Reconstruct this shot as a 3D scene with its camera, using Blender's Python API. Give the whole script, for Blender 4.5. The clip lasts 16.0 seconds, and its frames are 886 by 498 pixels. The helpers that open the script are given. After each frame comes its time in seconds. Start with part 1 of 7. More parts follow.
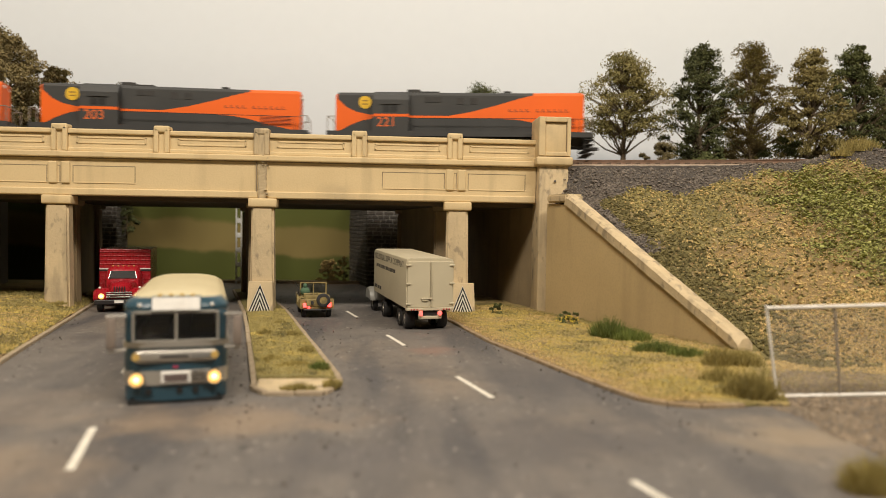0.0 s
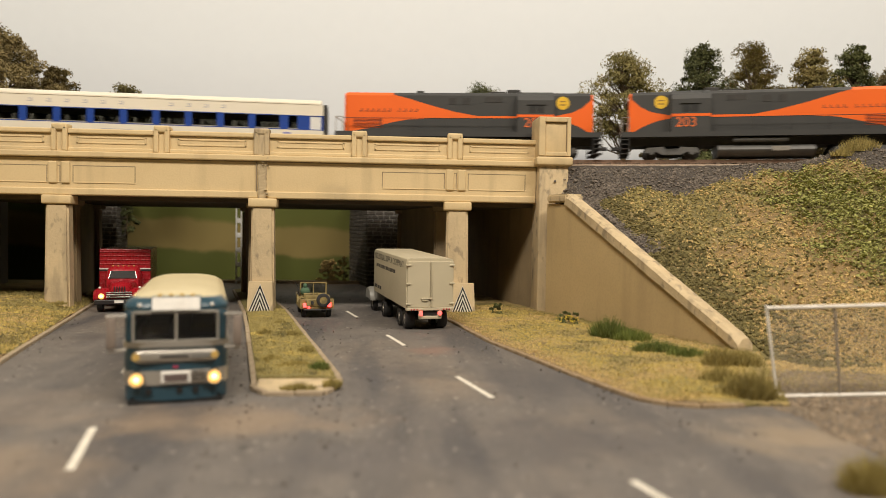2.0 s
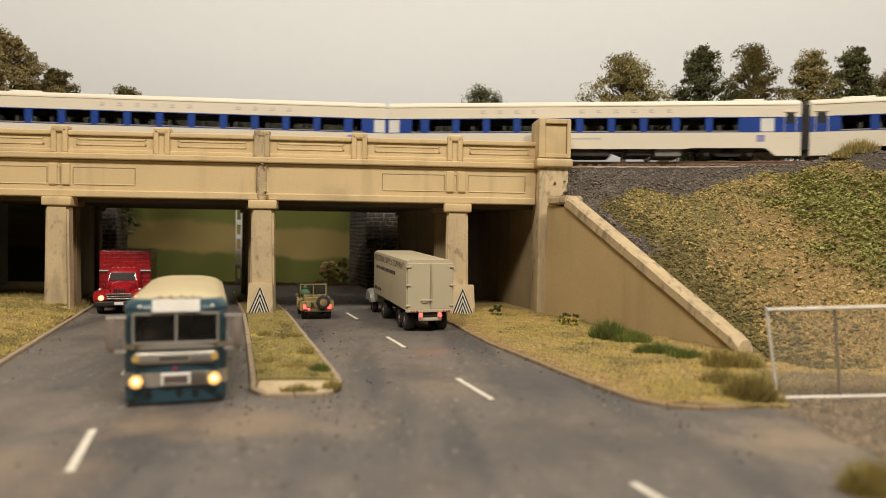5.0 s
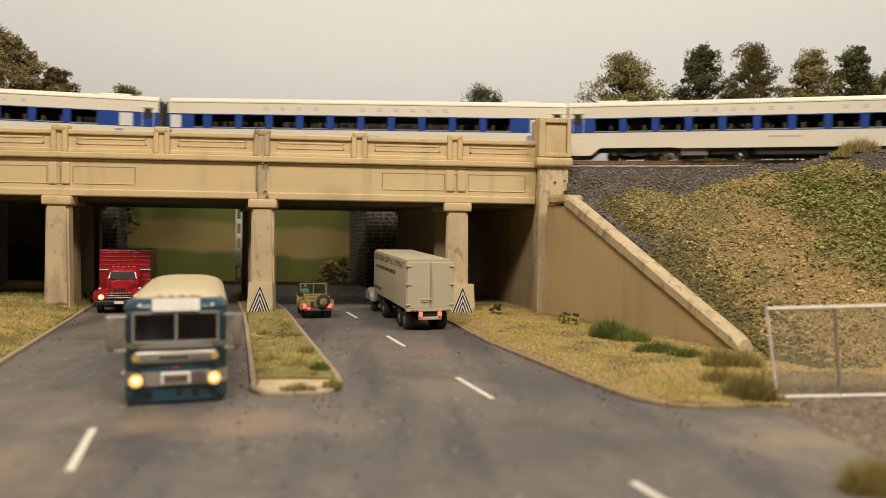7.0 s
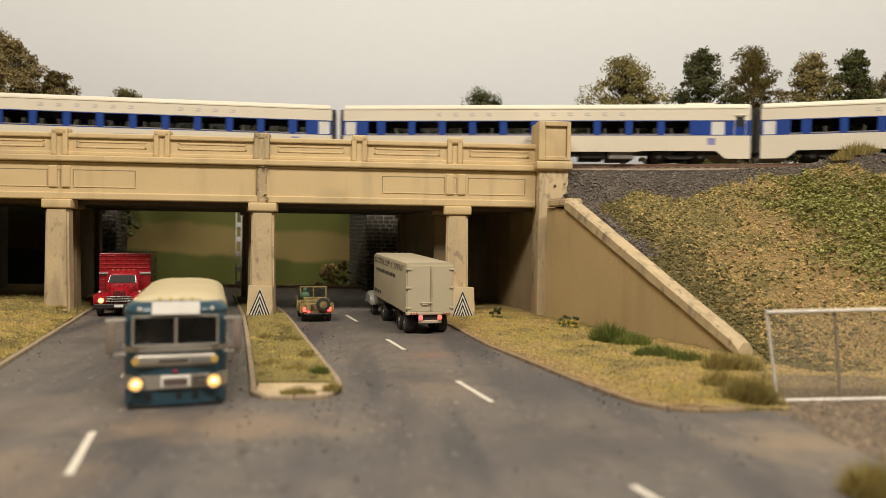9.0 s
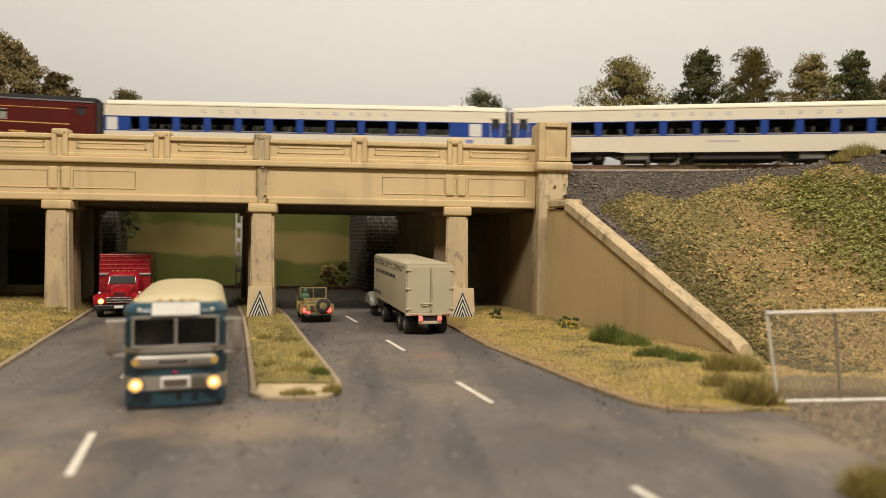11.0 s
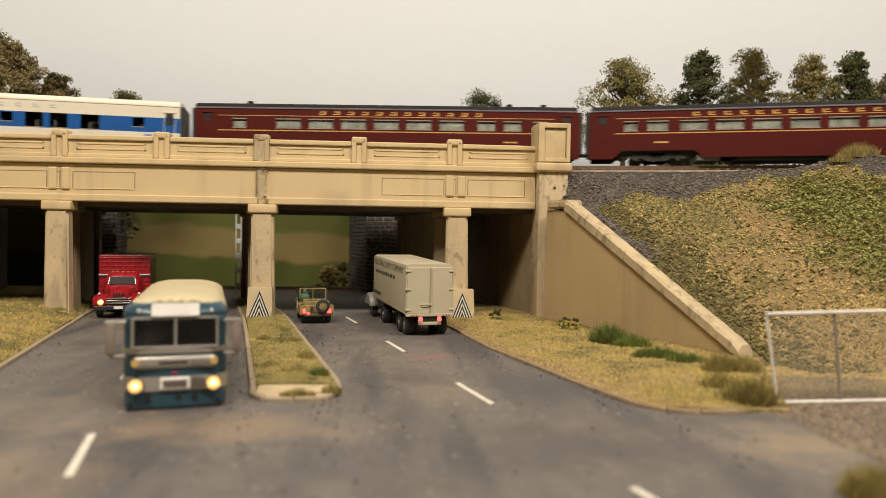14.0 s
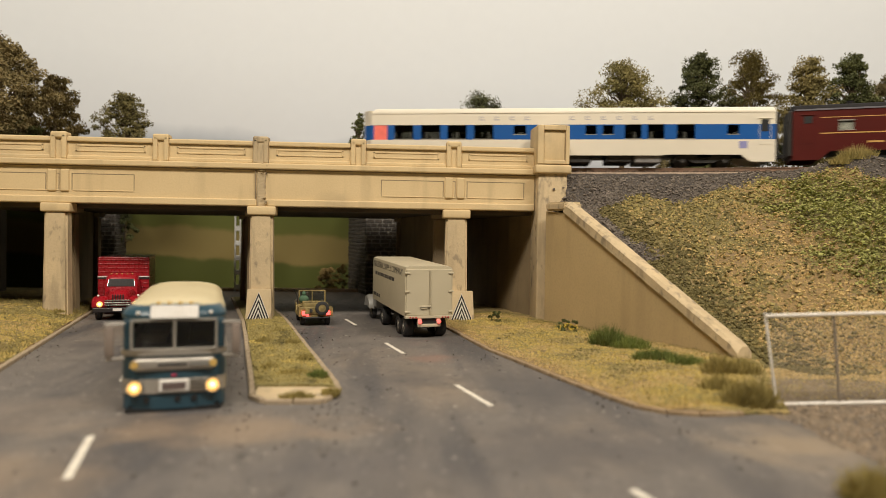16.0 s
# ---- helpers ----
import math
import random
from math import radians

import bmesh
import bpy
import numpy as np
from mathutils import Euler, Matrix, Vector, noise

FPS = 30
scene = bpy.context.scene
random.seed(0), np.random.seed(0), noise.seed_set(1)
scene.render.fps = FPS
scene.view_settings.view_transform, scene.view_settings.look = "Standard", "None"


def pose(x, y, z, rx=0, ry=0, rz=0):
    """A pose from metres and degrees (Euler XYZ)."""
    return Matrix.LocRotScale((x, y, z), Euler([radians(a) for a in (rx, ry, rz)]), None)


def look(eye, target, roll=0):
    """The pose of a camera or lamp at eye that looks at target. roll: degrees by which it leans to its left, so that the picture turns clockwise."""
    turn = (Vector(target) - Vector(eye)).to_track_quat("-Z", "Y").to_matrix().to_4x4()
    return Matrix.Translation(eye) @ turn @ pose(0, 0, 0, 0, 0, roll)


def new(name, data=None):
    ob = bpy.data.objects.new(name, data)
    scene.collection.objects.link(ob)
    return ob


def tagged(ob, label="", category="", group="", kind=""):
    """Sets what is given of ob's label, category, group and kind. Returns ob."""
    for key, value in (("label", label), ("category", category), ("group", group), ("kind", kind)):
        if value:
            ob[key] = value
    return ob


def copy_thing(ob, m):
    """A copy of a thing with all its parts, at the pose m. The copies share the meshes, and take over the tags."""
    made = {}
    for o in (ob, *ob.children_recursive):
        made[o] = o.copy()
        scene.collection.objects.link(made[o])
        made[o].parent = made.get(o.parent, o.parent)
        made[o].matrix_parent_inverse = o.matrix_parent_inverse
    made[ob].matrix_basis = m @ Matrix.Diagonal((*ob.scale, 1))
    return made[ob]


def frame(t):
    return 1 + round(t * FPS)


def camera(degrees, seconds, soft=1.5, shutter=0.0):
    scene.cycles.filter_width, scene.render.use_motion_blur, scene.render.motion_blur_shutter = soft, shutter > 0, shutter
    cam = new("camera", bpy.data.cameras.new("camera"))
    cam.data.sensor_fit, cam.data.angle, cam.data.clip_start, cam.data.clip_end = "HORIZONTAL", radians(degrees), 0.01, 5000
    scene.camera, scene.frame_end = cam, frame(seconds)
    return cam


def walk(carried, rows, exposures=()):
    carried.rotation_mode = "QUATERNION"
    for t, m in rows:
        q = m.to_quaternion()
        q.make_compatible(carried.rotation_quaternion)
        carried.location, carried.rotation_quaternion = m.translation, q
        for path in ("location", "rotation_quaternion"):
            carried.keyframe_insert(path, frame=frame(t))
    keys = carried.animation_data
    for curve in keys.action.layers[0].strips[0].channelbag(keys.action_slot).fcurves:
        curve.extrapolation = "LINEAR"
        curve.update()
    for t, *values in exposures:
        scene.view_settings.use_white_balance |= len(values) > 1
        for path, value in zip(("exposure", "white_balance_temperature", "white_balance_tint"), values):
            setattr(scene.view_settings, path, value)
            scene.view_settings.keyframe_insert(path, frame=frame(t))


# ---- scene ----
# A model railway at 1:90. Lengths below are in full-size metres and are scaled by S as they are built.
S = 1 / 90.0

# ---- camera ----
FOV = 65.03
cam = camera(FOV, 16.0, 0.6, 0.35)
EYE = (0.0, 0.0, 5.2)
TURN, LEAN, TILT = 4.5, 0.85, 1.528
# change of tilt and turn in degrees along the clip
SWAY = [(0.0, 0.0, 0), (1.0, 0.0, 0), (2.0, 0.0, 0), (2.5, 0.06, 0), (3.0, 0.11, 0), (3.5, 0.14, 0), (4.2, 0.14, 0), (5.2, 0.14, 0),
        (6.3, 0.13, 0), (7.0, 0.07, 0), (8.0, 0.07, 0), (8.5, 0.2, 0), (9.0, 0.345, 0), (9.4, 0.4, 0), (11.3, 0.42, 0), (12.5, 0.395, 0.01),
        (13.0, 0.385, 0.02), (13.5, 0.44, 0.02), (14.0, 0.485, 0.02), (14.5, 0.56, 0.06), (15.0, 0.62, 0.07), (15.5, 0.64, 0.08), (16.0, 0.65, 0.08)]


def aim(tilt, turn):
    a, b = radians(TILT - tilt), radians(TURN + turn)
    way = Vector((math.sin(b) * math.cos(a), math.cos(b) * math.cos(a), -math.sin(a)))
    eye = Vector(EYE) * S
    return look(eye, eye + way, LEAN)


# the clip's camera dims its picture a little while the white coaches fill it
DIM = [(0.0, 0.0), (1.5, 0.0), (2.5, -0.04), (3.0, -0.07), (4.2, -0.12), (7.0, -0.14), (9.0, -0.13), (11.3, -0.1), (12.5, -0.07), (14.0, -0.02), (15.0, -0.03), (16.0, -0.1)]
walk(cam, [(t, aim(a, b)) for t, a, b in SWAY], DIM)
cam.data.dof.use_dof = True
cam.data.dof.focus_distance = 41.0 * S
cam.data.dof.aperture_fstop = 10.0

# ---- light: the ceiling lamps of the room, and a little of its grey bounce ----
world = bpy.data.worlds.new("room_air")
scene.world = world
world.use_nodes = True
world.node_tree.nodes["Background"].inputs[0].default_value = (1.0, 0.9, 0.75, 1)
world.node_tree.nodes["Background"].inputs[1].default_value = 0.015
scene.view_settings.exposure = 0.0


def ceiling_lamp(x, y, z, sx, sy, power, target):
    data = bpy.data.lights.new("ceiling_lamp_light", "AREA")
    data.shape, data.size, data.size_y, data.energy, data.color = "RECTANGLE", sx * S, sy * S, power, (1.0, 0.905, 0.77)
    ob = new("ceiling_lamp_light", data)
    ob.matrix_world = look(Vector((x, y, z)) * S, Vector(target) * S)


ceiling_lamp(-34, -34, 104, 60, 14, 17.5, (-6, 44, 4))
ceiling_lamp(58, -26, 104, 60, 14, 16.0, (18, 50, 8))

# ---- materials ----
def links(m):
    return m.node_tree.nodes, m.node_tree.links


def mat(name, a, b=None, rough=0.7, metal=0.0, grain=40.0, stain=3.0, bump=0.0, mix=0.5, c=None, spec=0.5, glow=None, power=0.0, cmix=0.5, vary=0.0, stretch=(1, 1, 1)):
    """Paint a with patches of b (stain: patches per metre full size) and grain of c, with fine relief."""
    m = bpy.data.materials.new(name)
    m.use_nodes = True
    n, l = links(m)
    p = n["Principled BSDF"]
    b = b or tuple(v * 0.8 for v in a)
    tc = n.new("ShaderNodeTexCoord")
    mp = n.new("ShaderNodeMapping")
    mp.inputs["Scale"].default_value = tuple(v / S for v in stretch)
    l.new(tc.outputs["Object"], mp.inputs[0])
    big = n.new("ShaderNodeTexNoise")
    big.inputs["Scale"].default_value, big.inputs["Detail"].default_value = stain, 5
    l.new(mp.outputs[0], big.inputs[0])
    ramp = n.new("ShaderNodeMapRange")
    ramp.inputs[1].default_value, ramp.inputs[2].default_value = 0.5 - 0.22, 0.5 + 0.22
    ramp.inputs[4].default_value = min(1, mix * 2)
    l.new(big.outputs[0], ramp.inputs[0])
    mx = n.new("ShaderNodeMix")
    mx.data_type = "RGBA"
    mx.inputs[6].default_value, mx.inputs[7].default_value = (*a, 1), (*b, 1)
    l.new(ramp.outputs[0], mx.inputs[0])
    out = mx.outputs[2]
    small = n.new("ShaderNodeTexNoise")
    small.inputs["Scale"].default_value, small.inputs["Detail"].default_value = grain, 3
    l.new(mp.outputs[0], small.inputs[0])
    if c:
        r2 = n.new("ShaderNodeMapRange")
        r2.inputs[1].default_value, r2.inputs[2].default_value = 0.45, 0.68
        r2.inputs[4].default_value = cmix
        l.new(small.outputs[0], r2.inputs[0])
        m2 = n.new("ShaderNodeMix")
        m2.data_type = "RGBA"
        m2.inputs[7].default_value = (*c, 1)
        l.new(r2.outputs[0], m2.inputs[0])
        l.new(out, m2.inputs[6])
        out = m2.outputs[2]
    if vary:
        info = n.new("ShaderNodeObjectInfo")
        geo = n.new("ShaderNodeNewGeometry")
        ad = n.new("ShaderNodeMath")
        ad.operation = "ADD"
        l.new(info.outputs["Random"], ad.inputs[0])
        l.new(geo.outputs["Random Per Island"], ad.inputs[1])
        vr = n.new("ShaderNodeMapRange")
        vr.inputs[2].default_value = 2.0
        vr.inputs[3].default_value, vr.inputs[4].default_value = 1 - vary, 1 + vary
        l.new(ad.outputs[0], vr.inputs[0])
        hs = n.new("ShaderNodeHueSaturation")
        l.new(vr.outputs[0], hs.inputs["Value"])
        l.new(out, hs.inputs["Color"])
        out = hs.outputs[0]
    l.new(out, p.inputs["Base Color"])
    rr = n.new("ShaderNodeMapRange")
    rr.inputs[3].default_value, rr.inputs[4].default_value = max(0, rough - 0.1), min(1, rough + 0.1)
    l.new(small.outputs[0], rr.inputs[0])
    l.new(rr.outputs[0], p.inputs["Roughness"])
    p.inputs["Metallic"].default_value, p.inputs["Specular IOR Level"].default_value = metal, spec
    if bump:
        bp = n.new("ShaderNodeBump")
        bp.inputs["Strength"].default_value, bp.inputs["Distance"].default_value = 0.8, bump * S
        l.new(small.outputs[0], bp.inputs["Height"])
        l.new(bp.outputs[0], p.inputs["Normal"])
    if glow:
        p.inputs["Emission Color"].default_value, p.inputs["Emission Strength"].default_value = (*glow, 1), power
    return m


def layer(m, scale, lo, hi, amount, colour, turn=0.0, detail=4):
    """Lays patches of a colour over a paint: scale in patches per metre full size along each axis."""
    n, l = links(m)
    p = n["Principled BSDF"]
    under = p.inputs["Base Color"].links[0].from_socket
    tc = n.new("ShaderNodeTexCoord")
    mp = n.new("ShaderNodeMapping")
    mp.inputs["Rotation"].default_value = (0, 0, turn)
    mp.inputs["Scale"].default_value = tuple(v / S for v in scale)
    l.new(tc.outputs["Object"], mp.inputs[0])
    no = n.new("ShaderNodeTexNoise")
    no.inputs["Scale"].default_value, no.inputs["Detail"].default_value = 1.0, detail
    l.new(mp.outputs[0], no.inputs[0])
    mr = n.new("ShaderNodeMapRange")
    mr.inputs[1].default_value, mr.inputs[2].default_value, mr.inputs[4].default_value = lo, hi, amount
    l.new(no.outputs[0], mr.inputs[0])
    mx = n.new("ShaderNodeMix")
    mx.data_type = "RGBA"
    mx.inputs[7].default_value = (*colour, 1)
    l.new(mr.outputs[0], mx.inputs[0])
    l.new(under, mx.inputs[6])
    l.new(mx.outputs[2], p.inputs["Base Color"])
    return m


# grey road paint: tan dust in broad patches, dark streaks along the lanes, pale and dark specks
ASPHALT = mat("asphalt", (0.158, 0.138, 0.121), (0.115, 0.102, 0.092), 0.62, grain=16, stain=0.55, bump=0.035, mix=0.5, c=(0.21, 0.187, 0.168), cmix=0.5)
layer(ASPHALT, (0.09, 0.06, 0.1), 0.52, 0.68, 0.7, (0.27, 0.205, 0.14))
layer(ASPHALT, (0.45, 0.06, 0.1), 0.47, 0.62, 0.88, (0.07, 0.066, 0.068), radians(-14))
layer(ASPHALT, (1.1, 0.8, 1), 0.54, 0.68, 0.5, (0.085, 0.076, 0.07))
layer(ASPHALT, (4, 4, 4), 0.65, 0.7, 0.65, (0.4, 0.36, 0.31), 0, 2)
layer(ASPHALT, (2.5, 2.5, 2.5), 0.665, 0.71, 0.8, (0.035, 0.032, 0.03), 0, 2)


def stain(m, x, y, rx, ry, amount, colour, turn=0.0):
    """One broad ragged stain on a level surface, at a place in full-size metres."""
    n, l = links(m)
    p = n["Principled BSDF"]
    under = p.inputs["Base Color"].links[0].from_socket
    tc = n.new("ShaderNodeTexCoord")
    no = n.new("ShaderNodeTexNoise")
    no.inputs["Scale"].default_value, no.inputs["Detail"].default_value = 0.7 / S, 5
    l.new(tc.outputs["Object"], no.inputs[0])
    mp = n.new("ShaderNodeMapping")
    mp.vector_type = "TEXTURE"
    mp.inputs["Location"].default_value = (x * S, y * S, 0)
    mp.inputs["Rotation"].default_value = (0, 0, radians(turn))
    mp.inputs["Scale"].default_value = (rx * S, ry * S, S)
    l.new(tc.outputs["Object"], mp.inputs[0])
    ln = n.new("ShaderNodeVectorMath")
    ln.operation = "LENGTH"
    l.new(mp.outputs[0], ln.inputs[0])
    ad = n.new("ShaderNodeMath")
    ad.operation, ad.inputs[1].default_value = "MULTIPLY_ADD", 1.5
    l.new(no.outputs[0], ad.inputs[0])
    l.new(ln.outputs["Value"], ad.inputs[2])
    mr = n.new("ShaderNodeMapRange")
    mr.interpolation_type = "SMOOTHSTEP"
    mr.inputs[1].default_value, mr.inputs[2].default_value, mr.inputs[3].default_value, mr.inputs[4].default_value = 0.85, 1.75, amount, 0.0
    l.new(ad.outputs[0], mr.inputs[0])
    mx = n.new("ShaderNodeMix")
    mx.data_type = "RGBA"
    mx.inputs[7].default_value = (*colour, 1)
    l.new(mr.outputs[0], mx.inputs[0])
    l.new(under, mx.inputs[6])
    l.new(mx.outputs[2], p.inputs["Base Color"])


# tan dust before the bus and by the gravel; darker, paler and reddish patches elsewhere
for x, y, rx, ry, k, c, turn in ((-4.2, 18.9, 5.6, 2.0, 0.55, (0.32, 0.23, 0.15), 0), (-8.5, 15.0, 3.6, 3.2, 0.5, (0.29, 0.215, 0.145), 0), (10.6, 17.2, 3.2, 2.4, 0.6, (0.34, 0.255, 0.165), 0), (1.9, 30.0, 1.6, 1.5, 0.5, (0.27, 0.15, 0.11), 0), (-10.0, 20.5, 3.2, 3.6, 0.45, (0.25, 0.2, 0.155), 14),
                                (0.6, 25.4, 2.4, 2.6, 0.6, (0.075, 0.07, 0.072), 14), (5.2, 23.6, 2.6, 4.2, 0.7, (0.08, 0.075, 0.076), 14), (4.6, 17.2, 4.0, 3.4, 0.75, (0.085, 0.078, 0.078), 14), (-13.6, 32.8, 1.3, 2.2, 0.65, (0.06, 0.055, 0.058), 14),
                                (-1.0, 15.8, 3.2, 1.5, 0.5, (0.09, 0.083, 0.085), 0), (2.6, 36.5, 1.4, 4.0, 0.4, (0.08, 0.07, 0.066), 14)):
    stain(ASPHALT, x, y, rx, ry, k, c, turn)
CONCRETE = mat("painted_concrete", (0.66, 0.505, 0.28), (0.6, 0.452, 0.245), 0.75, grain=9, stain=0.35, bump=0.008, c=(0.53, 0.4, 0.22), cmix=0.25)
layer(CONCRETE, (0.8, 0.8, 0.12), 0.54, 0.74, 0.55, (0.36, 0.27, 0.155))
layer(CONCRETE, (0.16, 0.16, 0.25), 0.6, 0.75, 0.5, (0.27, 0.215, 0.14))
CONCRETE_WORN = mat("worn_concrete", (0.60, 0.465, 0.275), (0.5, 0.39, 0.24), 0.8, grain=7, stain=0.8, bump=0.022, c=(0.48, 0.37, 0.22), cmix=0.35)
layer(CONCRETE_WORN, (1.4, 1.4, 0.25), 0.52, 0.68, 0.65, (0.31, 0.24, 0.15))
layer(CONCRETE_WORN, (2.2, 2.2, 1.2), 0.58, 0.68, 0.65, (0.22, 0.175, 0.12))
# deck underside and left abutment: underpass shade put into this dark brown
SOFFIT = mat("shade_brown_soffit", (0.09, 0.068, 0.043), (0.06, 0.045, 0.03), 0.85, grain=5, stain=0.5, bump=0.02)
# inner piers: base darkened with the underpass shade, then streaked with dirt
PIER = mat("shade_dark_pier_concrete", (0.31, 0.23, 0.128), (0.22, 0.163, 0.092), 0.8, grain=6, stain=0.5, bump=0.02)
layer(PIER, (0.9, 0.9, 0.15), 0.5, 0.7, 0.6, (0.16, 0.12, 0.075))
WING = mat("weathered_wall_concrete", (0.56, 0.412, 0.205), (0.48, 0.352, 0.175), 0.78, grain=8, stain=0.3, bump=0.008, c=(0.4, 0.3, 0.165), cmix=0.25)
layer(WING, (0.6, 0.6, 0.08), 0.54, 0.76, 0.45, (0.3, 0.22, 0.115))
JOINT = mat("stained_joint_concrete", (0.52, 0.4, 0.24), (0.42, 0.33, 0.2), 0.85, grain=3, stain=0.9, bump=0.03, c=(0.38, 0.3, 0.19), cmix=0.35)
layer(JOINT, (2.2, 2.2, 0.5), 0.52, 0.64, 0.75, (0.22, 0.17, 0.11))
GROOVE = mat("dark_concrete_line", (0.17, 0.125, 0.075), (0.3, 0.23, 0.14), 0.9, grain=6, stain=1.5)
KERB = mat("kerb_concrete", (0.42, 0.33, 0.22), (0.3, 0.23, 0.15), 0.85, grain=7, stain=1.2, bump=0.04, c=(0.22, 0.17, 0.11), cmix=0.4)
LINE = mat("road_paint", (0.75, 0.7, 0.6), (0.62, 0.57, 0.48), 0.7, grain=12, stain=2, bump=0.01)
GRASS = mat("dry_turf_soil", (0.27, 0.21, 0.075), (0.36, 0.28, 0.12), 0.95, grain=7, stain=0.5, bump=0.12, c=(0.16, 0.13, 0.05), cmix=0.5)
STEEL_DARK = mat("dark_steel", (0.03, 0.03, 0.032), (0.05, 0.045, 0.04), 0.55, grain=10, stain=2)
RAIL = mat("rail_rust", (0.25, 0.15, 0.1), (0.32, 0.22, 0.16), 0.45, 0.6, grain=10, stain=2)
# greys of the unseen room shell, set dark to cut bounced light
PLASTER = mat("room_wall_paint", (0.17, 0.16, 0.145), (0.15, 0.14, 0.125), 0.9, grain=3, stain=0.05)
CEILING_GREY = mat("ceiling_paint", (0.34, 0.32, 0.3), (0.31, 0.29, 0.27), 0.9, grain=3, stain=0.05)


# ---- building helpers ----
def B():
    return bmesh.new()


def box(bm, x0, x1, y0, y1, z0, z1, bev=0.0, seg=2):
    r = bmesh.ops.create_cube(bm, size=1.0)["verts"]
    bmesh.ops.scale(bm, vec=(x1 - x0, y1 - y0, z1 - z0), verts=r)
    bmesh.ops.translate(bm, vec=((x0 + x1) / 2, (y0 + y1) / 2, (z0 + z1) / 2), verts=r)
    if bev:
        es = list({e for v in r for e in v.link_edges})
        bmesh.ops.bevel(bm, geom=es, offset=bev, segments=seg, affect="EDGES", profile=0.5)
    return bm


def cyl(bm, p0, p1, r0, r1=None, n=14):
    p0, p1 = Vector(p0), Vector(p1)
    d = p1 - p0
    m = Matrix.Translation((p0 + p1) / 2) @ d.to_track_quat("Z", "Y").to_matrix().to_4x4()
    bmesh.ops.create_cone(bm, cap_ends=True, segments=n, radius1=r0, radius2=r0 if r1 is None else r1, depth=d.length, matrix=m)
    return bm


def ball(bm, c, r, sx=1, sy=1, sz=1, u=12, v=8):
    m = Matrix.Translation(c) @ Matrix.Diagonal((sx, sy, sz, 1))
    bmesh.ops.create_uvsphere(bm, u_segments=u, v_segments=v, radius=r, matrix=m)
    return bm


def loft(bm, rings, cap=True, closed=True):
    """Skin between rings of equal length."""
    vs = [[bm.verts.new(p) for p in ring] for ring in rings]
    k = len(vs[0])
    for a, b in zip(vs, vs[1:]):
        for i in range(k if closed else k - 1):
            j = (i + 1) % k
            bm.faces.new((a[i], a[j], b[j], b[i]))
    if cap:
        bm.faces.new(vs[0][::-1])
        bm.faces.new(vs[-1])
    return bm


def prism(bm, pts, a, b, axis="y"):
    """A flat outline (two coordinates) drawn out along an axis from a to b."""
    def at(p, w):
        return {"x": (w, p[0], p[1]), "y": (p[0], w, p[1]), "z": (p[0], p[1], w)}[axis]
    return loft(bm, [[at(p, a) for p in pts], [at(p, b) for p in pts]])


def part(name, bm, material, parent=None, label="", smooth=False, at=None):
    bmesh.ops.recalc_face_normals(bm, faces=bm.faces)
    bm.transform(Matrix.Scale(S, 4))
    me = bpy.data.meshes.new(name)
    bm.to_mesh(me)
    bm.free()
    for m in material if isinstance(material, (list, tuple)) else (material,):
        me.materials.append(m)
    if smooth:
        me.shade_smooth()
        me.set_sharp_from_angle(angle=radians(40))
    ob = new(name, me)
    ob.parent = parent
    if at:
        ob.location = Vector(at) * S
    if label:
        ob["label"] = label
    return ob


def again(ob, parent, m):
    """Another piece on the same mesh, at a pose in full-size metres."""
    o = new(ob.name.split(".")[0], ob.data)
    o.parent = parent
    m = m.copy()
    m.translation *= S
    o.matrix_local = m
    return o


def place(x, y, z, rx=0, ry=0, rz=0):
    m = pose(x, y, z, rx, ry, rz)
    m.translation *= S
    return m


def thing(name, label, category, m=None, group="", kind=""):
    ob = new(name)
    ob.empty_display_size = 0.005
    if m is not None:
        ob.matrix_basis = m
    return tagged(ob, label, category, group, kind)


def setting(ob, label):
    return tagged(ob, label, kind="structure")


rnd = random.Random(5)
ROAD_SLOPE = -0.25
ROAD_YAW = math.degrees(math.atan(-ROAD_SLOPE))     # the road runs away to the left of the bridge's square


def on_road(x0, y):
    """The place across at depth y of a road line that passes x0 at depth 43.2."""
    return x0 + ROAD_SLOPE * (y - 43.2)


# ---- the track's curve and the train's place on it ----
CX, CY, R = -10.77, -69.93, 118.27
BEND = 52.0
RAIL_Z = 10.0


def on_track(s, off=0.0):
    """Place and heading at arc length s; past BEND the track runs straight on."""
    k = max(-BEND, min(BEND, s))
    a = k / R
    x, y = CX + (R + off) * math.sin(a), CY + (R + off) * math.cos(a)
    return x + (s - k) * math.cos(a), y - (s - k) * math.sin(a), -math.degrees(a)


# the crown of the embankment follows an older, tighter line than the rails
HX, HY, HR = -6.54, -26.59, 76.44


def bank(x, y):
    """How far down the slope from the crown of the embankment."""
    return min(HR - 3.0 - math.hypot(x - HX, y - HY), R - 2.2 - math.hypot(x - CX, y - CY))


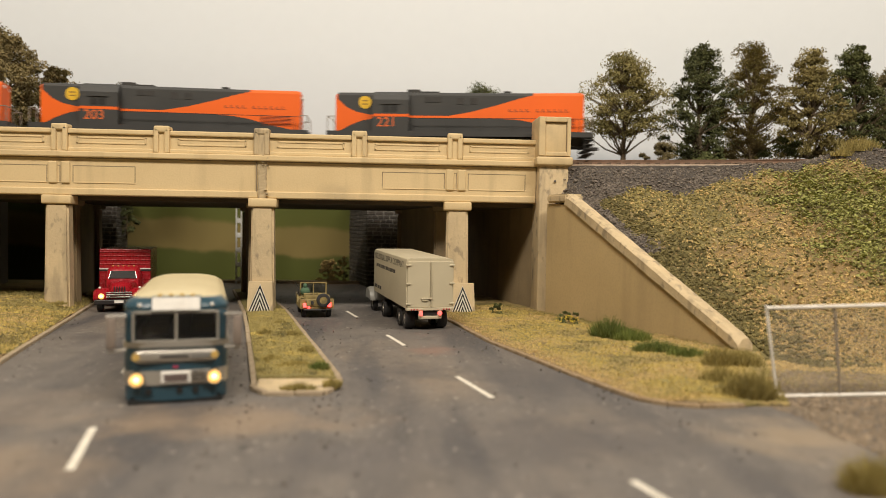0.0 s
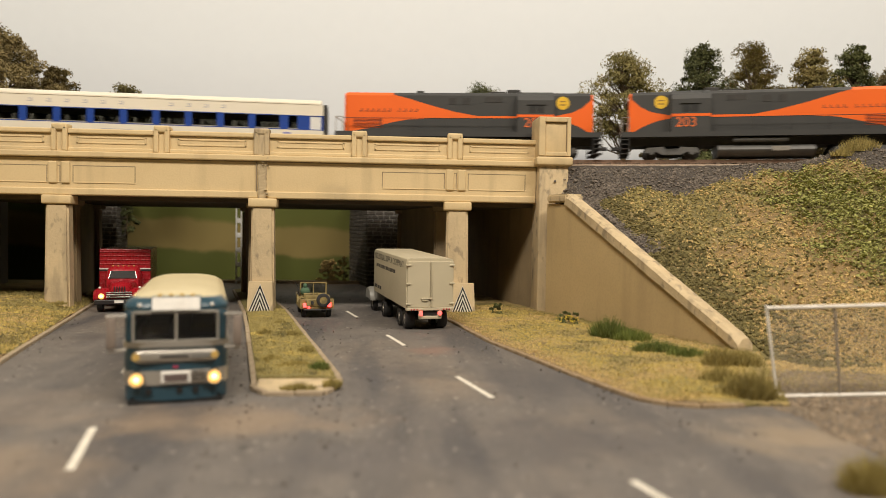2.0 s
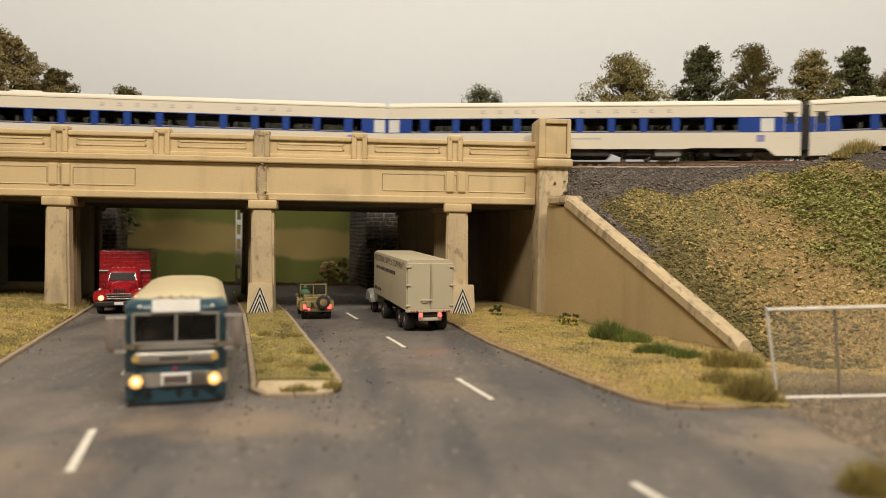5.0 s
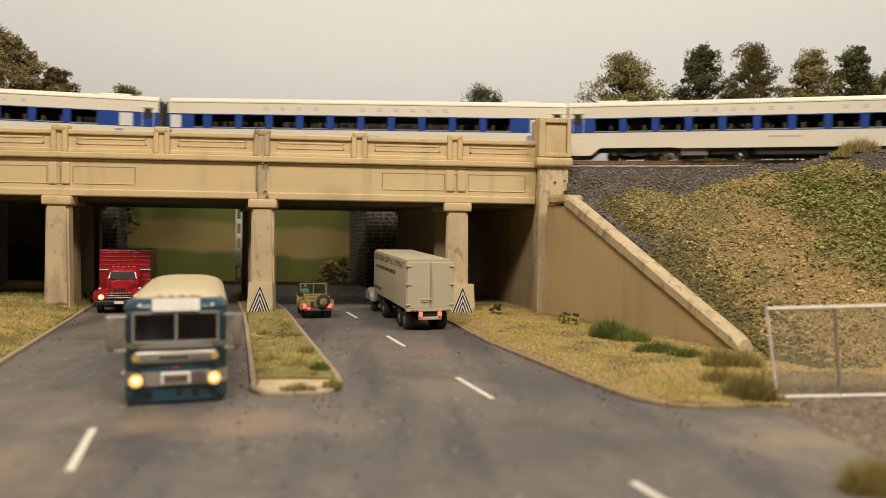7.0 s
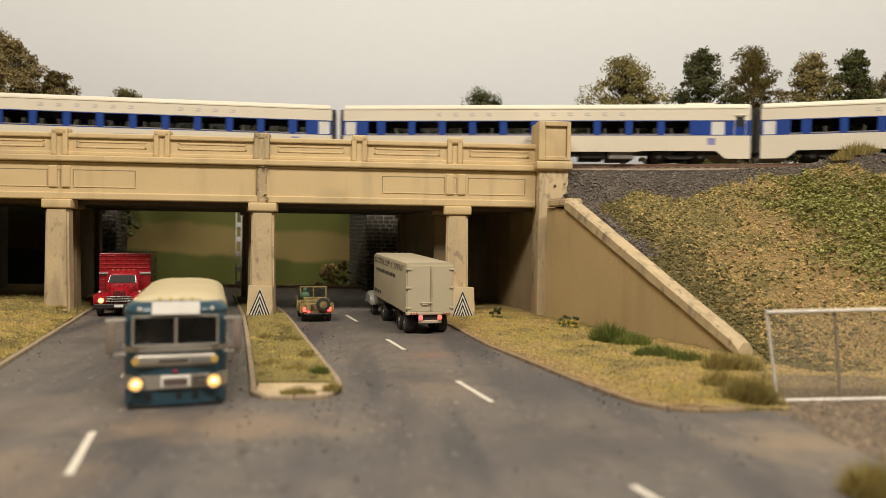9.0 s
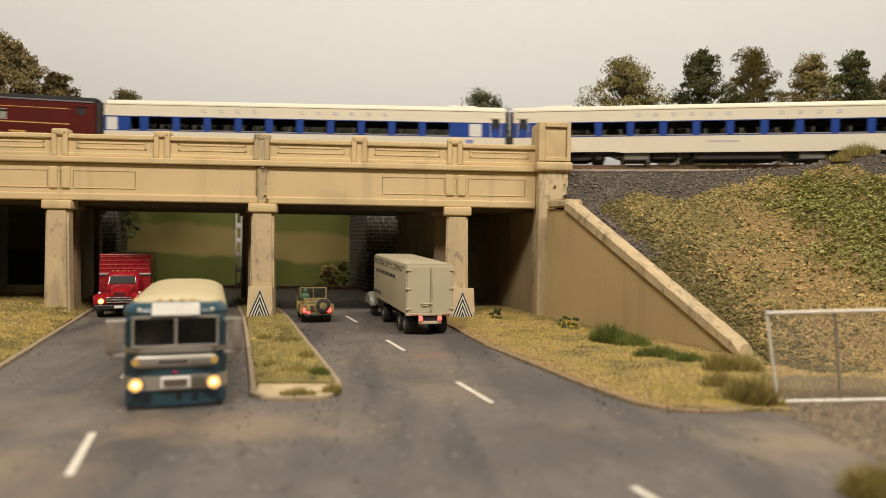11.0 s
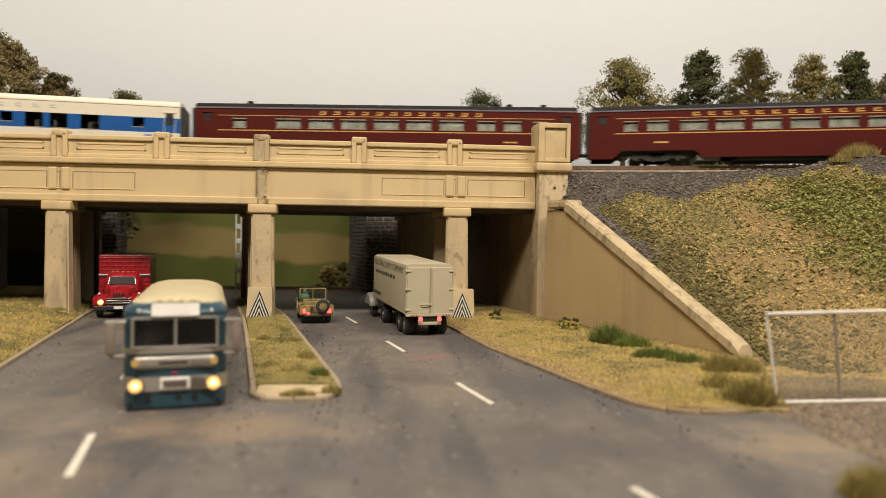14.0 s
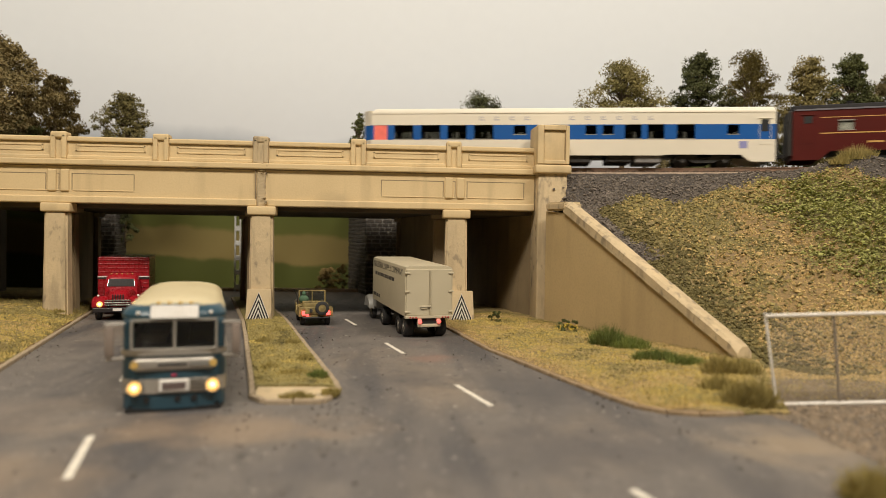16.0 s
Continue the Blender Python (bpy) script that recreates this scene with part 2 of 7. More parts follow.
# ---- room ----
bm = B()
box(bm, -430, 430, -300, -296, -100, 118)
setting(part("wall_south", bm, PLASTER), "unseen dark grey wall of the layout room")
bm = B()
box(bm, -434, -430, -300, 110, -100, 118)
setting(part("wall_west", bm, PLASTER), "unseen dark grey wall of the layout room")
bm = B()
box(bm, 430, 434, -300, 110, -100, 118)
setting(part("wall_east", bm, PLASTER), "unseen dark grey wall of the layout room")
bm = B()
box(bm, -430, 430, 106, 110, -100, 118)
setting(part("wall_north", bm, PLASTER), "unseen dark grey wall of the layout room")
bm = B()
box(bm, -434, 434, -300, 110, 118, 122)
setting(part("ceiling", bm, CEILING_GREY), "unseen grey ceiling of the layout room")
bm = B()
box(bm, -434, 434, -300, 110, -104, -100)
setting(part("floor", bm, PLASTER), "unseen dark grey floor of the layout room")


# painted backdrop: cream sky, grey-blue far hills, fields in broad bands
def backdrop_paint():
    m = bpy.data.materials.new("backdrop_paint")
    m.use_nodes = True
    n, l = links(m)
    p = n["Principled BSDF"]
    tc = n.new("ShaderNodeTexCoord")
    mp = n.new("ShaderNodeMapping")
    mp.inputs["Scale"].default_value = (1 / S,) * 3
    l.new(tc.outputs["Object"], mp.inputs[0])
    sep = n.new("ShaderNodeSeparateXYZ")
    l.new(mp.outputs[0], sep.inputs[0])
    big = n.new("ShaderNodeTexNoise")
    big.inputs["Scale"].default_value, big.inputs["Detail"].default_value = 0.12, 5
    l.new(mp.outputs[0], big.inputs[0])
    wob = n.new("ShaderNodeMath")
    wob.operation, wob.inputs[1].default_value = "MULTIPLY", 3.2
    l.new(big.outputs[0], wob.inputs[0])
    add = n.new("ShaderNodeMath")
    add.operation = "ADD"
    l.new(sep.outputs[2], add.inputs[0])
    l.new(wob.outputs[0], add.inputs[1])
    # bands drift down across the field
    sl = n.new("ShaderNodeMath")
    sl.operation, sl.inputs[1].default_value = "MULTIPLY_ADD", 0.045
    l.new(sep.outputs[0], sl.inputs[0])
    l.new(add.outputs[0], sl.inputs[2])
    mr = n.new("ShaderNodeMapRange")
    mr.inputs[1].default_value, mr.inputs[2].default_value = 0.0, 24.0
    l.new(sl.outputs[0], mr.inputs[0])
    cr = n.new("ShaderNodeValToRGB")
    e = cr.color_ramp.elements
    # field bands painted darker, with the bridge's shade in their colour
    e[0].position, e[0].color = 0.0, (0.065, 0.075, 0.02, 1)
    e[1].position, e[1].color = 1.0, (0.74, 0.765, 0.79, 1)
    for q, c in ((0.135, (0.08, 0.09, 0.026, 1)), (0.15, (0.2, 0.155, 0.06, 1)), (0.255, (0.19, 0.15, 0.058, 1)), (0.275, (0.10, 0.105, 0.03, 1)), (0.42, (0.085, 0.098, 0.028, 1)),
                 (0.46, (0.30, 0.31, 0.31, 1)), (0.62, (0.40, 0.43, 0.47, 1)), (0.70, (0.70, 0.715, 0.735, 1))):
        x = e.new(q)
        x.color = c
    l.new(mr.outputs[0], cr.inputs[0])
    fine = n.new("ShaderNodeTexNoise")
    fine.inputs["Scale"].default_value = 0.9
    l.new(mp.outputs[0], fine.inputs[0])
    hs = n.new("ShaderNodeHueSaturation")
    fr = n.new("ShaderNodeMapRange")
    fr.inputs[3].default_value, fr.inputs[4].default_value = 0.985, 1.015
    l.new(fine.outputs[0], fr.inputs[0])
    l.new(fr.outputs[0], hs.inputs["Value"])
    l.new(cr.outputs[0], hs.inputs["Color"])
    l.new(hs.outputs[0], p.inputs["Base Color"])
    p.inputs["Roughness"].default_value = 0.95
    p.inputs["Specular IOR Level"].default_value = 0.1
    return m


bm = B()
box(bm, -130, 130, 72, 72.6, -1, 75)
setting(part("backdrop", bm, backdrop_paint()), "painted backdrop of cream sky, hazy hills and fields")

# ---- ground, road and islands ----
def slab(name, pts, z0, z1, material, label):
    return setting(part(name, prism(B(), pts, z0, z1, "z"), material), label)


bm = B()
box(bm, -420, 420, -240, 96, -1.2, -0.3)
setting(part("ground", bm, GRASS), "brown scenic base board of the layout")

KERB_R = [(on_road(3.0, 66), 66), (2.95, 42.0), (3.63, 38.83), (4.63, 32.3), (6.19, 26.2), (7.3, 22.2), (7.75, 20.95), (8.4, 20.3), (9.3, 20.02), (10.7, 20.1)]
KERB_L = [(on_road(-18.2, 66), 66), (-19.1, 46.9), (-14.25, 26.8), (-9.0, 5.0), (-3.0, -20)]
road_pts = KERB_L[::-1] + KERB_R + [(12.6, 20.3), (12.3, 18.6), (12.2, 15.8), (12.1, 11), (12.6, -20)]
slab("road", road_pts, -0.3, 0.0, ASPHALT, "worn grey two-way asphalt road under the bridge")

# ---- bridge ----
FACE, BACK = 43.2, 57.4
XL, XR = -27.0, 9.2
COLUMNS = (-19.75, -7.7, 4.25)
bridge = thing("overpass_bridge", "cream painted concrete railway overpass with panelled parapet", "bridge", kind="structure")
bm = B()
box(bm, XL, XR, FACE + 0.12, FACE + 0.9, 7.0, 9.2)
box(bm, XL, -8.0, FACE, FACE + 0.3, 7.0, 7.42, 0.06)
box(bm, -7.45, XR, FACE, FACE + 0.3, 7.0, 7.42, 0.06)
part("girder", bm, CONCRETE, bridge)
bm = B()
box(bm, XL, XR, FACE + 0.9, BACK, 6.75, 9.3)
part("deck", bm, SOFFIT, bridge, "underside of the deck, shade put into its dark brown")
bm = B()
box(bm, XL, XR, BACK, BACK + 0.8, 7.0, 11.0)
part("rear_parapet", bm, CONCRETE, bridge)
# ledge between girder and parapet, with a thin dark strip under it
bm = B()
box(bm, XL, XR, FACE - 0.12, FACE + 0.5, 9.26, 9.62, 0.07)
part("ledge", bm, CONCRETE, bridge)
bm = B()
box(bm, XL, XR, FACE + 0.1, FACE + 0.5, 9.2, 9.262)
part("groove", bm, GROOVE, bridge, "thin dark strip under the ledge")
bm = B()
box(bm, XL, XR, FACE + 0.22, FACE + 0.7, 9.62, 10.72)
part("parapet_wall", bm, CONCRETE, bridge)
POSTS = [-19.65 + 5.93 * i for i in range(-1, 5)]
for i, x in enumerate(POSTS):
    # posts with a recessed slot: two cheeks, head and sill
    worn = i == 3
    bm = B()
    w = 0.47
    box(bm, x - w, x - 0.17, FACE + 0.0, FACE + 0.8, 9.62, 11.1, 0.08)
    box(bm, x + 0.17, x + w, FACE + 0.0, FACE + 0.8, 9.62, 11.1, 0.08)
    box(bm, x - w, x + w, FACE + 0.0, FACE + 0.8, 10.86, 11.26, 0.1)
    if worn:
        box(bm, x - 0.2, x + 0.2, FACE + 0.05, FACE + 0.7, 9.6, 10.95)
    else:
        box(bm, x - 0.2, x + 0.2, FACE + 0.14, FACE + 0.7, 9.62, 10.9)
    part("parapet_post", bm, JOINT if worn else CONCRETE, bridge, "chipped parapet post over the joint" if worn else "")
    if x < XR:
        a = x + w
        b = POSTS[i + 1] - w if i + 1 < len(POSTS) else XR
        bm = B()
        box(bm, a, b, FACE + 0.08, FACE + 0.8, 10.68, 10.98, 0.07)
        part("coping", bm, CONCRETE, bridge)
        bm = B()
        box(bm, a, b, FACE + 0.1, FACE + 0.5, 9.62, 9.86, 0.05)
        part("plinth", bm, CONCRETE, bridge)
        bm = B()
        # raised frame on the panel
        c, d = a + 0.45, b - 0.45
        for z in (10.1, 10.42):
            box(bm, c, d, FACE + 0.185, FACE + 0.3, z, z + 0.09, 0.02)
        for q in (c, d - 0.12):
            box(bm, q, q + 0.12, FACE + 0.185, FACE + 0.3, 10.1, 10.51, 0.02)
        part("panel_moulding", bm, CONCRETE, bridge)
        bm = B()
        box(bm, a, b, FACE + 0.17, FACE + 0.4, 10.66, 10.69)
        part("groove", bm, GROOVE, bridge)


def frame_panel(x0, x1, z0, z1):
    """A sunk panel: a proud sill, and dark strips that paint the shade inside its edges."""
    bm = B()
    y0, y1 = FACE + 0.115, FACE + 0.15
    t = 0.05
    box(bm, x0, x1, y0, y1, z1 - t, z1)
    box(bm, x0, x0 + t, y0, y1, z0, z1)
    box(bm, x1 - t, x1, y0, y1, z0, z1)
    part("panel_edge", bm, GROOVE, bridge, "dark strip painted as shade along a sunk panel's edge")
    bm = B()
    box(bm, x0 + t, x1, y0 - 0.03, y1, z0 - 0.06, z0, 0.02)
    part("panel_sill", bm, CONCRETE, bridge)


for x in (COLUMNS[0] + 0.1, COLUMNS[2] - 0.1):
    for x0, x1 in ((x - 4.6, x - 0.7), (x - 0.4, x + 0.05), (x + 0.75, x + 4.4)):
        frame_panel(x0, x1, 7.78, 8.78)
    bm = B()
    for q in (x - 0.62, x + 0.12):
        box(bm, q, q + 0.5, FACE + 0.02, FACE + 0.3, 7.7, 9.0, 0.06)
    part("pilaster", bm, CONCRETE, bridge)
# the joint between the spans: a thin ragged strip of patched filler with chips
rings = []
for k in range(23):
    z = 7.01 + 0.1 * k
    w0, w1 = rnd.uniform(-0.02, 0.02), rnd.uniform(-0.025, 0.025)
    rings.append([(-7.98 + w0, FACE + 0.4, z), (-7.98 + w0, FACE + 0.075, z), (-7.9 + w0, FACE + 0.06 + rnd.uniform(-0.007, 0.007), z), (-7.58 + w1, FACE + 0.06 + rnd.uniform(-0.007, 0.007), z), (-7.48 + w1, FACE + 0.08, z), (-7.48 + w1, FACE + 0.4, z)])
bm = loft(B(), rings)
part("joint_filler", bm, JOINT, bridge, "chipped filler strip where the two spans join")
bm = B()
box(bm, -8.1, -8.05, FACE + 0.02, FACE + 0.4, 7.0, 9.2)
part("joint_gap", bm, GROOVE, bridge)
bm = B()
for _ in range(9):
    x, z = -7.7 + rnd.gauss(0, 0.16), rnd.choice((rnd.uniform(7.0, 7.5), rnd.uniform(8.9, 9.6), rnd.uniform(9.7, 10.3)))
    box(bm, x, x + rnd.uniform(0.06, 0.2), FACE - 0.13, FACE + 0.2, z, z + rnd.uniform(0.04, 0.1), 0.03)
part("joint_spall", bm, JOINT, bridge)


# columns, their capitals and the pier walls behind them along the road
def strip_along_road(bm, x0, x1, y0, y1, z0, z1):
    pts = [(x0 + ROAD_SLOPE * (y0 - FACE), y0), (x1 + ROAD_SLOPE * (y0 - FACE), y0), (x1 + ROAD_SLOPE * (y1 - FACE), y1), (x0 + ROAD_SLOPE * (y1 - FACE), y1)]
    return prism(bm, pts, z0, z1, "z")


for i, x in enumerate(COLUMNS):
    for k, y in enumerate((FACE - 0.1, FACE + 2.3, FACE + 11.5)):
        q = x + ROAD_SLOPE * (y - FACE)
        bm = B()
        r = bmesh.ops.create_cube(bm, size=1.0)["verts"]
        for v in r:
            up = v.co.z > 0
            v.co.x = q + v.co.x * (1.32 if up else 1.5)
            v.co.y = y + 0.37 + v.co.y * (0.76 if up else 0.84)
            v.co.z = 6.5 if up else -0.3
        bmesh.ops.bevel(bm, geom=list(bm.edges), offset=0.12, segments=3, affect="EDGES")
        # rear columns and capitals take the shade-darkened pier colour
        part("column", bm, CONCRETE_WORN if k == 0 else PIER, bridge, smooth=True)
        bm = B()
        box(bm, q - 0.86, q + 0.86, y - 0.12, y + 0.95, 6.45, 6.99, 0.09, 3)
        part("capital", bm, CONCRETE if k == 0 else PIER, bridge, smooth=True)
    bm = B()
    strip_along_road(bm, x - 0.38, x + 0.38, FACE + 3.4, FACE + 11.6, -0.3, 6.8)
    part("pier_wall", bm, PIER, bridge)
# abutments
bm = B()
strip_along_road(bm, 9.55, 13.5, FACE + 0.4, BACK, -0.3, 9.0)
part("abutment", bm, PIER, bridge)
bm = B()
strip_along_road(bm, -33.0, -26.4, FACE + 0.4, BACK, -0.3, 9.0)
# soffit colour again, to paint the left bay's shade
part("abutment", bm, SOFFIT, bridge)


def tower(x0, x1):
    y0, y1 = FACE - 0.8, FACE + 1.5
    bm = B()
    box(bm, x0 + 0.1, x1 - 0.1, y0 + 0.1, y1, -0.4, 9.4, 0.1, 3)
    part("tower_shaft", bm, CONCRETE_WORN, bridge, smooth=True)
    bm = B()
    box(bm, x0 - 0.12, x1 + 0.12, y0 - 0.12, y1 + 0.1, 9.3, 9.85, 0.12, 3)
    part("tower_band", bm, CONCRETE, bridge, smooth=True)
    bm = B()
    box(bm, x0, x1, y0 + 0.12, y1, 9.8, 12.35, 0.13, 3)
    part("tower_block", bm, CONCRETE, bridge, smooth=True)
    bm = B()
    # raised border round the sunk face
    for a, b, z0, z1 in ((x0 + 0.02, x0 + 0.42, 9.9, 12.3), (x1 - 0.26, x1 - 0.02, 9.9, 12.3), (x0 + 0.42, x1 - 0.26, 12.0, 12.3), (x0 + 0.42, x1 - 0.26, 9.9, 10.15)):
        box(bm, a, b, y0 - 0.02, y0 + 0.3, z0, z1, 0.04)
    part("tower_border", bm, CONCRETE, bridge)
    bm = B()
    box(bm, x0 + 0.42, x1 - 0.26, y0 + 0.115, y0 + 0.13, 11.95, 12.0)
    box(bm, x1 - 0.31, x1 - 0.26, y0 + 0.115, y0 + 0.13, 10.15, 12.0)
    part("groove", bm, GROOVE, bridge)


tower(9.15, 11.2)
tower(XL - 2.1, XL - 0.05)


# wing wall with its sloping coping
def wing_wall(p, q, name, label):
    (x0, y0), (x1, y1) = p, q
    d = Vector((x1 - x0, y1 - y0)).normalized()
    nrm = Vector((-d.y, d.x))
    if nrm.y < 0:
        nrm = -nrm
    L = (Vector(q) - Vector(p)).length
    prof = [(0, -0.4), (L, -0.4), (L - 0.05, 0.3), (2.4, 6.75), (0, 6.95)]
    w = thing(name, label, "wall", kind="structure")

    def at(s, off, z):
        return (x0 + d.x * s + nrm.x * off, y0 + d.y * s + nrm.y * off, z)
    bm = loft(B(), [[at(s, 0.0, z) for s, z in prof], [at(s, 0.5, z) for s, z in prof]])
    part("wall_face", bm, WING, w)
    top = [(0.4, 6.9), (2.0, 6.85), (L + 0.05, 0.2)]
    thick = [(0.4, 7.42), (2.15, 7.42), (L, 0.76)]
    rings = []
    for i in range(31):
        f = i / 30
        (s0, z0), (s1, z1) = [(a[0] + (b[0] - a[0]) * f, a[1] + (b[1] - a[1]) * f) for a, b in ((top[1], top[2]), (thick[1], thick[2]))]
        c = 0.13 if 0 < i < 30 else 0.22
        # chipped, slightly uneven arrises
        j = [rnd.gauss(0, 0.009) for _ in range(6)]
        chip = 0.07 if rnd.random() < 0.12 else 0.0
        rings.append([at(s0, -0.22, z0 + j[0]), at(s1, -0.22 + j[1], z1 - c - chip + j[2]), at(s1, -0.22 + c + chip, z1 + j[3]), at(s1, 0.65 - c, z1 + j[4]), at(s1, 0.65, z1 - c), at(s0, 0.65, z0)])
    bm = loft(B(), rings)
    part("sloping_coping", bm, CONCRETE_WORN, w, smooth=True)
    bm = loft(B(), [[at(s, -0.24, 6.95), at(s, -0.24, 7.45), at(s, 1.0, 7.45), at(s, 1.0, 6.95)] for s in (0.25, 2.25)])
    bmesh.ops.bevel(bm, geom=list(bm.edges), offset=0.1, segments=3, affect="EDGES")
    part("level_coping", bm, CONCRETE_WORN, w, smooth=True)
    return w


wing_wall((9.65, 41.9), (15.05, 28.4), "wing_wall", "cream concrete wing wall with thick sloping coping")
wing_wall((XL - 0.6, 41.9), (XL - 9, 30), "wing_wall", "cream concrete wing wall with thick sloping coping")
# ---- verges, island and hillside ----
TURF = mat("verge_turf", (0.42, 0.305, 0.115), (0.27, 0.2, 0.07), 0.95, grain=6, stain=0.35, bump=0.15, c=(0.2, 0.155, 0.07), cmix=0.5)
TURF_GREEN = mat("island_turf", (0.2, 0.17, 0.055), (0.27, 0.215, 0.078), 0.95, grain=6, stain=0.6, bump=0.15, c=(0.13, 0.11, 0.04), cmix=0.5)
DIRT = mat("tan_dirt", (0.29, 0.19, 0.078), (0.22, 0.145, 0.055), 0.95, grain=6, stain=0.5, bump=0.1, c=(0.2, 0.14, 0.075), cmix=0.5)
GRAVEL = mat("grey_brown_gravel", (0.17, 0.127, 0.085), (0.25, 0.19, 0.125), 0.95, grain=8, stain=0.4, bump=0.12, c=(0.13, 0.1, 0.075), cmix=0.6)
CINDER = mat("dark_cinder", (0.055, 0.046, 0.04), (0.085, 0.07, 0.058), 0.95, grain=6, stain=0.6, bump=0.15, c=(0.05, 0.045, 0.042), cmix=0.5)
OLIVE = mat("olive_turf", (0.15, 0.122, 0.042), (0.2, 0.16, 0.058), 0.95, grain=6, stain=0.5, bump=0.15, c=(0.1, 0.08, 0.035), cmix=0.5)
CLUMP_OLIVE = mat("olive_foam", (0.25, 0.205, 0.068), (0.32, 0.25, 0.09), 0.95, vary=0.4)
CLUMP_TAN = mat("straw_foam", (0.55, 0.39, 0.165), (0.38, 0.26, 0.095), 0.95, vary=0.3)
CLUMP_YELLOW = mat("yellow_foam", (0.55, 0.405, 0.105), (0.38, 0.285, 0.085), 0.95, vary=0.25)
CLUMP_DARK = mat("dark_brown_green_foam", (0.115, 0.094, 0.032), (0.18, 0.145, 0.05), 0.95, vary=0.55)
CLUMP_GREEN = mat("green_leaf_foam", (0.29, 0.31, 0.075), (0.46, 0.43, 0.14), 0.9, vary=0.55)
CLUMP_CINDER = mat("cinder_stone", (0.085, 0.07, 0.057), (0.13, 0.107, 0.086), 0.9, vary=0.7)
CLUMP_GREY = mat("gravel_stone", (0.28, 0.215, 0.145), (0.155, 0.115, 0.078), 0.9, vary=0.55)
STRAW = mat("straw_fibre", (0.34, 0.265, 0.085), (0.26, 0.21, 0.07), 0.9, vary=0.3)
FIBRE_GREEN = mat("green_fibre", (0.115, 0.15, 0.025), (0.17, 0.19, 0.035), 0.9, vary=0.35)
FIBRE_OLIVE = mat("olive_fibre", (0.38, 0.295, 0.085), (0.27, 0.215, 0.065), 0.9, vary=0.3)


for m_ in (TURF, TURF_GREEN, OLIVE, DIRT, GRAVEL, CINDER):
    layer(m_, (9, 9, 9), 0.56, 0.66, 0.6, (0.05, 0.042, 0.025), 0, 2)
layer(TURF, (0.9, 0.9, 0.9), 0.52, 0.62, 0.75, (0.17, 0.12, 0.06))
layer(TURF, (0.35, 0.35, 0.35), 0.5, 0.62, 0.7, (0.2, 0.175, 0.05))
layer(OLIVE, (0.7, 0.7, 0.7), 0.55, 0.68, 0.5, (0.33, 0.24, 0.12))
layer(DIRT, (0.8, 0.8, 0.8), 0.54, 0.66, 0.6, (0.18, 0.13, 0.07))
layer(GRAVEL, (5, 5, 5), 0.64, 0.7, 0.7, (0.45, 0.37, 0.28), 0, 2)


def polyline(pts, y):
    pts = sorted(pts, key=lambda p: p[1])
    if y <= pts[0][1]:
        return pts[0][0]
    for (x0, y0), (x1, y1) in zip(pts, pts[1:]):
        if y <= y1:
            return x0 + (x1 - x0) * (y - y0) / max(1e-6, y1 - y0)
    return pts[-1][0]


def rough(x, y, k=1.0, f=0.5):
    return k * (noise.noise((x * f, y * f, 3.1)) + 0.5 * noise.noise((x * f * 2.7, y * f * 2.7, 9.2)))


def wing_x(y):
    return 9.65 + (41.9 - y) * 0.4


def verge_r_z(x, y):
    k = max(0.0, x - polyline(KERB_R[1:], y)) if y > 20.1 else 0.0
    z = 0.1 + 0.06 * min(k, 3) + rough(x, y, 0.07, 0.9)
    return z * (1 - 0.75 * max(0.0, min(1.0, (x - 10.6) / 1.5)) * max(0.0, min(1.0, (24 - y) / 3)))


def verge_l_z(x, y):
    k = max(0.0, polyline(KERB_L, y) - x)
    return 0.12 + 0.5 * min(1.0, k / 2.2) + rough(x, y, 0.1, 0.6)


def isl_l(y):
    return polyline([(-3.9, 21.75), (-4.5, 23.4), (-8.4, 41.4), (on_road(-9.0, 60), 60)], y)


def isl_r(y):
    return polyline([(-1.75, 21.75), (-1.5, 23.6), (-1.65, 24.6), (-6.1, 43.4), (on_road(-6.6, 60), 60)], y)


def island_z(x, y):
    return 0.13 + 0.09 * max(0, 1 - abs((x - (isl_l(y) + isl_r(y)) / 2) / 1.6)) + rough(x, y, 0.06, 1.0)


def strip(name, y0, y1, xa, xb, zf, n, step, material, label, bare=0):
    """Turf between two edges that run with y, with a skirt down to the base."""
    bm = B()
    rows = []
    k = max(2, int((y1 - y0) / step))
    for i in range(-1, k + 1):
        y = y0 + (y1 - y0) * max(0, i) / k
        a, b = xa(y), xb(y)
        row = [bm.verts.new((a, y, -0.3))]
        for j in range(n + 1):
            x = a + (b - a) * j / n
            row.append(bm.verts.new((x, y, zf(x, y) if i >= 0 else -0.3)))
        row.append(bm.verts.new((b, y, -0.3)))
        rows.append(row)
    for p, q in zip(rows, rows[1:]):
        for j in range(len(p) - 1):
            f = bm.faces.new((p[j], p[j + 1], q[j + 1], q[j]))
            edge = j if bare > 0 else len(p) - 2 - j
            f.material_index = 1 if bare and edge <= abs(bare) + rnd.uniform(-1, 1) else 0
    return setting(part(name, bm, [material, DIRT], smooth=True), label)


strip("verge", 20.15, 60, lambda y: polyline(KERB_R, y) + 0.16, lambda y: wing_x(y) + 0.3 if 27.9 < y < 43 else (12.2 + (y - 20.0) * 0.43 if y <= 27.9 else 9.9 - 0.25 * (y - 43.2)), verge_r_z, 22, 0.3, TURF, "dry yellow-brown turf verge along the kerb", 2)
strip("verge", 2, 58, lambda y: -40.0, lambda y: polyline(KERB_L, y) - 0.16, verge_l_z, 60, 0.4, TURF, "dry yellow-brown turf verge along the kerb", -1)
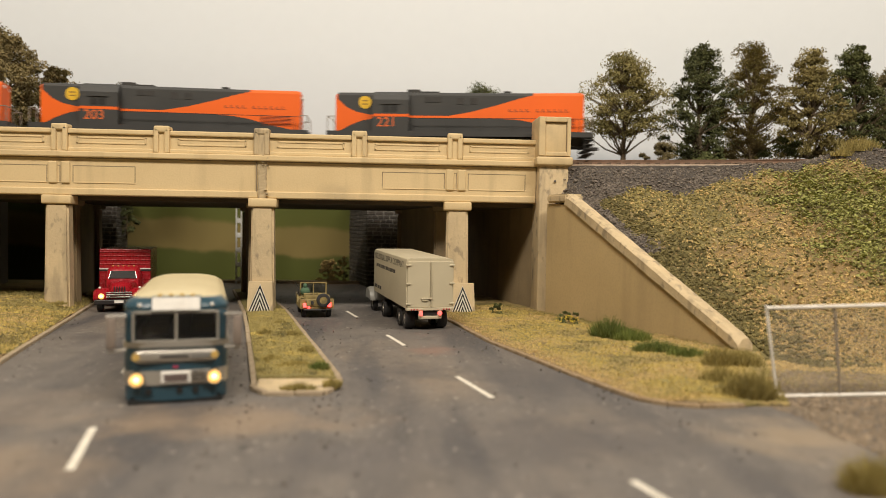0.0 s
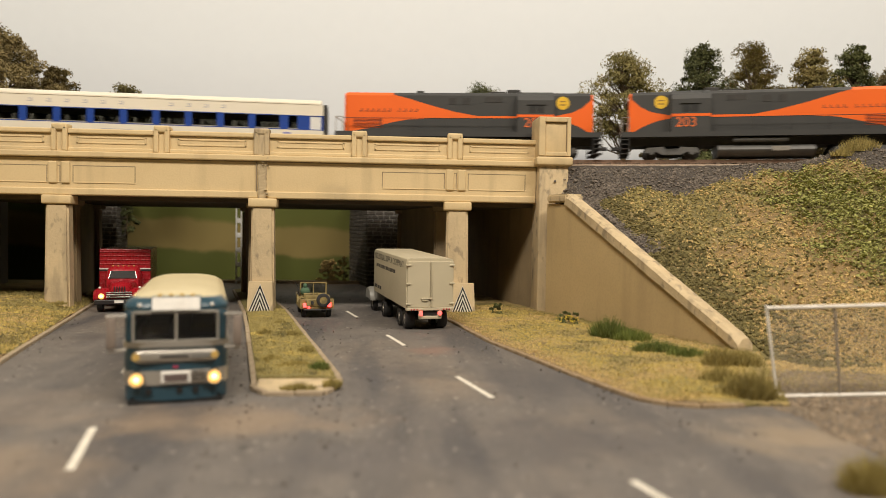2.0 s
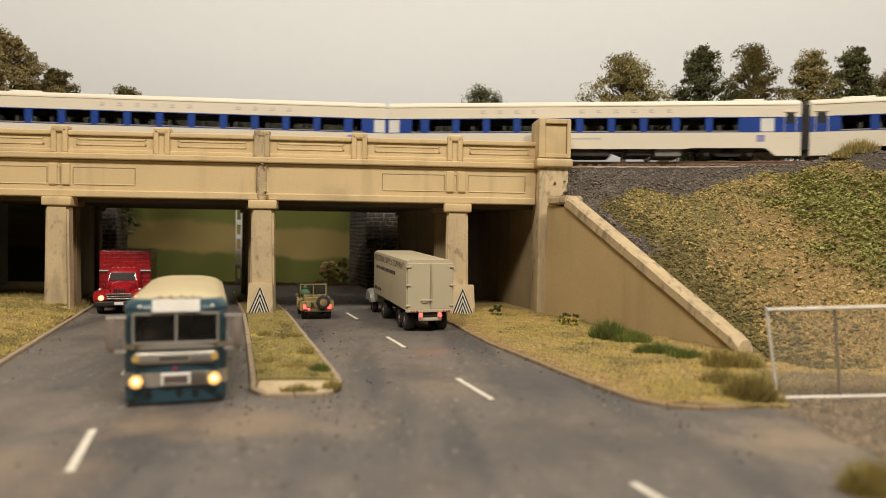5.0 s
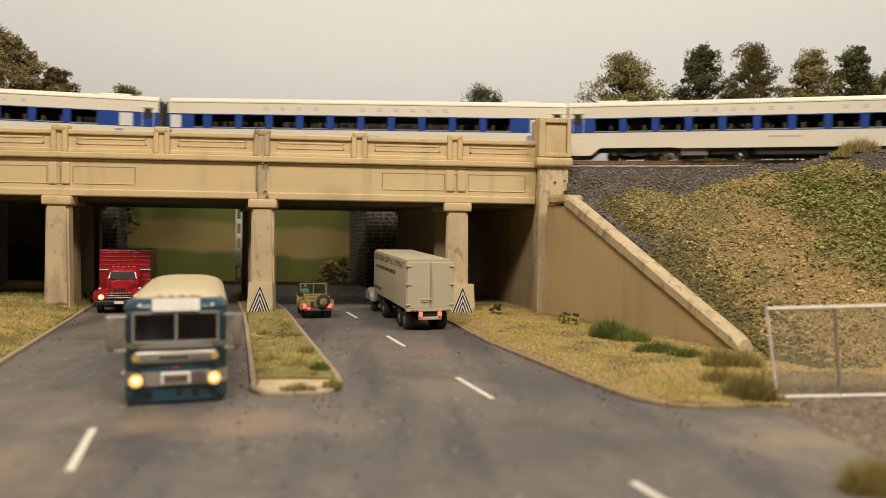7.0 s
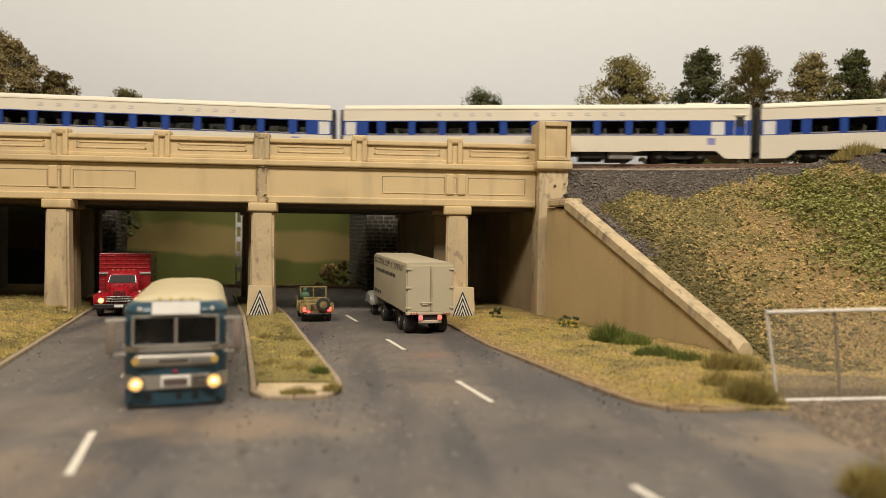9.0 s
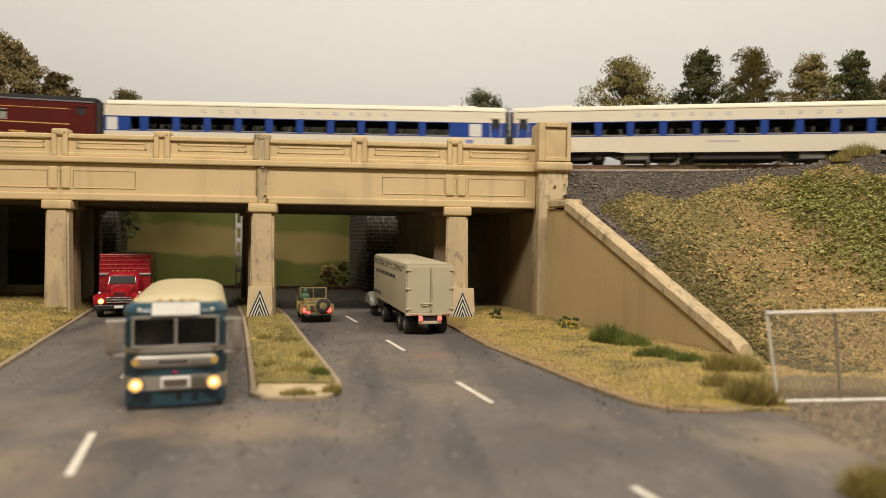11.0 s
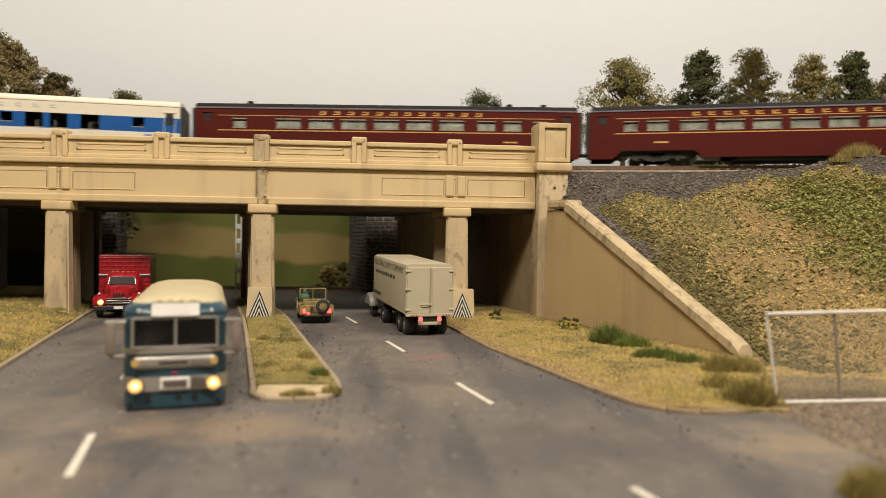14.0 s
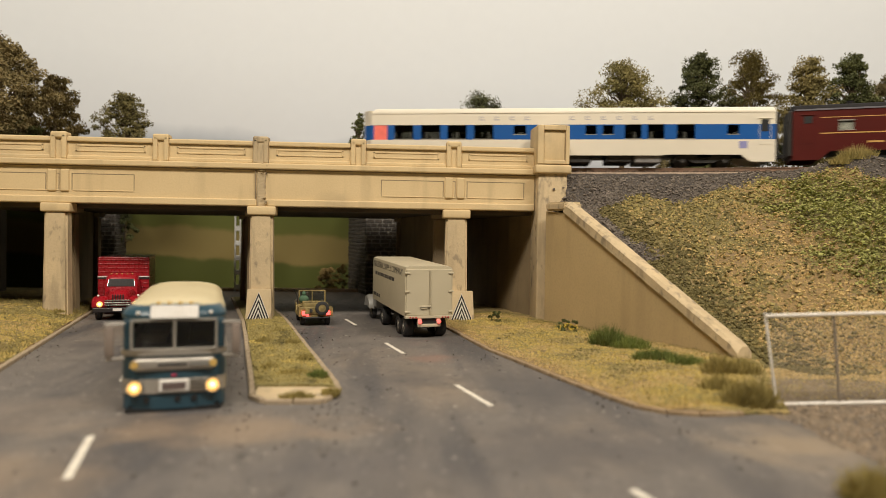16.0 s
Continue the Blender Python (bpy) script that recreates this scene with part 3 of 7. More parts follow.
strip("island", 23.7, 58, lambda y: isl_l(y) + 0.2, lambda y: isl_r(y) - 0.2, island_z, 10, 0.3, TURF_GREEN, "olive turf centre island with concrete kerb")


def kerb(pts, name, w=0.2, h=0.14, material=None):
    """Kerb stones end to end along a line, each a piece of its own."""
    holder = setting(thing(name, "", ""), "weathered tan concrete kerb stones beside the road")
    for (x0, y0), (x1, y1) in zip(pts, pts[1:]):
        L = math.hypot(x1 - x0, y1 - y0)
        n = max(1, round(L / 1.1))
        for i in range(n):
            f0, f1 = i / n, (i + 1) / n
            a = Vector((x0 + (x1 - x0) * f0, y0 + (y1 - y0) * f0))
            b = Vector((x0 + (x1 - x0) * f1, y0 + (y1 - y0) * f1))
            d = (b - a)
            bm = box(B(), 0.012, d.length - 0.012, -w / 2, w / 2, -0.25, h + rnd.uniform(-0.015, 0.015), 0.03, 1)
            ob = part("kerb_stone", bm, material or KERB, holder)
            ob.matrix_local = place(a.x, a.y, 0, 0, 0, math.degrees(math.atan2(d.y, d.x)))


EDGE_EARTH = mat("kerb_earth_edge", (0.26, 0.17, 0.085), (0.34, 0.25, 0.15), 0.95, grain=7, stain=1.5, bump=0.05, c=(0.13, 0.09, 0.05), cmix=0.5)
kerb([(x + 0.08, y) for x, y in KERB_R[1:]], "kerb", 0.2, 0.13, EDGE_EARTH)
kerb([(x - 0.08, y) for x, y in KERB_L[:4]], "kerb")
kerb([(isl_l(y) + 0.1, y) for y in (58, 50, 43, 36, 29, 23.4)] + [(-4.25, 22.5), (-3.75, 21.85)], "kerb")
kerb([(isl_r(y) - 0.1, y) for y in (58, 50, 43.4, 37, 30, 24.6, 23.6)] + [(-1.75, 22.4), (-1.95, 21.85)], "kerb")
kerb([(-3.75, 21.8), (-1.95, 21.8)], "kerb")
bm = prism(B(), [(-4.3, 23.8), (-4.15, 22.6), (-3.7, 21.9), (-2.0, 21.9), (-1.75, 22.5), (-1.65, 23.8)], -0.3, 0.12, "z")
setting(part("island_apron", bm, CONCRETE_WORN), "worn cream concrete nose of the centre island")

# lane dashes
dashes = setting(thing("lane_marking", "", ""), "white painted dashes on the asphalt")


def dash(x0, y0, x1, y1, w=0.19):
    d = Vector((x1 - x0, y1 - y0))
    bm = box(B(), 0, d.length, -w / 2, w / 2, 0.002, 0.008)
    ob = part("dash", bm, LINE, dashes)
    ob.matrix_local = place(x0, y0, 0, 0, 0, math.degrees(math.atan2(d.y, d.x)))


for y in (14.1, 24.5, 34.3, 44.3, 54.3, 4.2):
    x = 2.5 - 0.257 * (y - 24.5)
    dash(x, y, x + 0.8, y - 3.1)
for y in (18.4, 8.2, 28.4, 38.4, 48.4):
    x = -7.51 - 0.257 * (y - 18.4)
    dash(x, y, x + 0.82, y - 3.2)


def hill_z(x, y):
    side = bank(x, y)
    if x > 41 or x < -54:
        # beside the straight run
        a = BEND / R
        sg = 1 if x > 0 else -1
        px, py = CX + R * math.sin(a) * sg, CY + R * math.cos(a)
        side = -((x - px) * math.sin(a) * sg + (y - py) * math.cos(a)) - 3.0
    d = max(0.0, side)
    z = 9.5 - 0.66 * d
    if d > 0:
        z += rough(x, y, min(0.4, d * 0.1), 0.35) + rough(x, y, min(0.12, d * 0.05), 1.6)
    if 39.0 < y < 42.5 and x < 13:
        z = min(z, 6.8 + 1.3 * max(0.0, x - wing_x(y) - 0.7))
    z += 0.95 * math.exp(-(((x - 27.6) / 2.6) ** 2 + ((y - 38.9) / 1.3) ** 2))
    z += 1.0 * math.exp(-(((x - 33.0) / 4.5) ** 2 + ((y - 35.6) / 1.8) ** 2))
    return z


CINDER_EDGE = ((11.0, 4.2), (13.1, 3.6), (14.4, 2.1), (15.6, 2.3), (16.9, 3.2), (18.6, 2.8), (20.0, 1.4), (21.5, 0.8), (40.0, 0.8))


def zone(x, y):
    """What covers the hillside: 0 cinder by the track, 1 olive turf, 2 tan dirt, 3 green leaf, 4 gravel."""
    n = rough(x, y, 1.0, 0.45) + rnd.uniform(-0.25, 0.25)
    d = bank(x, y)
    edge = polyline([(b, a) for a, b in CINDER_EDGE], x)
    if d < 0.3 or d < edge + 0.8 * n:
        return 0
    if y < 25.2 + 0.9 * n:
        return 4
    wall = x - wing_x(y)
    if y > 27.5 and wall < 1.5 + 1.1 * n:
        return 0 if n > -0.1 and d < 8 else 1
    if x + rnd.gauss(0, 0.6) > 22.0 + 1.3 * n and 1.3 < d + rnd.gauss(0, 0.5) < 9.6 + 1.5 * n and rnd.random() < 0.85:
        return 3
    tan = (x - 16.5) * 0.16 + (d - 4.0) * 0.12 + 0.7 * n
    return 2 if tan > 0.72 + rnd.gauss(0, 0.2) else 1


def hillside(name, xs, ys, keep, label):
    bm = B()
    grid = {}
    for i, x in enumerate(xs):
        for j, y in enumerate(ys):
            grid[i, j] = bm.verts.new((x, y, max(0.0 + 0.05 * rough(x, y, 1, 0.8), hill_z(x, y)) if y > 9 else -0.05))
    for i in range(len(xs) - 1):
        for j in range(len(ys) - 1):
            cx, cy = (xs[i] + xs[i + 1]) / 2, (ys[j] + ys[j + 1]) / 2
            if keep(cx, cy):
                f = bm.faces.new((grid[i, j], grid[i + 1, j], grid[i + 1, j + 1], grid[i, j + 1]))
                f.material_index = zone(cx, cy)
                f.smooth = True
    for v in [v for v in bm.verts if not v.link_faces]:
        bm.verts.remove(v)
    return setting(part(name, bm, [CINDER, OLIVE, DIRT, OLIVE, GRAVEL]), label)


xs = [9.8 + 0.3 * i for i in range(105)] + [42 + 4 * i for i in range(10)]
ys = [8 + 1.0 * i for i in range(10)] + [18 + 0.3 * i for i in range(94)] + [46.5 + 1.5 * i for i in range(17)]
hillside("hillside", xs, ys, lambda x, y: (x > wing_x(y) + 0.25 if y > 27.9 else x > 12.0 + (y - 20.0) * 0.43 if y > 20.1 else x > 11.7) if y < 42 else x > 11.0 - (0.25 * (y - 43.2) if y > BACK else 0),
         "embankment of dark cinder, tan dirt and green turf")
xs = [-90 + 3.0 * i for i in range(22)]
ys = [6 + 2.0 * i for i in range(33)]
hillside("hillside", xs, ys, lambda x, y: x < -27 and (y > 40 or x < -33), "embankment of dark cinder, tan dirt and green turf")

# trackbed beyond the bridge, out to both ends of the line
for sg in (1, -1):
    bm = B()
    rings = []
    for s in [(22.6 if sg > 0 else 18.6) + 3.9 * i for i in range(10)] + [66, 120, 200, 290, 372]:
        ring = []
        for off, z in ((-12.5, -0.3), (-3.2, 9.35), (3.6, 9.35), (12.5, -0.3)) if s > 60 else ((-3.0, 8.3), (-2.5, 9.42), (3.5, 9.42), (3.6, 8.3)):
            x, y, rz = on_track(sg * s)
            a = radians(rz)
            ring.append((x - math.sin(a) * off, y + math.cos(a) * off, z))
        rings.append(ring)
    loft(bm, rings)
    setting(part("trackbed", bm, CINDER), "dark cinder trackbed on top of the embankment")

# rails and ties
BALLAST = mat("tan_ballast", (0.35, 0.27, 0.2), (0.27, 0.2, 0.14), 0.95, grain=9, stain=0.8, bump=0.08, c=(0.2, 0.15, 0.11), cmix=0.5)
TIE = mat("weathered_tie", (0.12, 0.085, 0.06), (0.18, 0.135, 0.1), 0.9, grain=8, stain=1.5, stretch=(1, 0.2, 1))
track = setting(thing("railway_track", "", ""), "rusty rails on dark ties in tan ballast")
bm = B()
rings = []
ss = [-372, -290, -200, -120, -60] + [-52 + 2 * i for i in range(53)] + [60, 120, 200, 290, 372]
for s in ss:
    ring = []
    for off, z in ((-2.5, 9.3), (-1.8, 9.62), (1.8, 9.62), (2.5, 9.3)):
        x, y, rz = on_track(s)
        a = radians(rz)
        ring.append((x - math.sin(a) * off, y + math.cos(a) * off, z))
    rings.append(ring)
part("ballast", loft(bm, rings), BALLAST, track)
for g in (-0.7175, 0.7175):
    bm = B()
    rings = []
    for s in ss:
        ring = []
        x, y, rz = on_track(s)
        a = radians(rz)
        for off, z in ((-0.07, 9.76), (-0.025, 9.8), (-0.025, 9.92), (-0.05, 9.94), (-0.05, 10.0), (0.05, 10.0), (0.05, 9.94), (0.025, 9.92), (0.025, 9.8), (0.07, 9.76)):
            ring.append((x - math.sin(a) * (g + off), y + math.cos(a) * (g + off), z))
        rings.append(ring)
    part("rail", loft(bm, rings), RAIL, track)
tie0 = None
for i in range(170):
    s = -52 + 0.62 * i
    x, y, rz = on_track(s)
    if tie0 is None:
        tie0 = part("tie", box(B(), -0.12, 0.12, -1.3, 1.3, 9.55, 9.77), TIE, track)
        tie0.matrix_local = place(x, y, 0, 0, 0, rz)
    else:
        again(tie0, track, pose(x, y, 0, 0, 0, rz))

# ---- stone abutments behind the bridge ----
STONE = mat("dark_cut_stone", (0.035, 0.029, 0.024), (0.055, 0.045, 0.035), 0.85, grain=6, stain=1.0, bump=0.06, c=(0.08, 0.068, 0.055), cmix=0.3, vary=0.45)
MORTAR = mat("pale_mortar", (0.36, 0.34, 0.31), (0.05, 0.045, 0.04), 0.95, stain=1.3, mix=0.6)


def stone_wall(x0, x1, y0, y1, side, label):
    w = setting(thing("stone_abutment", "", ""), label)
    bm = strip_along_road(B(), x0, x1, y0, y1, -0.3, 9.0)
    part("core", bm, MORTAR, w)
    hts = 0.36
    stone = None
    for face in (0, 1):
        if face == 0:
            L = x1 - x0
            p0, ang = (x0 + ROAD_SLOPE * (y0 - FACE), y0), 0.0
        else:
            L = (y1 - y0) * math.hypot(1, ROAD_SLOPE)
            xs_ = x0 if side < 0 else x1
            p0, ang = (xs_ + ROAD_SLOPE * (y0 - FACE), y0), math.degrees(math.atan2(1, ROAD_SLOPE))
        for k in range(24):
            s = -0.5 * (k % 2)
            while s < L:
                ln = rnd.uniform(0.4, 1.0)
                a, b = max(0, s), min(L, s + ln)
                s += ln
                if b - a < 0.25:
                    continue
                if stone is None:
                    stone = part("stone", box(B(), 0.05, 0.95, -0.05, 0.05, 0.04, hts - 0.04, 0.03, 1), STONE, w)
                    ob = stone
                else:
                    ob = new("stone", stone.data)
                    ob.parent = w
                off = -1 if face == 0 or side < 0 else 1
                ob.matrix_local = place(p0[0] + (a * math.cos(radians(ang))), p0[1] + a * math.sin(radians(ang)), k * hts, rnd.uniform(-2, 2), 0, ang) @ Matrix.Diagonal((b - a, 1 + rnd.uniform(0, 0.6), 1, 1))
    return w


stone_wall(3.05, 9.0, 63.0, 71, -1, "dark cut-stone abutment behind the bridge")
stone_wall(-22.2, -18.85, 63.0, 71, 1, "dark cut-stone abutment behind the bridge")
# light kerb at the far end of the road
bm = box(B(), -26, 0.5, 66.0, 66.5, -0.3, 0.3, 0.05)
setting(part("far_kerb", bm, KERB), "pale kerb where the road meets the backdrop")
# perforated steel bent behind the centre pier
PALE = mat("pale_grey_steel", (0.5, 0.5, 0.48), (0.36, 0.35, 0.33), 0.5, grain=8, stain=2)
bent = thing("steel_bent", "pale grey perforated steel post behind the pier", "bridge post")
x = -13.7
bm = B()
box(bm, x - 0.36, x - 0.24, 65.4, 65.6, 0, 8.6)
box(bm, x + 0.1, x + 0.2, 65.4, 65.6, 0, 8.6)
for k in range(7):
    box(bm, x - 0.3, x + 0.15, 65.42, 65.58, 0.2 + 1.35 * k, 0.65 + 1.35 * k, 0.05)
part("web", bm, PALE, bent)
part("rear_post", box(B(), x + 0.3, x + 1.1, 65.8, 66.6, -0.3, 8.6), STEEL_DARK, bent)


# ---- loose cover: foam clumps, stones and fibres ----
def clump_mesh(bm_lists, c, r, flat=0.8):
    """An uneven little lump of eight faces, turned at random."""
    vs, fs = bm_lists
    k = len(vs)
    m = Euler((rnd.uniform(-0.7, 0.7), rnd.uniform(-0.7, 0.7), rnd.uniform(0, 6.28))).to_matrix()
    for p in ((r, 0, 0), (0, r, 0), (-r, 0, 0), (0, -r, 0), (0, 0, r * flat), (0, 0, -r * flat)):
        q = m @ (Vector(p) * rnd.uniform(0.5, 1.3))
        vs.append(((c[0] + q.x) * S, (c[1] + q.y) * S, (c[2] + q.z) * S))
    fs += [(k, k + 1, k + 4), (k + 1, k + 2, k + 4), (k + 2, k + 3, k + 4), (k + 3, k, k + 4), (k + 1, k, k + 5), (k + 2, k + 1, k + 5), (k + 3, k + 2, k + 5), (k, k + 3, k + 5)]


def blade(lists, c, h, lean, w):
    vs, fs = lists
    k = len(vs)
    a = rnd.uniform(0, 6.28)
    dx, dy = math.cos(a), math.sin(a)
    b = rnd.uniform(0, 6.28)
    lx, ly = math.cos(b) * lean, math.sin(b) * lean
    for x, y, z in ((c[0] - dx * w, c[1] - dy * w, c[2]), (c[0] + dx * w, c[1] + dy * w, c[2]), (c[0] + lx, c[1] + ly, c[2] + h)):
        vs.append((x * S, y * S, z * S))
    fs.append((k, k + 1, k + 2))


def stuff(name, lists, material, label):
    me = bpy.data.meshes.new(name)
    me.from_pydata(lists[0], [], lists[1])
    me.materials.append(material)
    return tagged(new(name, me), label, name.replace("_", " "), kind="stuff")


cover = [([], []) for _ in range(7)]
fib = [([], []) for _ in range(3)]
for _ in range(85000):
    x, y = rnd.uniform(10.2, 36), rnd.uniform(15.5, 47)
    if y < 42 and x < (wing_x(y) + 1.0 if y > 27.9 else 12.3 + (y - 20) * 0.43):
        continue
    if y < 20.5 and x < 12.3:
        continue
    if x > y * 0.80:
        continue
    z = max(0.0, hill_z(x, y))
    if math.hypot(x - CX, y - CY) > R - 2.45:
        continue
    k = zone(x, y)
    size = rnd.uniform(0.03, 0.1) * (0.5 + y / 70)
    if k == 0:
        clump_mesh(cover[0], (x, y, z), size * rnd.choice((0.8, 1.0, 1.0, 1.7)))
    elif k == 1:
        if rnd.random() < 0.22:
            clump_mesh(cover[2], (x, y, z), size * 0.9)
        elif x - wing_x(y) < 3.2 + 2.0 * rough(x, y, 1.0, 0.4):
            clump_mesh(cover[6], (x, y, z + 0.03), size * rnd.uniform(0.8, 1.6), 0.9)
        else:
            clump_mesh(cover[1 if rnd.random() < 0.7 else 6], (x, y, z), size * rnd.uniform(0.9, 1.6))
    elif k == 2:
        clump_mesh(cover[2 if rnd.random() < 0.7 else 1], (x, y, z), size)
    elif k == 3:
        for _ in range(3):
            clump_mesh(cover[3], (x + rnd.uniform(-.22, .22), y + rnd.uniform(-.22, .22), z + rnd.uniform(0.02, 0.26)), size * rnd.uniform(0.8, 1.25), 0.3)
    else:
        clump_mesh(cover[4], (x, y, z), size * 0.7)
# coarser lumps of turf, thick beside the wing wall and scattered up the slope
for _ in range(5200):
    y = rnd.uniform(26, 43)
    x = wing_x(y) + 1.0 + (3.0 * rnd.random() ** 2 if rnd.random() < 0.5 else rnd.uniform(0, 12))
    if x > y * 0.78 or bank(x, y) < 1.5 or (y > 41 and x < 12.5):
        continue
    k = zone(x, y)
    c = 0 if k == 0 else 3 if k == 3 else 6 if x - wing_x(y) < 3.2 or rnd.random() < 0.4 else 1 if rnd.random() < 0.6 else 2
    clump_mesh(cover[c], (x, y, max(0.0, hill_z(x, y)) + 0.02), rnd.uniform(0.07, 0.17), 0.7)
for _ in range(26000):
    y = rnd.uniform(22.0, 30)
    x = rnd.uniform(12.3 + (y - 20) * 0.43 if y < 27.9 else wing_x(y) + 1.0, y * 0.78)
    k = zone(x, y)
    clump_mesh(cover[(0, 1, 2, 3, 4)[k] if rnd.random() < 0.6 else rnd.choice((1, 2, 6))], (x, y, max(0.0, hill_z(x, y))), rnd.uniform(0.02, 0.085))
for _ in range(9000):
    y = rnd.uniform(13, 23)
    x = rnd.uniform(11.8 if y < 20 else 12.2 + (y - 20) * 0.43, y * 0.78)
    if x > 11.8:
        clump_mesh(cover[4 if rnd.random() < 0.75 else 0], (x, y, 0.0), 0.022 + 0.08 * rnd.random() ** 3)
for _ in range(36000):
    y = rnd.uniform(20.4, 46) if rnd.random() < 0.75 else rnd.uniform(15, 21)
    a, b = polyline(KERB_R, y) + 0.25, (wing_x(y) if y > 27.9 else 12.2 + (y - 20.0) * 0.43)
    if y < 20.4:
        continue
    x = rnd.uniform(a, b)
    z = verge_r_z(x, y)
    patch = noise.noise((x * 0.4, y * 0.4, 1)) + 0.45 * noise.noise((x * 1.3, y * 1.3, 8)) + rnd.gauss(0, 0.1)
    if x - a < 0.5 + 0.9 * rnd.random() or patch > 0.3:
        kind = 2
    elif b - x < 0.5 + 0.5 * rnd.random() or patch < -0.3:
        kind = 6 if rnd.random() < 0.35 else 1
    else:
        kind = 5
    clump_mesh(cover[kind], (x, y, z), rnd.uniform(0.018, 0.055) * (2.0 if rnd.random() < 0.03 else 1))
    if rnd.random() < 0.3:
        blade(fib[0], (x, y, z), rnd.uniform(0.08, 0.2), 0.12, 0.014)
for _ in range(22000):
    y = rnd.uniform(24, 50)
    x = polyline(KERB_L, y) - 0.25 - 12 * rnd.random() ** 1.6
    z = verge_l_z(x, y)
    patch = noise.noise((x * 0.4, y * 0.4, 4)) + 0.6 * noise.noise((x * 1.5, y * 1.5, 2)) - max(0.0, (y - 38) * 0.05)
    patch += rnd.gauss(0, 0.1)
    kind = (6 if rnd.random() < 0.4 else 1) if patch < -0.28 else 2 if patch > 0.12 else 5
    clump_mesh(cover[kind], (x, y, z), rnd.uniform(0.025, 0.075) * (1.7 if rnd.random() < 0.04 else 1))
    if rnd.random() < 0.25:
        blade(fib[0], (x, y, z), rnd.uniform(0.12, 0.3), 0.12, 0.02)
for _ in range(18000):
    y = rnd.uniform(23.9, 44)
    x = rnd.uniform(isl_l(y) + 0.25, isl_r(y) - 0.25)
    z = island_z(x, y)
    patch = noise.noise((x * 0.9, y * 0.7, 6)) + 0.5 * noise.noise((x * 2.2, y * 2.2, 5))
    patch += rnd.gauss(0, 0.08)
    clump_mesh(cover[6 if patch < -0.35 else 1 if patch < 0.45 else 5], (x, y, z), rnd.uniform(0.02, 0.06))
    if rnd.random() < 0.1:
        blade(fib[2], (x, y, z), rnd.uniform(0.08, 0.2), 0.14, 0.016)
# crumbs on the road, along its edges
crumbs = ([], [])
for _ in range(700):
    y = rnd.uniform(12, 56)
    e = rnd.choice((polyline(KERB_R, max(20.3, y)) - 0.1, polyline(KERB_L, y) + 0.1, isl_l(max(22, y)) - 0.15, isl_r(max(22, y)) + 0.15))
    x = e + rnd.choice((-1, 1)) * abs(rnd.gauss(0, 0.5))
    if rnd.random() < 0.2:
        x = rnd.uniform(-8, 6)
    clump_mesh(crumbs, (x, y, 0.02), rnd.uniform(0.02, 0.055))
for k, (nm, m_, lb) in enumerate((("cinder_stones", CLUMP_CINDER, "loose dark cinder stones on the embankment"), ("olive_turf_clumps", CLUMP_OLIVE, "olive foam turf clumps on slope and verge"),
                                  ("straw_turf_clumps", CLUMP_TAN, "straw coloured foam turf clumps on the slope"), ("leafy_ground_cover", CLUMP_GREEN, "green leafy ground cover on the slope"),
                                  ("gravel_stones", CLUMP_GREY, "grey-brown gravel beside the fence"), ("yellow_turf_clumps", CLUMP_YELLOW, "yellow foam turf on the verges"), ("dark_turf_clumps", CLUMP_DARK, "dark brown-green foam turf beside the wing wall"))):
    stuff(nm, cover[k], m_, lb)
stuff("road_crumbs", crumbs, CLUMP_CINDER, "dark crumbs of dirt scattered on the road")


def tuft(name, x, y, z, rx, ry, h, n, material, label):
    lists = ([], [])
    for _ in range(n):
        a, q = rnd.uniform(0, 6.28), math.sqrt(rnd.random())
        blade(lists, (rx * q * math.cos(a), ry * q * math.sin(a), -0.05), h * rnd.uniform(0.5, 1.0) * (1.1 - 0.5 * q), 0.28 * h, 0.026)
    me = bpy.data.meshes.new(name)
    me.from_pydata(lists[0], [], lists[1])
    me.materials.append(material)
    ob = new(name, me)
    ob.matrix_basis = place(x, y, z)
    return tagged(ob, label, "grass tuft", "grass tufts", "stuff")


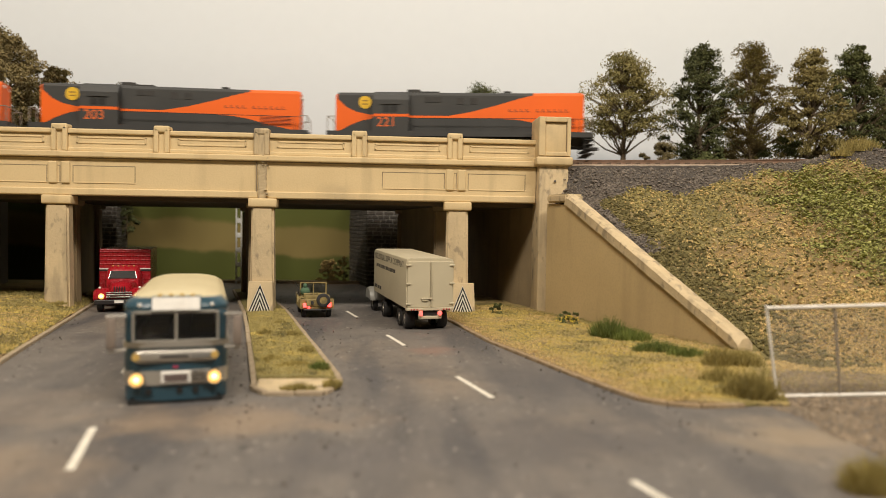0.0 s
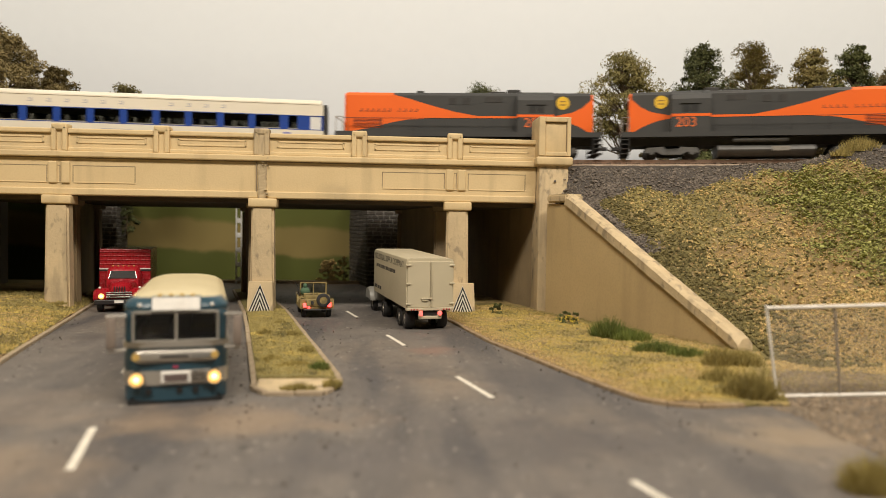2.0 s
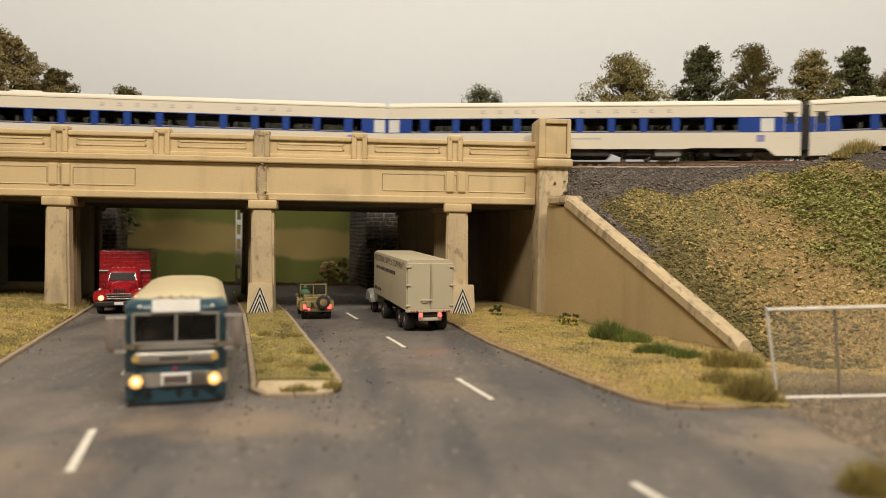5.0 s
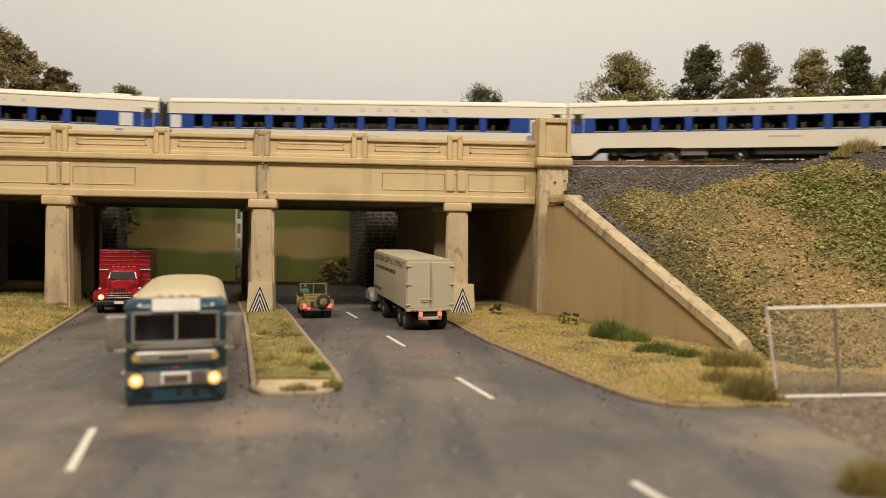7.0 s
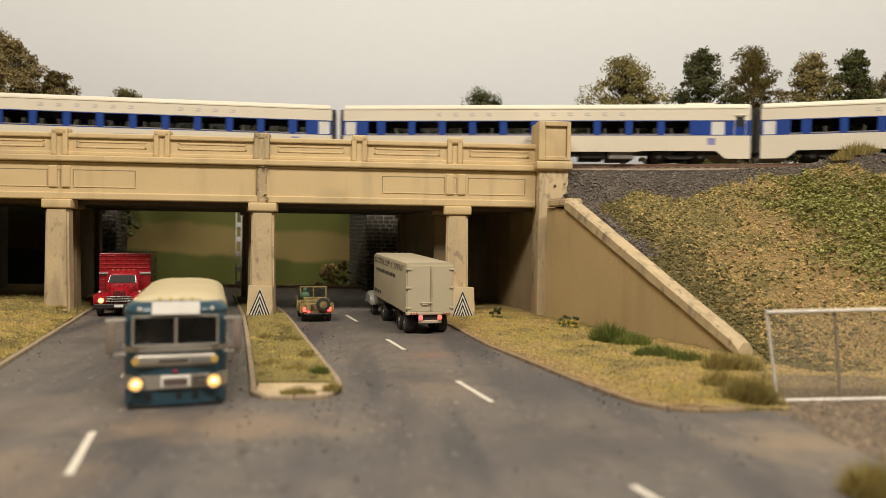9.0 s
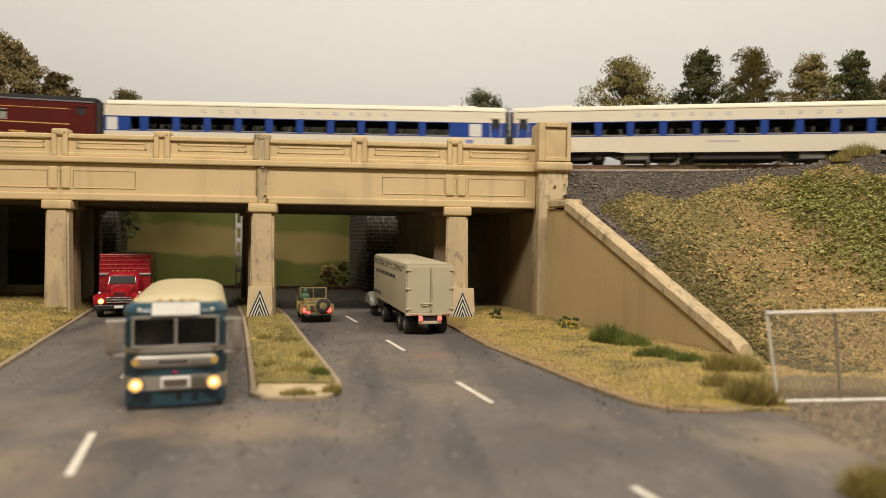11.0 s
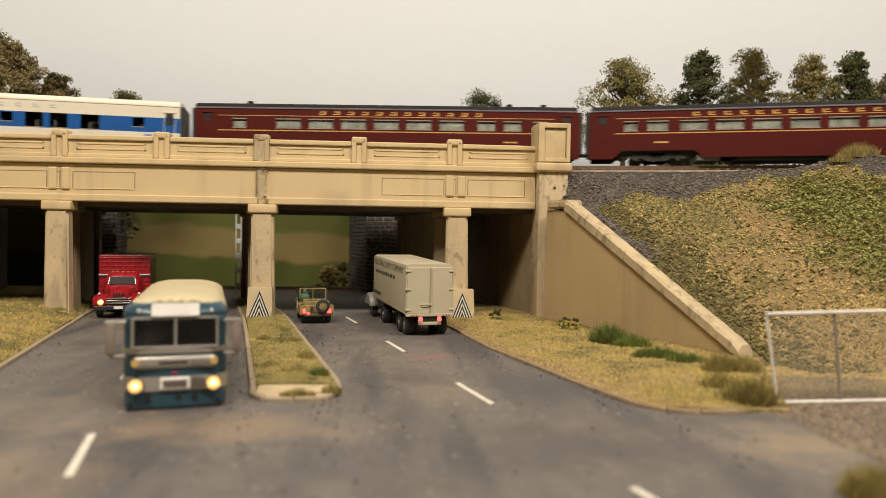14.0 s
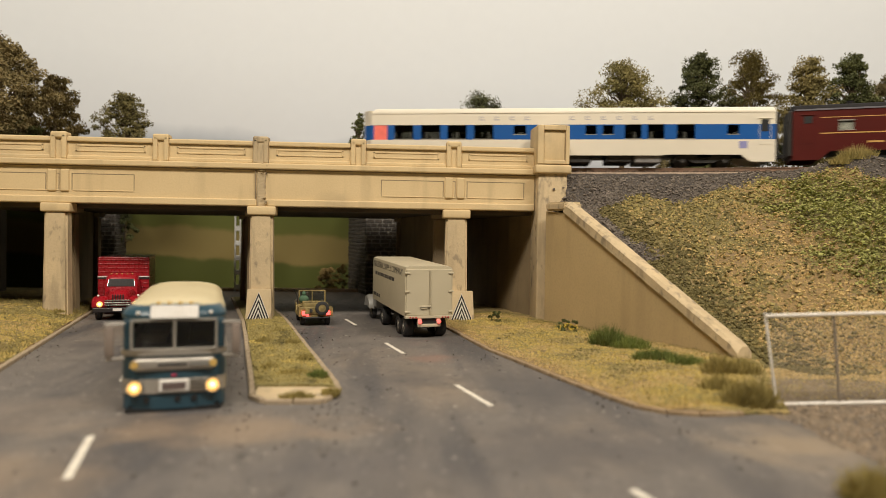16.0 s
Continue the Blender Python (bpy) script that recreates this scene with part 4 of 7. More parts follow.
G, O, W_ = FIBRE_GREEN, FIBRE_OLIVE, STRAW
for x, y, z, rx, ry, h, n, m_ in (
        (10.5, 32.3, 0.2, 0.8, 0.7, 1.25, 1300, G), (11.3, 31.2, 0.2, 0.8, 0.6, 0.85, 1000, G), (11.3, 28.3, 0.2, 1.0, 0.6, 0.7, 1300, G), (12.2, 27.3, 0.2, 0.8, 0.5, 0.6, 900, G),
        (12.5, 25.2, 0.15, 0.55, 0.5, 1.1, 900, O), (13.3, 25.2, 0.15, 0.8, 0.5, 1.0, 800, O), (11.3, 20.75, 0.06, 0.7, 0.45, 1.2, 1400, O), (11.2, 22.6, 0.12, 0.6, 0.5, 0.9, 700, O),
        (9.95, 13.4, -0.05, 0.6, 0.4, 1.0, 900, O), (-2.75, 22.05, 0.12, 0.55, 0.24, 0.36, 500, O), (-1.85, 22.8, 0.12, 0.2, 0.2, 0.3, 90, O),
        (-4.4, 26.8, 0.15, 0.35, 0.3, 0.4, 420, O), (-2.4, 25.2, 0.15, 0.35, 0.3, 0.42, 420, G), (-3.3, 25.7, 0.15, 0.6, 0.35, 0.36, 520, O), (-3.3, 28.8, 0.15, 0.3, 0.4, 0.38, 380, O), (-5.8, 33.5, 0.15, 0.35, 0.4, 0.4, 380, O), (-4.4, 33.0, 0.15, 0.35, 0.5, 0.4, 380, O), (-5.6, 37.0, 0.15, 0.4, 0.5, 0.35, 300, O), (-1.75, 22.6, 0.12, 0.3, 0.3, 0.4, 320, O),
        (27.4, 38.7, 10.2, 1.1, 0.5, 1.1, 800, W_), (30.0, 37.2, 10.2, 1.3, 0.6, 1.3, 800, W_), (26.2, 38.6, 9.9, 0.6, 0.4, 0.7, 350, W_), (33, 35.5, 10.1, 1.6, 0.7, 1.0, 300, W_),
        (-19.2, 42.2, 0.6, 0.5, 0.3, 0.3, 160, O), (8.9, 40.6, 0.2, 0.5, 0.3, 0.35, 150, O), (9.8, 38.4, 0.2, 0.6, 0.3, 0.4, 160, G), (7.2, 41.5, 0.2, 0.5, 0.4, 0.4, 160, O)):
    green = m_ is G
    tuft("grass_tuft", x, y, z, rx, ry, h, n, m_, "tuft of %s model grass fibres" % ("dark green" if green else "straw" if m_ is W_ else "olive brown"))
stuff("verge_fibres", fib[0], STRAW, "short straw fibres in the verge turf")
stuff("island_fibres", fib[2], FIBRE_OLIVE, "short olive fibres in the island turf")
# ---- vehicles on the road ----
RUBBER = mat("tyre_rubber", (0.018, 0.017, 0.016), (0.035, 0.032, 0.03), 0.8, grain=12, stain=3)
CHROME = mat("chrome", (0.62, 0.6, 0.56), (0.5, 0.48, 0.44), 0.22, 1.0, grain=10, stain=2)
TEAL = mat("teal_bus_paint", (0.022, 0.06, 0.085), (0.03, 0.07, 0.095), 0.32, grain=6, stain=1)
CREAM = mat("cream_bus_paint", (0.62, 0.53, 0.32), (0.55, 0.46, 0.27), 0.4, grain=6, stain=0.7)
SILVER = mat("silver_bus_trim", (0.45, 0.42, 0.37), (0.37, 0.34, 0.3), 0.35, 0.5, grain=8, stain=1)
WHITE = mat("white_plastic", (0.78, 0.75, 0.7), (0.7, 0.66, 0.6), 0.5)
LAMP_WARM = mat("lit_headlamp", (0.9, 0.7, 0.35), None, 0.3, glow=(1.0, 0.45, 0.06), power=0.8)
LAMP_HOT = mat("lit_bulb", (1, 0.9, 0.7), None, 0.3, glow=(1.0, 0.7, 0.3), power=2.6)
LAMP_RED = mat("lit_tail_lamp", (0.7, 0.05, 0.03), None, 0.3, glow=(1.0, 0.07, 0.06), power=4.0)
AMBER = mat("amber_marker", (0.6, 0.4, 0.12), None, 0.35)
RED = mat("red_truck_paint", (0.33, 0.01, 0.018), (0.28, 0.01, 0.016), 0.28, grain=6, stain=1)
BLACK = mat("black_plastic", (0.012, 0.012, 0.012), (0.02, 0.02, 0.02), 0.5)
BEIGE = mat("beige_trailer_paint", (0.52, 0.455, 0.32), (0.47, 0.41, 0.285), 0.5, grain=5, stain=0.5)
GREY = mat("grey_cab_paint", (0.3, 0.29, 0.26), (0.26, 0.25, 0.22), 0.4, grain=6, stain=1)
# dark brown mottling puts the jeep's small shadows into its paint
JEEP = mat("sand_olive_paint", (0.36, 0.27, 0.095), (0.12, 0.09, 0.035), 0.65, grain=5, stain=2.2, c=(0.16, 0.12, 0.045), cmix=0.5)
GREENCLOTH = mat("dull_green_cloth", (0.06, 0.12, 0.07), (0.08, 0.14, 0.08), 0.9)
INK = mat("dark_lettering", (0.05, 0.045, 0.04), (0.07, 0.06, 0.05), 0.7)


def glass(name, tint, alpha_rough=0.05):
    m = bpy.data.materials.new(name)
    m.use_nodes = True
    n, l = links(m)
    out = n["Material Output"]
    n.remove(n["Principled BSDF"])
    tr = n.new("ShaderNodeBsdfTransparent")
    tr.inputs[0].default_value = (*tint, 1)
    gl = n.new("ShaderNodeBsdfGlossy")
    gl.inputs["Roughness"].default_value = alpha_rough
    fr = n.new("ShaderNodeFresnel")
    fr.inputs[0].default_value = 1.45
    mx = n.new("ShaderNodeMixShader")
    l.new(fr.outputs[0], mx.inputs[0])
    l.new(tr.outputs[0], mx.inputs[1])
    l.new(gl.outputs[0], mx.inputs[2])
    l.new(mx.outputs[0], out.inputs[0])
    return m


GLASS = glass("clear_glass", (0.8, 0.82, 0.8))
GLASS_DARK = glass("smoked_glass", (0.35, 0.34, 0.3))


def pane(bm, name, parent, material=None, label=""):
    ob = part(name, bm, material or GLASS, parent, label)
    ob.visible_shadow = False
    return ob


def wheel(parent, x, y, r, w, hub=None, name="wheel"):
    """A wheel that lies across x: tyre with rounded shoulders, rim and hub."""
    ring = [(-w / 2, r * 0.55), (-w / 2, r * 0.88), (-w * 0.35, r), (w * 0.35, r), (w / 2, r * 0.88), (w / 2, r * 0.55)]
    bm = B()
    loft(bm, [[(px, q * math.cos(a), q * math.sin(a)) for px, q in ring] for a in [2 * math.pi * i / 18 for i in range(18)]] + [], cap=False, closed=False)
    vs = list(bm.verts)
    k = len(ring)
    for i in range(k - 1):
        bm.faces.new((vs[17 * k + i], vs[17 * k + i + 1], vs[i + 1], vs[i]))
    ty = part(name, bm, RUBBER, parent, smooth=True, at=(x, y, r))
    bm = B()
    cyl(bm, (-w * 0.42, 0, 0), (w * 0.42, 0, 0), r * 0.58, n=16)
    cyl(bm, (-w * 0.52, 0, 0), (w * 0.52, 0, 0), r * 0.2, n=10)
    part("rim", bm, hub or SILVER, ty, smooth=True)
    return ty


def plan(w, L, r=0.5, bow=0.12, tail=0.35):
    """Outline from above: bowed front at y = 0 with round corners, tail at y = L."""
    h = w / 2
    pts = []
    for i in range(9):
        x = -h + r + (w - 2 * r) * i / 8
        pts.append((x, bow * (x / h) ** 2 * 1.3))
    for i in range(1, 7):
        a = math.pi / 2 * i / 6
        pts.append((h - r + r * math.sin(a), bow + r * (1 - math.cos(a))))
    for i in range(7):
        a = math.pi / 2 * i / 6
        pts.append((h - tail + tail * math.cos(a), L - tail + tail * math.sin(a)))
    full = pts + [(-x, y) for x, y in pts[::-1]]
    out = []
    for p in full:
        if not out or (abs(p[0] - out[-1][0]) + abs(p[1] - out[-1][1])) > 1e-4:
            out.append(p)
    cx = 0
    # keep one turn round, starting at the front
    seen, res = set(), []
    for p in out:
        k = (round(p[0], 4), round(p[1], 4))
        if k not in seen:
            seen.add(k)
            res.append(p)
    return sorted(res, key=lambda p: math.atan2(p[1] - L / 2, p[0] - cx))


def bus(m):
    W, L = 2.93, 9.5
    t = thing("bus", "vintage teal and silver bus with cream roof, headlights lit", "bus", m)

    def ring(z, grow=0.0, back=0.0, material=TEAL, name="band", z1=None, label=""):
        pts = plan(W + 2 * grow, L + grow)
        pts = [(x, y - grow + back) for x, y in pts]
        return part(name, prism(B(), pts, z, z1, "z"), material, t, label, smooth=True)
    ring(0.1, -0.03, 0, TEAL, "skirt", 0.56)
    ring(0.56, 0.01, 0, SILVER, "bumper_band", 0.98, "silver band with the headlights")
    ring(0.98, -0.01, 0, TEAL, "waist_band", 1.66)
    ring(1.66, 0.02, 0, SILVER, "sill_band", 1.82, "silver sill under the windscreen")
    ring(2.7, -0.02, 0.02, SILVER, "head_band", 2.74)
    ring(2.74, 0.0, 0.03, TEAL, "head_panel", 2.86)
    # window zone: pillars, panes and a dark saloon inside
    bm = B()
    for x in (-1.36, 1.26):
        box(bm, x, x + 0.1, 0.45, L - 0.2, 1.82, 2.7)
    box(bm, -1.36, 1.36, L - 0.4, L - 0.3, 1.82, 2.7)
    part("saloon", bm, GLASS_DARK, t, "dark tinted side windows")
    for s in (-1, 1):
        for y in (0.36, 1.6, 3.0, 4.4, 5.8, 7.2, 8.6):
            part("pillar", box(B(), s * 1.34 - 0.07, s * 1.34 + 0.07, y, y + 0.16, 1.82, 2.72), TEAL, t)
        part("pillar", box(B(), s * 1.24 - 0.12, s * 1.24 + 0.12, 0.16, 0.36, 1.82, 2.72, 0.05), TEAL, t)
    bm = B()
    for x0, x1 in ((-1.2, -1.13), (1.13, 1.2), (-0.04, 0.04)):
        box(bm, x0, x1, 0.0, 0.12, 1.82, 2.72, 0.02)
    box(bm, -1.2, 1.2, 0.0, 0.12, 2.66, 2.72, 0.02)
    box(bm, -1.2, 1.2, 0.0, 0.12, 1.82, 1.87, 0.02)
    part("windscreen_frame", bm, SILVER, t, "silver windscreen frame with centre bar")
    for a, b in ((-1.13, -0.04), (0.04, 1.13)):
        pane(box(B(), a, b, 0.05, 0.07, 1.87, 2.66), "windscreen_pane", t)
    bm = B()
    box(bm, -1.2, 1.2, 0.9, L - 0.5, 1.2, 1.4)
    for k in range(6):
        for x in (-1.05, 0.35):
            box(bm, x, x + 0.75, 1.6 + 1.15 * k, 1.75 + 1.15 * k, 1.4, 2.15, 0.05)
    part("seats", bm, mat("bus_seat_cloth", (0.16, 0.12, 0.06), (0.2, 0.15, 0.07), 0.9), t)
    # roof
    bm = B()
    rings = []
    for z, k, back in ((2.84, 0.0, 0.05), (2.95, -0.05, 0.1), (3.06, -0.16, 0.24), (3.15, -0.32, 0.45), (3.22, -0.54, 0.75), (3.27, -0.8, 1.15), (3.29, -1.1, 1.7)):
        pts = plan(W + 2 * k, L - back + k, 0.55)
        rings.append([(x, y + back, z) for x, y in pts])
    loft(bm, rings)
    part("roof", bm, CREAM, t, "domed cream roof", smooth=True)
    bm = B()
    rings = []
    for z, k, back in ((2.85, 0.015, 0.02), (2.96, -0.045, 0.08), (3.06, -0.145, 0.22), (3.1, -0.21, 0.31)):
        pts = [p for p in plan(W + 2 * k, 3.2, 0.55) if p[1] < 0.8]
        rings.append([(x, y + back, z) for x, y in pts])
    loft(bm, rings, cap=False, closed=False)
    part("roof_brow", bm, TEAL, t, smooth=True)
    bm = B()
    loft(bm, [[(-0.7, 0.0, 2.74), (0.7, 0.0, 2.74), (0.7, 0.8, 2.74), (-0.7, 0.8, 2.74)], [(-0.68, 0.16, 3.14), (0.68, 0.16, 3.14), (0.68, 0.9, 3.14), (-0.68, 0.9, 3.14)]])
    part("sign_housing", bm, TEAL, t)
    sign = part("destination_sign", box(B(), -0.66, 0.66, 0.2, 0.3, 2.78, 3.1), WHITE, t, "white ribbed destination sign")
    for k in range(12):
        x = -0.66 + 0.11 * k
        bm = loft(B(), [[(x + 0.005, -0.05, 2.76), (x + 0.105, -0.05, 2.76), (x + 0.105, 0.06, 2.76), (x + 0.005, 0.06, 2.76)], [(x + 0.005, 0.1, 3.12), (x + 0.105, 0.1, 3.12), (x + 0.105, 0.2, 3.12), (x + 0.005, 0.2, 3.12)]])
        part("rib", bm, WHITE, sign)
    for x in (-0.45, -0.15, 0.15, 0.45):
        part("marker_lamp", ball(B(), (x, 0.24, 3.16), 0.07), AMBER, t, smooth=True)
    for x in (-1.0, 1.0):
        part("marker_lamp", ball(B(), (x, 0.12, 2.9), 0.06), WHITE, t, smooth=True)
    # front fittings
    bm = box(B(), -1.15, 1.15, -0.06, 0.1, 1.22, 1.6, 0.12, 3)
    gr = part("grille_bar", bm, SILVER, t, "silver grille bar with rounded ends", smooth=True)
    part("grille_slot", box(B(), -0.45, 0.35, -0.075, 0.0, 1.36, 1.44, 0.02), BLACK, gr)
    part("grille_slot", box(B(), 0.42, 0.98, -0.075, 0.0, 1.32, 1.48, 0.02), mat("grey_grille", (0.2, 0.19, 0.17)), gr)
    for x in (-1.08, 1.08):
        part("turn_lamp", cyl(B(), (x, -0.1, 1.42), (x, 0.0, 1.42), 0.11), AMBER, gr, smooth=True)
    for x in (-1.07, 1.07):
        h = part("headlight", cyl(B(), (x, -0.1, 0.76), (x, 0.1, 0.76), 0.19, n=20), LAMP_WARM, t, "glowing warm headlight", smooth=True)
        part("bulb", ball(B(), (x, -0.1, 0.76), 0.085), LAMP_HOT, h, smooth=True)
        part("bezel", cyl(B(), (x, -0.06, 0.76), (x, 0.08, 0.76), 0.235, n=20), CHROME, h, smooth=True)
    gp = part("plate_frame", box(B(), -0.42, 0.42, -0.07, 0.05, 0.6, 0.96, 0.04), WHITE, t)
    part("plate_panel", box(B(), -0.32, 0.32, -0.085, 0.0, 0.68, 0.88), mat("brown_panel", (0.14, 0.1, 0.09)), gp)
    for z in (0.64, 0.76, 0.88):
        part("trim_bar", box(B(), 0.44, 0.82, -0.05, 0.05, z, z + 0.06, 0.015), CHROME, t)
    for x, w in ((-0.75, 0.16), (0.1, 0.12), (0.55, 0.18)):
        part("skirt_vent", cyl(B(), (x, -0.03 + 0.03, 0.38), (x, 0.12, 0.38), 0.09), BLACK, t)
    part("badge", box(B(), -0.08, 0.06, -0.03, 0.05, 1.04, 1.12, 0.02), mat("red_badge", (0.4, 0.03, 0.08)), t)
    for s in (-1, 1):
        bm = B()
        cyl(bm, (s * 1.36, 0.1, 2.6), (s * 1.86, -0.12, 2.62), 0.05, n=8)
        cyl(bm, (s * 1.36, 0.1, 1.62), (s * 1.8, -0.12, 1.62), 0.05, n=8)
        mi = part("mirror_bracket", bm, SILVER, t)
        part("mirror_head", box(B(), s * 1.72 - 0.12, s * 1.72 + 0.12, -0.2, -0.08, 1.68, 2.58, 0.06, 2), mat("mirror_back_grey", (0.24, 0.19, 0.155)), mi, "grey-brown tall mirror head", smooth=True)
        for y in (1.1, 7.2):
            wheel(t, s * 1.24, y, 0.5, 0.32)
    # black strip added as shade below the skirt; underframe set low for the same
    part("underbody_shade", box(B(), -1.3, 1.3, 0.06, 0.4, 0.0, 0.12), BLACK, t)
    part("underframe", box(B(), -1.25, 1.25, 0.2, L - 0.4, 0.03, 0.2), BLACK, t)
    return t


def red_truck(m):
    t = thing("box_truck", "glossy red box truck with lit headlights and chrome bumper", "truck", m)
    bm = box(B(), -1.5, 1.5, 3.0, 8.4, 0.85, 3.72, 0.05)
    bx = part("cargo_box", bm, RED, t)
    bm = B()
    for k in range(11):
        z = 1.0 + 0.25 * k
        box(bm, -1.52, 1.52, 2.97, 3.05, z, z + 0.05, 0.012)
        for s in (-1, 1):
            box(bm, s * 1.49, s * 1.49 + s * 0.03 if s > 0 else -1.49, 3.1, 8.3, z, z + 0.05) if s > 0 else box(bm, -1.52, -1.49, 3.1, 8.3, z, z + 0.05)
    part("ribs", bm, RED, bx)
    part("stripe", box(B(), -1.51, 1.51, 2.955, 3.0, 2.42, 2.48), WHITE, bx)
    part("stripe", box(B(), -1.51, 1.51, 2.957, 3.0, 2.3, 2.4), BLACK, bx)
    # cab: rounded shell with split screen
    bm = B()
    rings = []
    for z, w, y0 in ((0.75, 1.0, 1.5), (1.75, 1.02, 1.55), (2.0, 0.98, 1.62), (2.45, 0.9, 1.85), (2.62, 0.8, 2.0), (2.7, 0.55, 2.25)):
        pts = [(-w, 2.95), (-w, y0 + 0.3), (-w + 0.12, y0 + 0.08), (-w + 0.35, y0), (w - 0.35, y0), (w - 0.12, y0 + 0.08), (w, y0 + 0.3), (w, 2.95)]
        rings.append([(x, y, z) for x, y in pts])
    loft(bm, rings)
    cab = part("cab", bm, RED, t, smooth=True)
    bm = B()
    loft(bm, [[(-0.78, 1.57, 1.93), (0.78, 1.57, 1.93), (0.78, 1.68, 1.93), (-0.78, 1.68, 1.93)], [(-0.7, 1.76, 2.38), (0.7, 1.76, 2.38), (0.7, 1.9, 2.38), (-0.7, 1.9, 2.38)]])
    part("windscreen", bm, mat("dark_windscreen", (0.02, 0.016, 0.015), None, 0.25, spec=0.15), cab, "dark glossy windscreen")
    bm = B()
    for s in (-1, 1):
        loft(bm, [[(s * 0.8, 1.55, 1.93), (s * 0.77, 1.55, 1.93), (s * 0.77, 1.6, 1.93), (s * 0.8, 1.6, 1.93)], [(s * 0.72, 1.74, 2.36), (s * 0.69, 1.74, 2.36), (s * 0.69, 1.8, 2.36), (s * 0.72, 1.8, 2.36)]])
    part("screen_trim", bm, CHROME, cab)
    for x in (-0.6, -0.3, 0, 0.3, 0.6):
        part("roof_lamp", ball(B(), (x, 2.05, 2.68), 0.05), AMBER, cab, smooth=True)
    bm = B()
    rings = []
    for y, w, z in ((0.05, 0.45, 1.45), (0.25, 0.55, 1.68), (0.9, 0.68, 1.78), (1.65, 0.85, 1.86)):
        rings.append([(-w, y, 0.75), (-w, y, z - 0.3), (-w * 0.8, y, z - 0.08), (-w * 0.35, y, z), (w * 0.35, y, z), (w * 0.8, y, z - 0.08), (w, y, z - 0.3), (w, y, 0.75)])
    part("hood", loft(bm, rings), RED, t, smooth=True)
    bm = B()
    for x in (-0.28, -0.14, 0, 0.14, 0.28):
        box(bm, x - 0.03, x + 0.03, -0.02, 0.1, 1.05, 1.55, 0.015)
    part("grille", bm, BLACK, t)
    for s in (-1, 1):
        bm = B()
        rings = []
        for y, z0, z1, w in ((-0.05, 0.85, 1.0, 0.3), (0.02, 0.75, 1.22, 0.42), (0.35, 0.7, 1.4, 0.46), (0.9, 0.75, 1.42, 0.46), (1.5, 0.72, 1.1, 0.42), (1.75, 0.65, 0.8, 0.4)):
            c = s * 1.0
            rings.append([(c - w, y, z0), (c - w, y, z1 - 0.15), (c - w * 0.6, y, z1), (c + w * 0.6, y, z1), (c + w, y, z1 - 0.15), (c + w, y, z0)])
        fe = part("fender", loft(bm, rings), RED, t, smooth=True)
        h = part("headlight", cyl(B(), (s * 0.98, -0.14, 0.98), (s * 0.98, 0.05, 0.98), 0.17, n=16), LAMP_WARM, fe, "glowing headlight", smooth=True)
        part("fender_lamp", ball(B(), (s * 1.1, 0.25, 1.46), 0.08), WHITE, fe, smooth=True)
        wheel(t, s * 1.12, 0.75, 0.5, 0.32)
        wheel(t, s * 1.1, 6.3, 0.5, 0.55)
        bulb = part("bulb", ball(B(), (s * 0.98, -0.15, 0.98), 0.1), LAMP_HOT, fe, smooth=True)
    for z in (0.88, 1.02, 1.16):
        part("grille_bar", box(B(), -0.72, 0.72, -0.1, 0.06, z, z + 0.08, 0.025), CHROME, t)
    part("bumper", box(B(), -1.35, 1.35, -0.22, -0.02, 0.5, 0.78, 0.05), mat("dark_bumper", (0.03, 0.025, 0.025), None, 0.35), t)
    part("plate", box(B(), -0.25, 0.25, -0.24, -0.2, 0.58, 0.74), WHITE, t, "small white plate")
    part("chassis", box(B(), -0.6, 0.6, 0.3, 8.2, 0.55, 0.85), BLACK, t)
    return t


def lettering(words, size, parent, m, material):
    cu = bpy.data.curves.new("lettering", "FONT")
    cu.body, cu.size, cu.align_x, cu.extrude = words, size * S, "LEFT", 0.002 * S
    tmp = new("lettering_source", cu)
    dg = bpy.context.evaluated_depsgraph_get()
    me = bpy.data.meshes.new_from_object(tmp.evaluated_get(dg))
    bpy.data.objects.remove(tmp)
    me.materials.clear()
    me.materials.append(material)
    ob = new("lettering", me)
    ob.parent = parent
    ob.matrix_local = m
    return ob


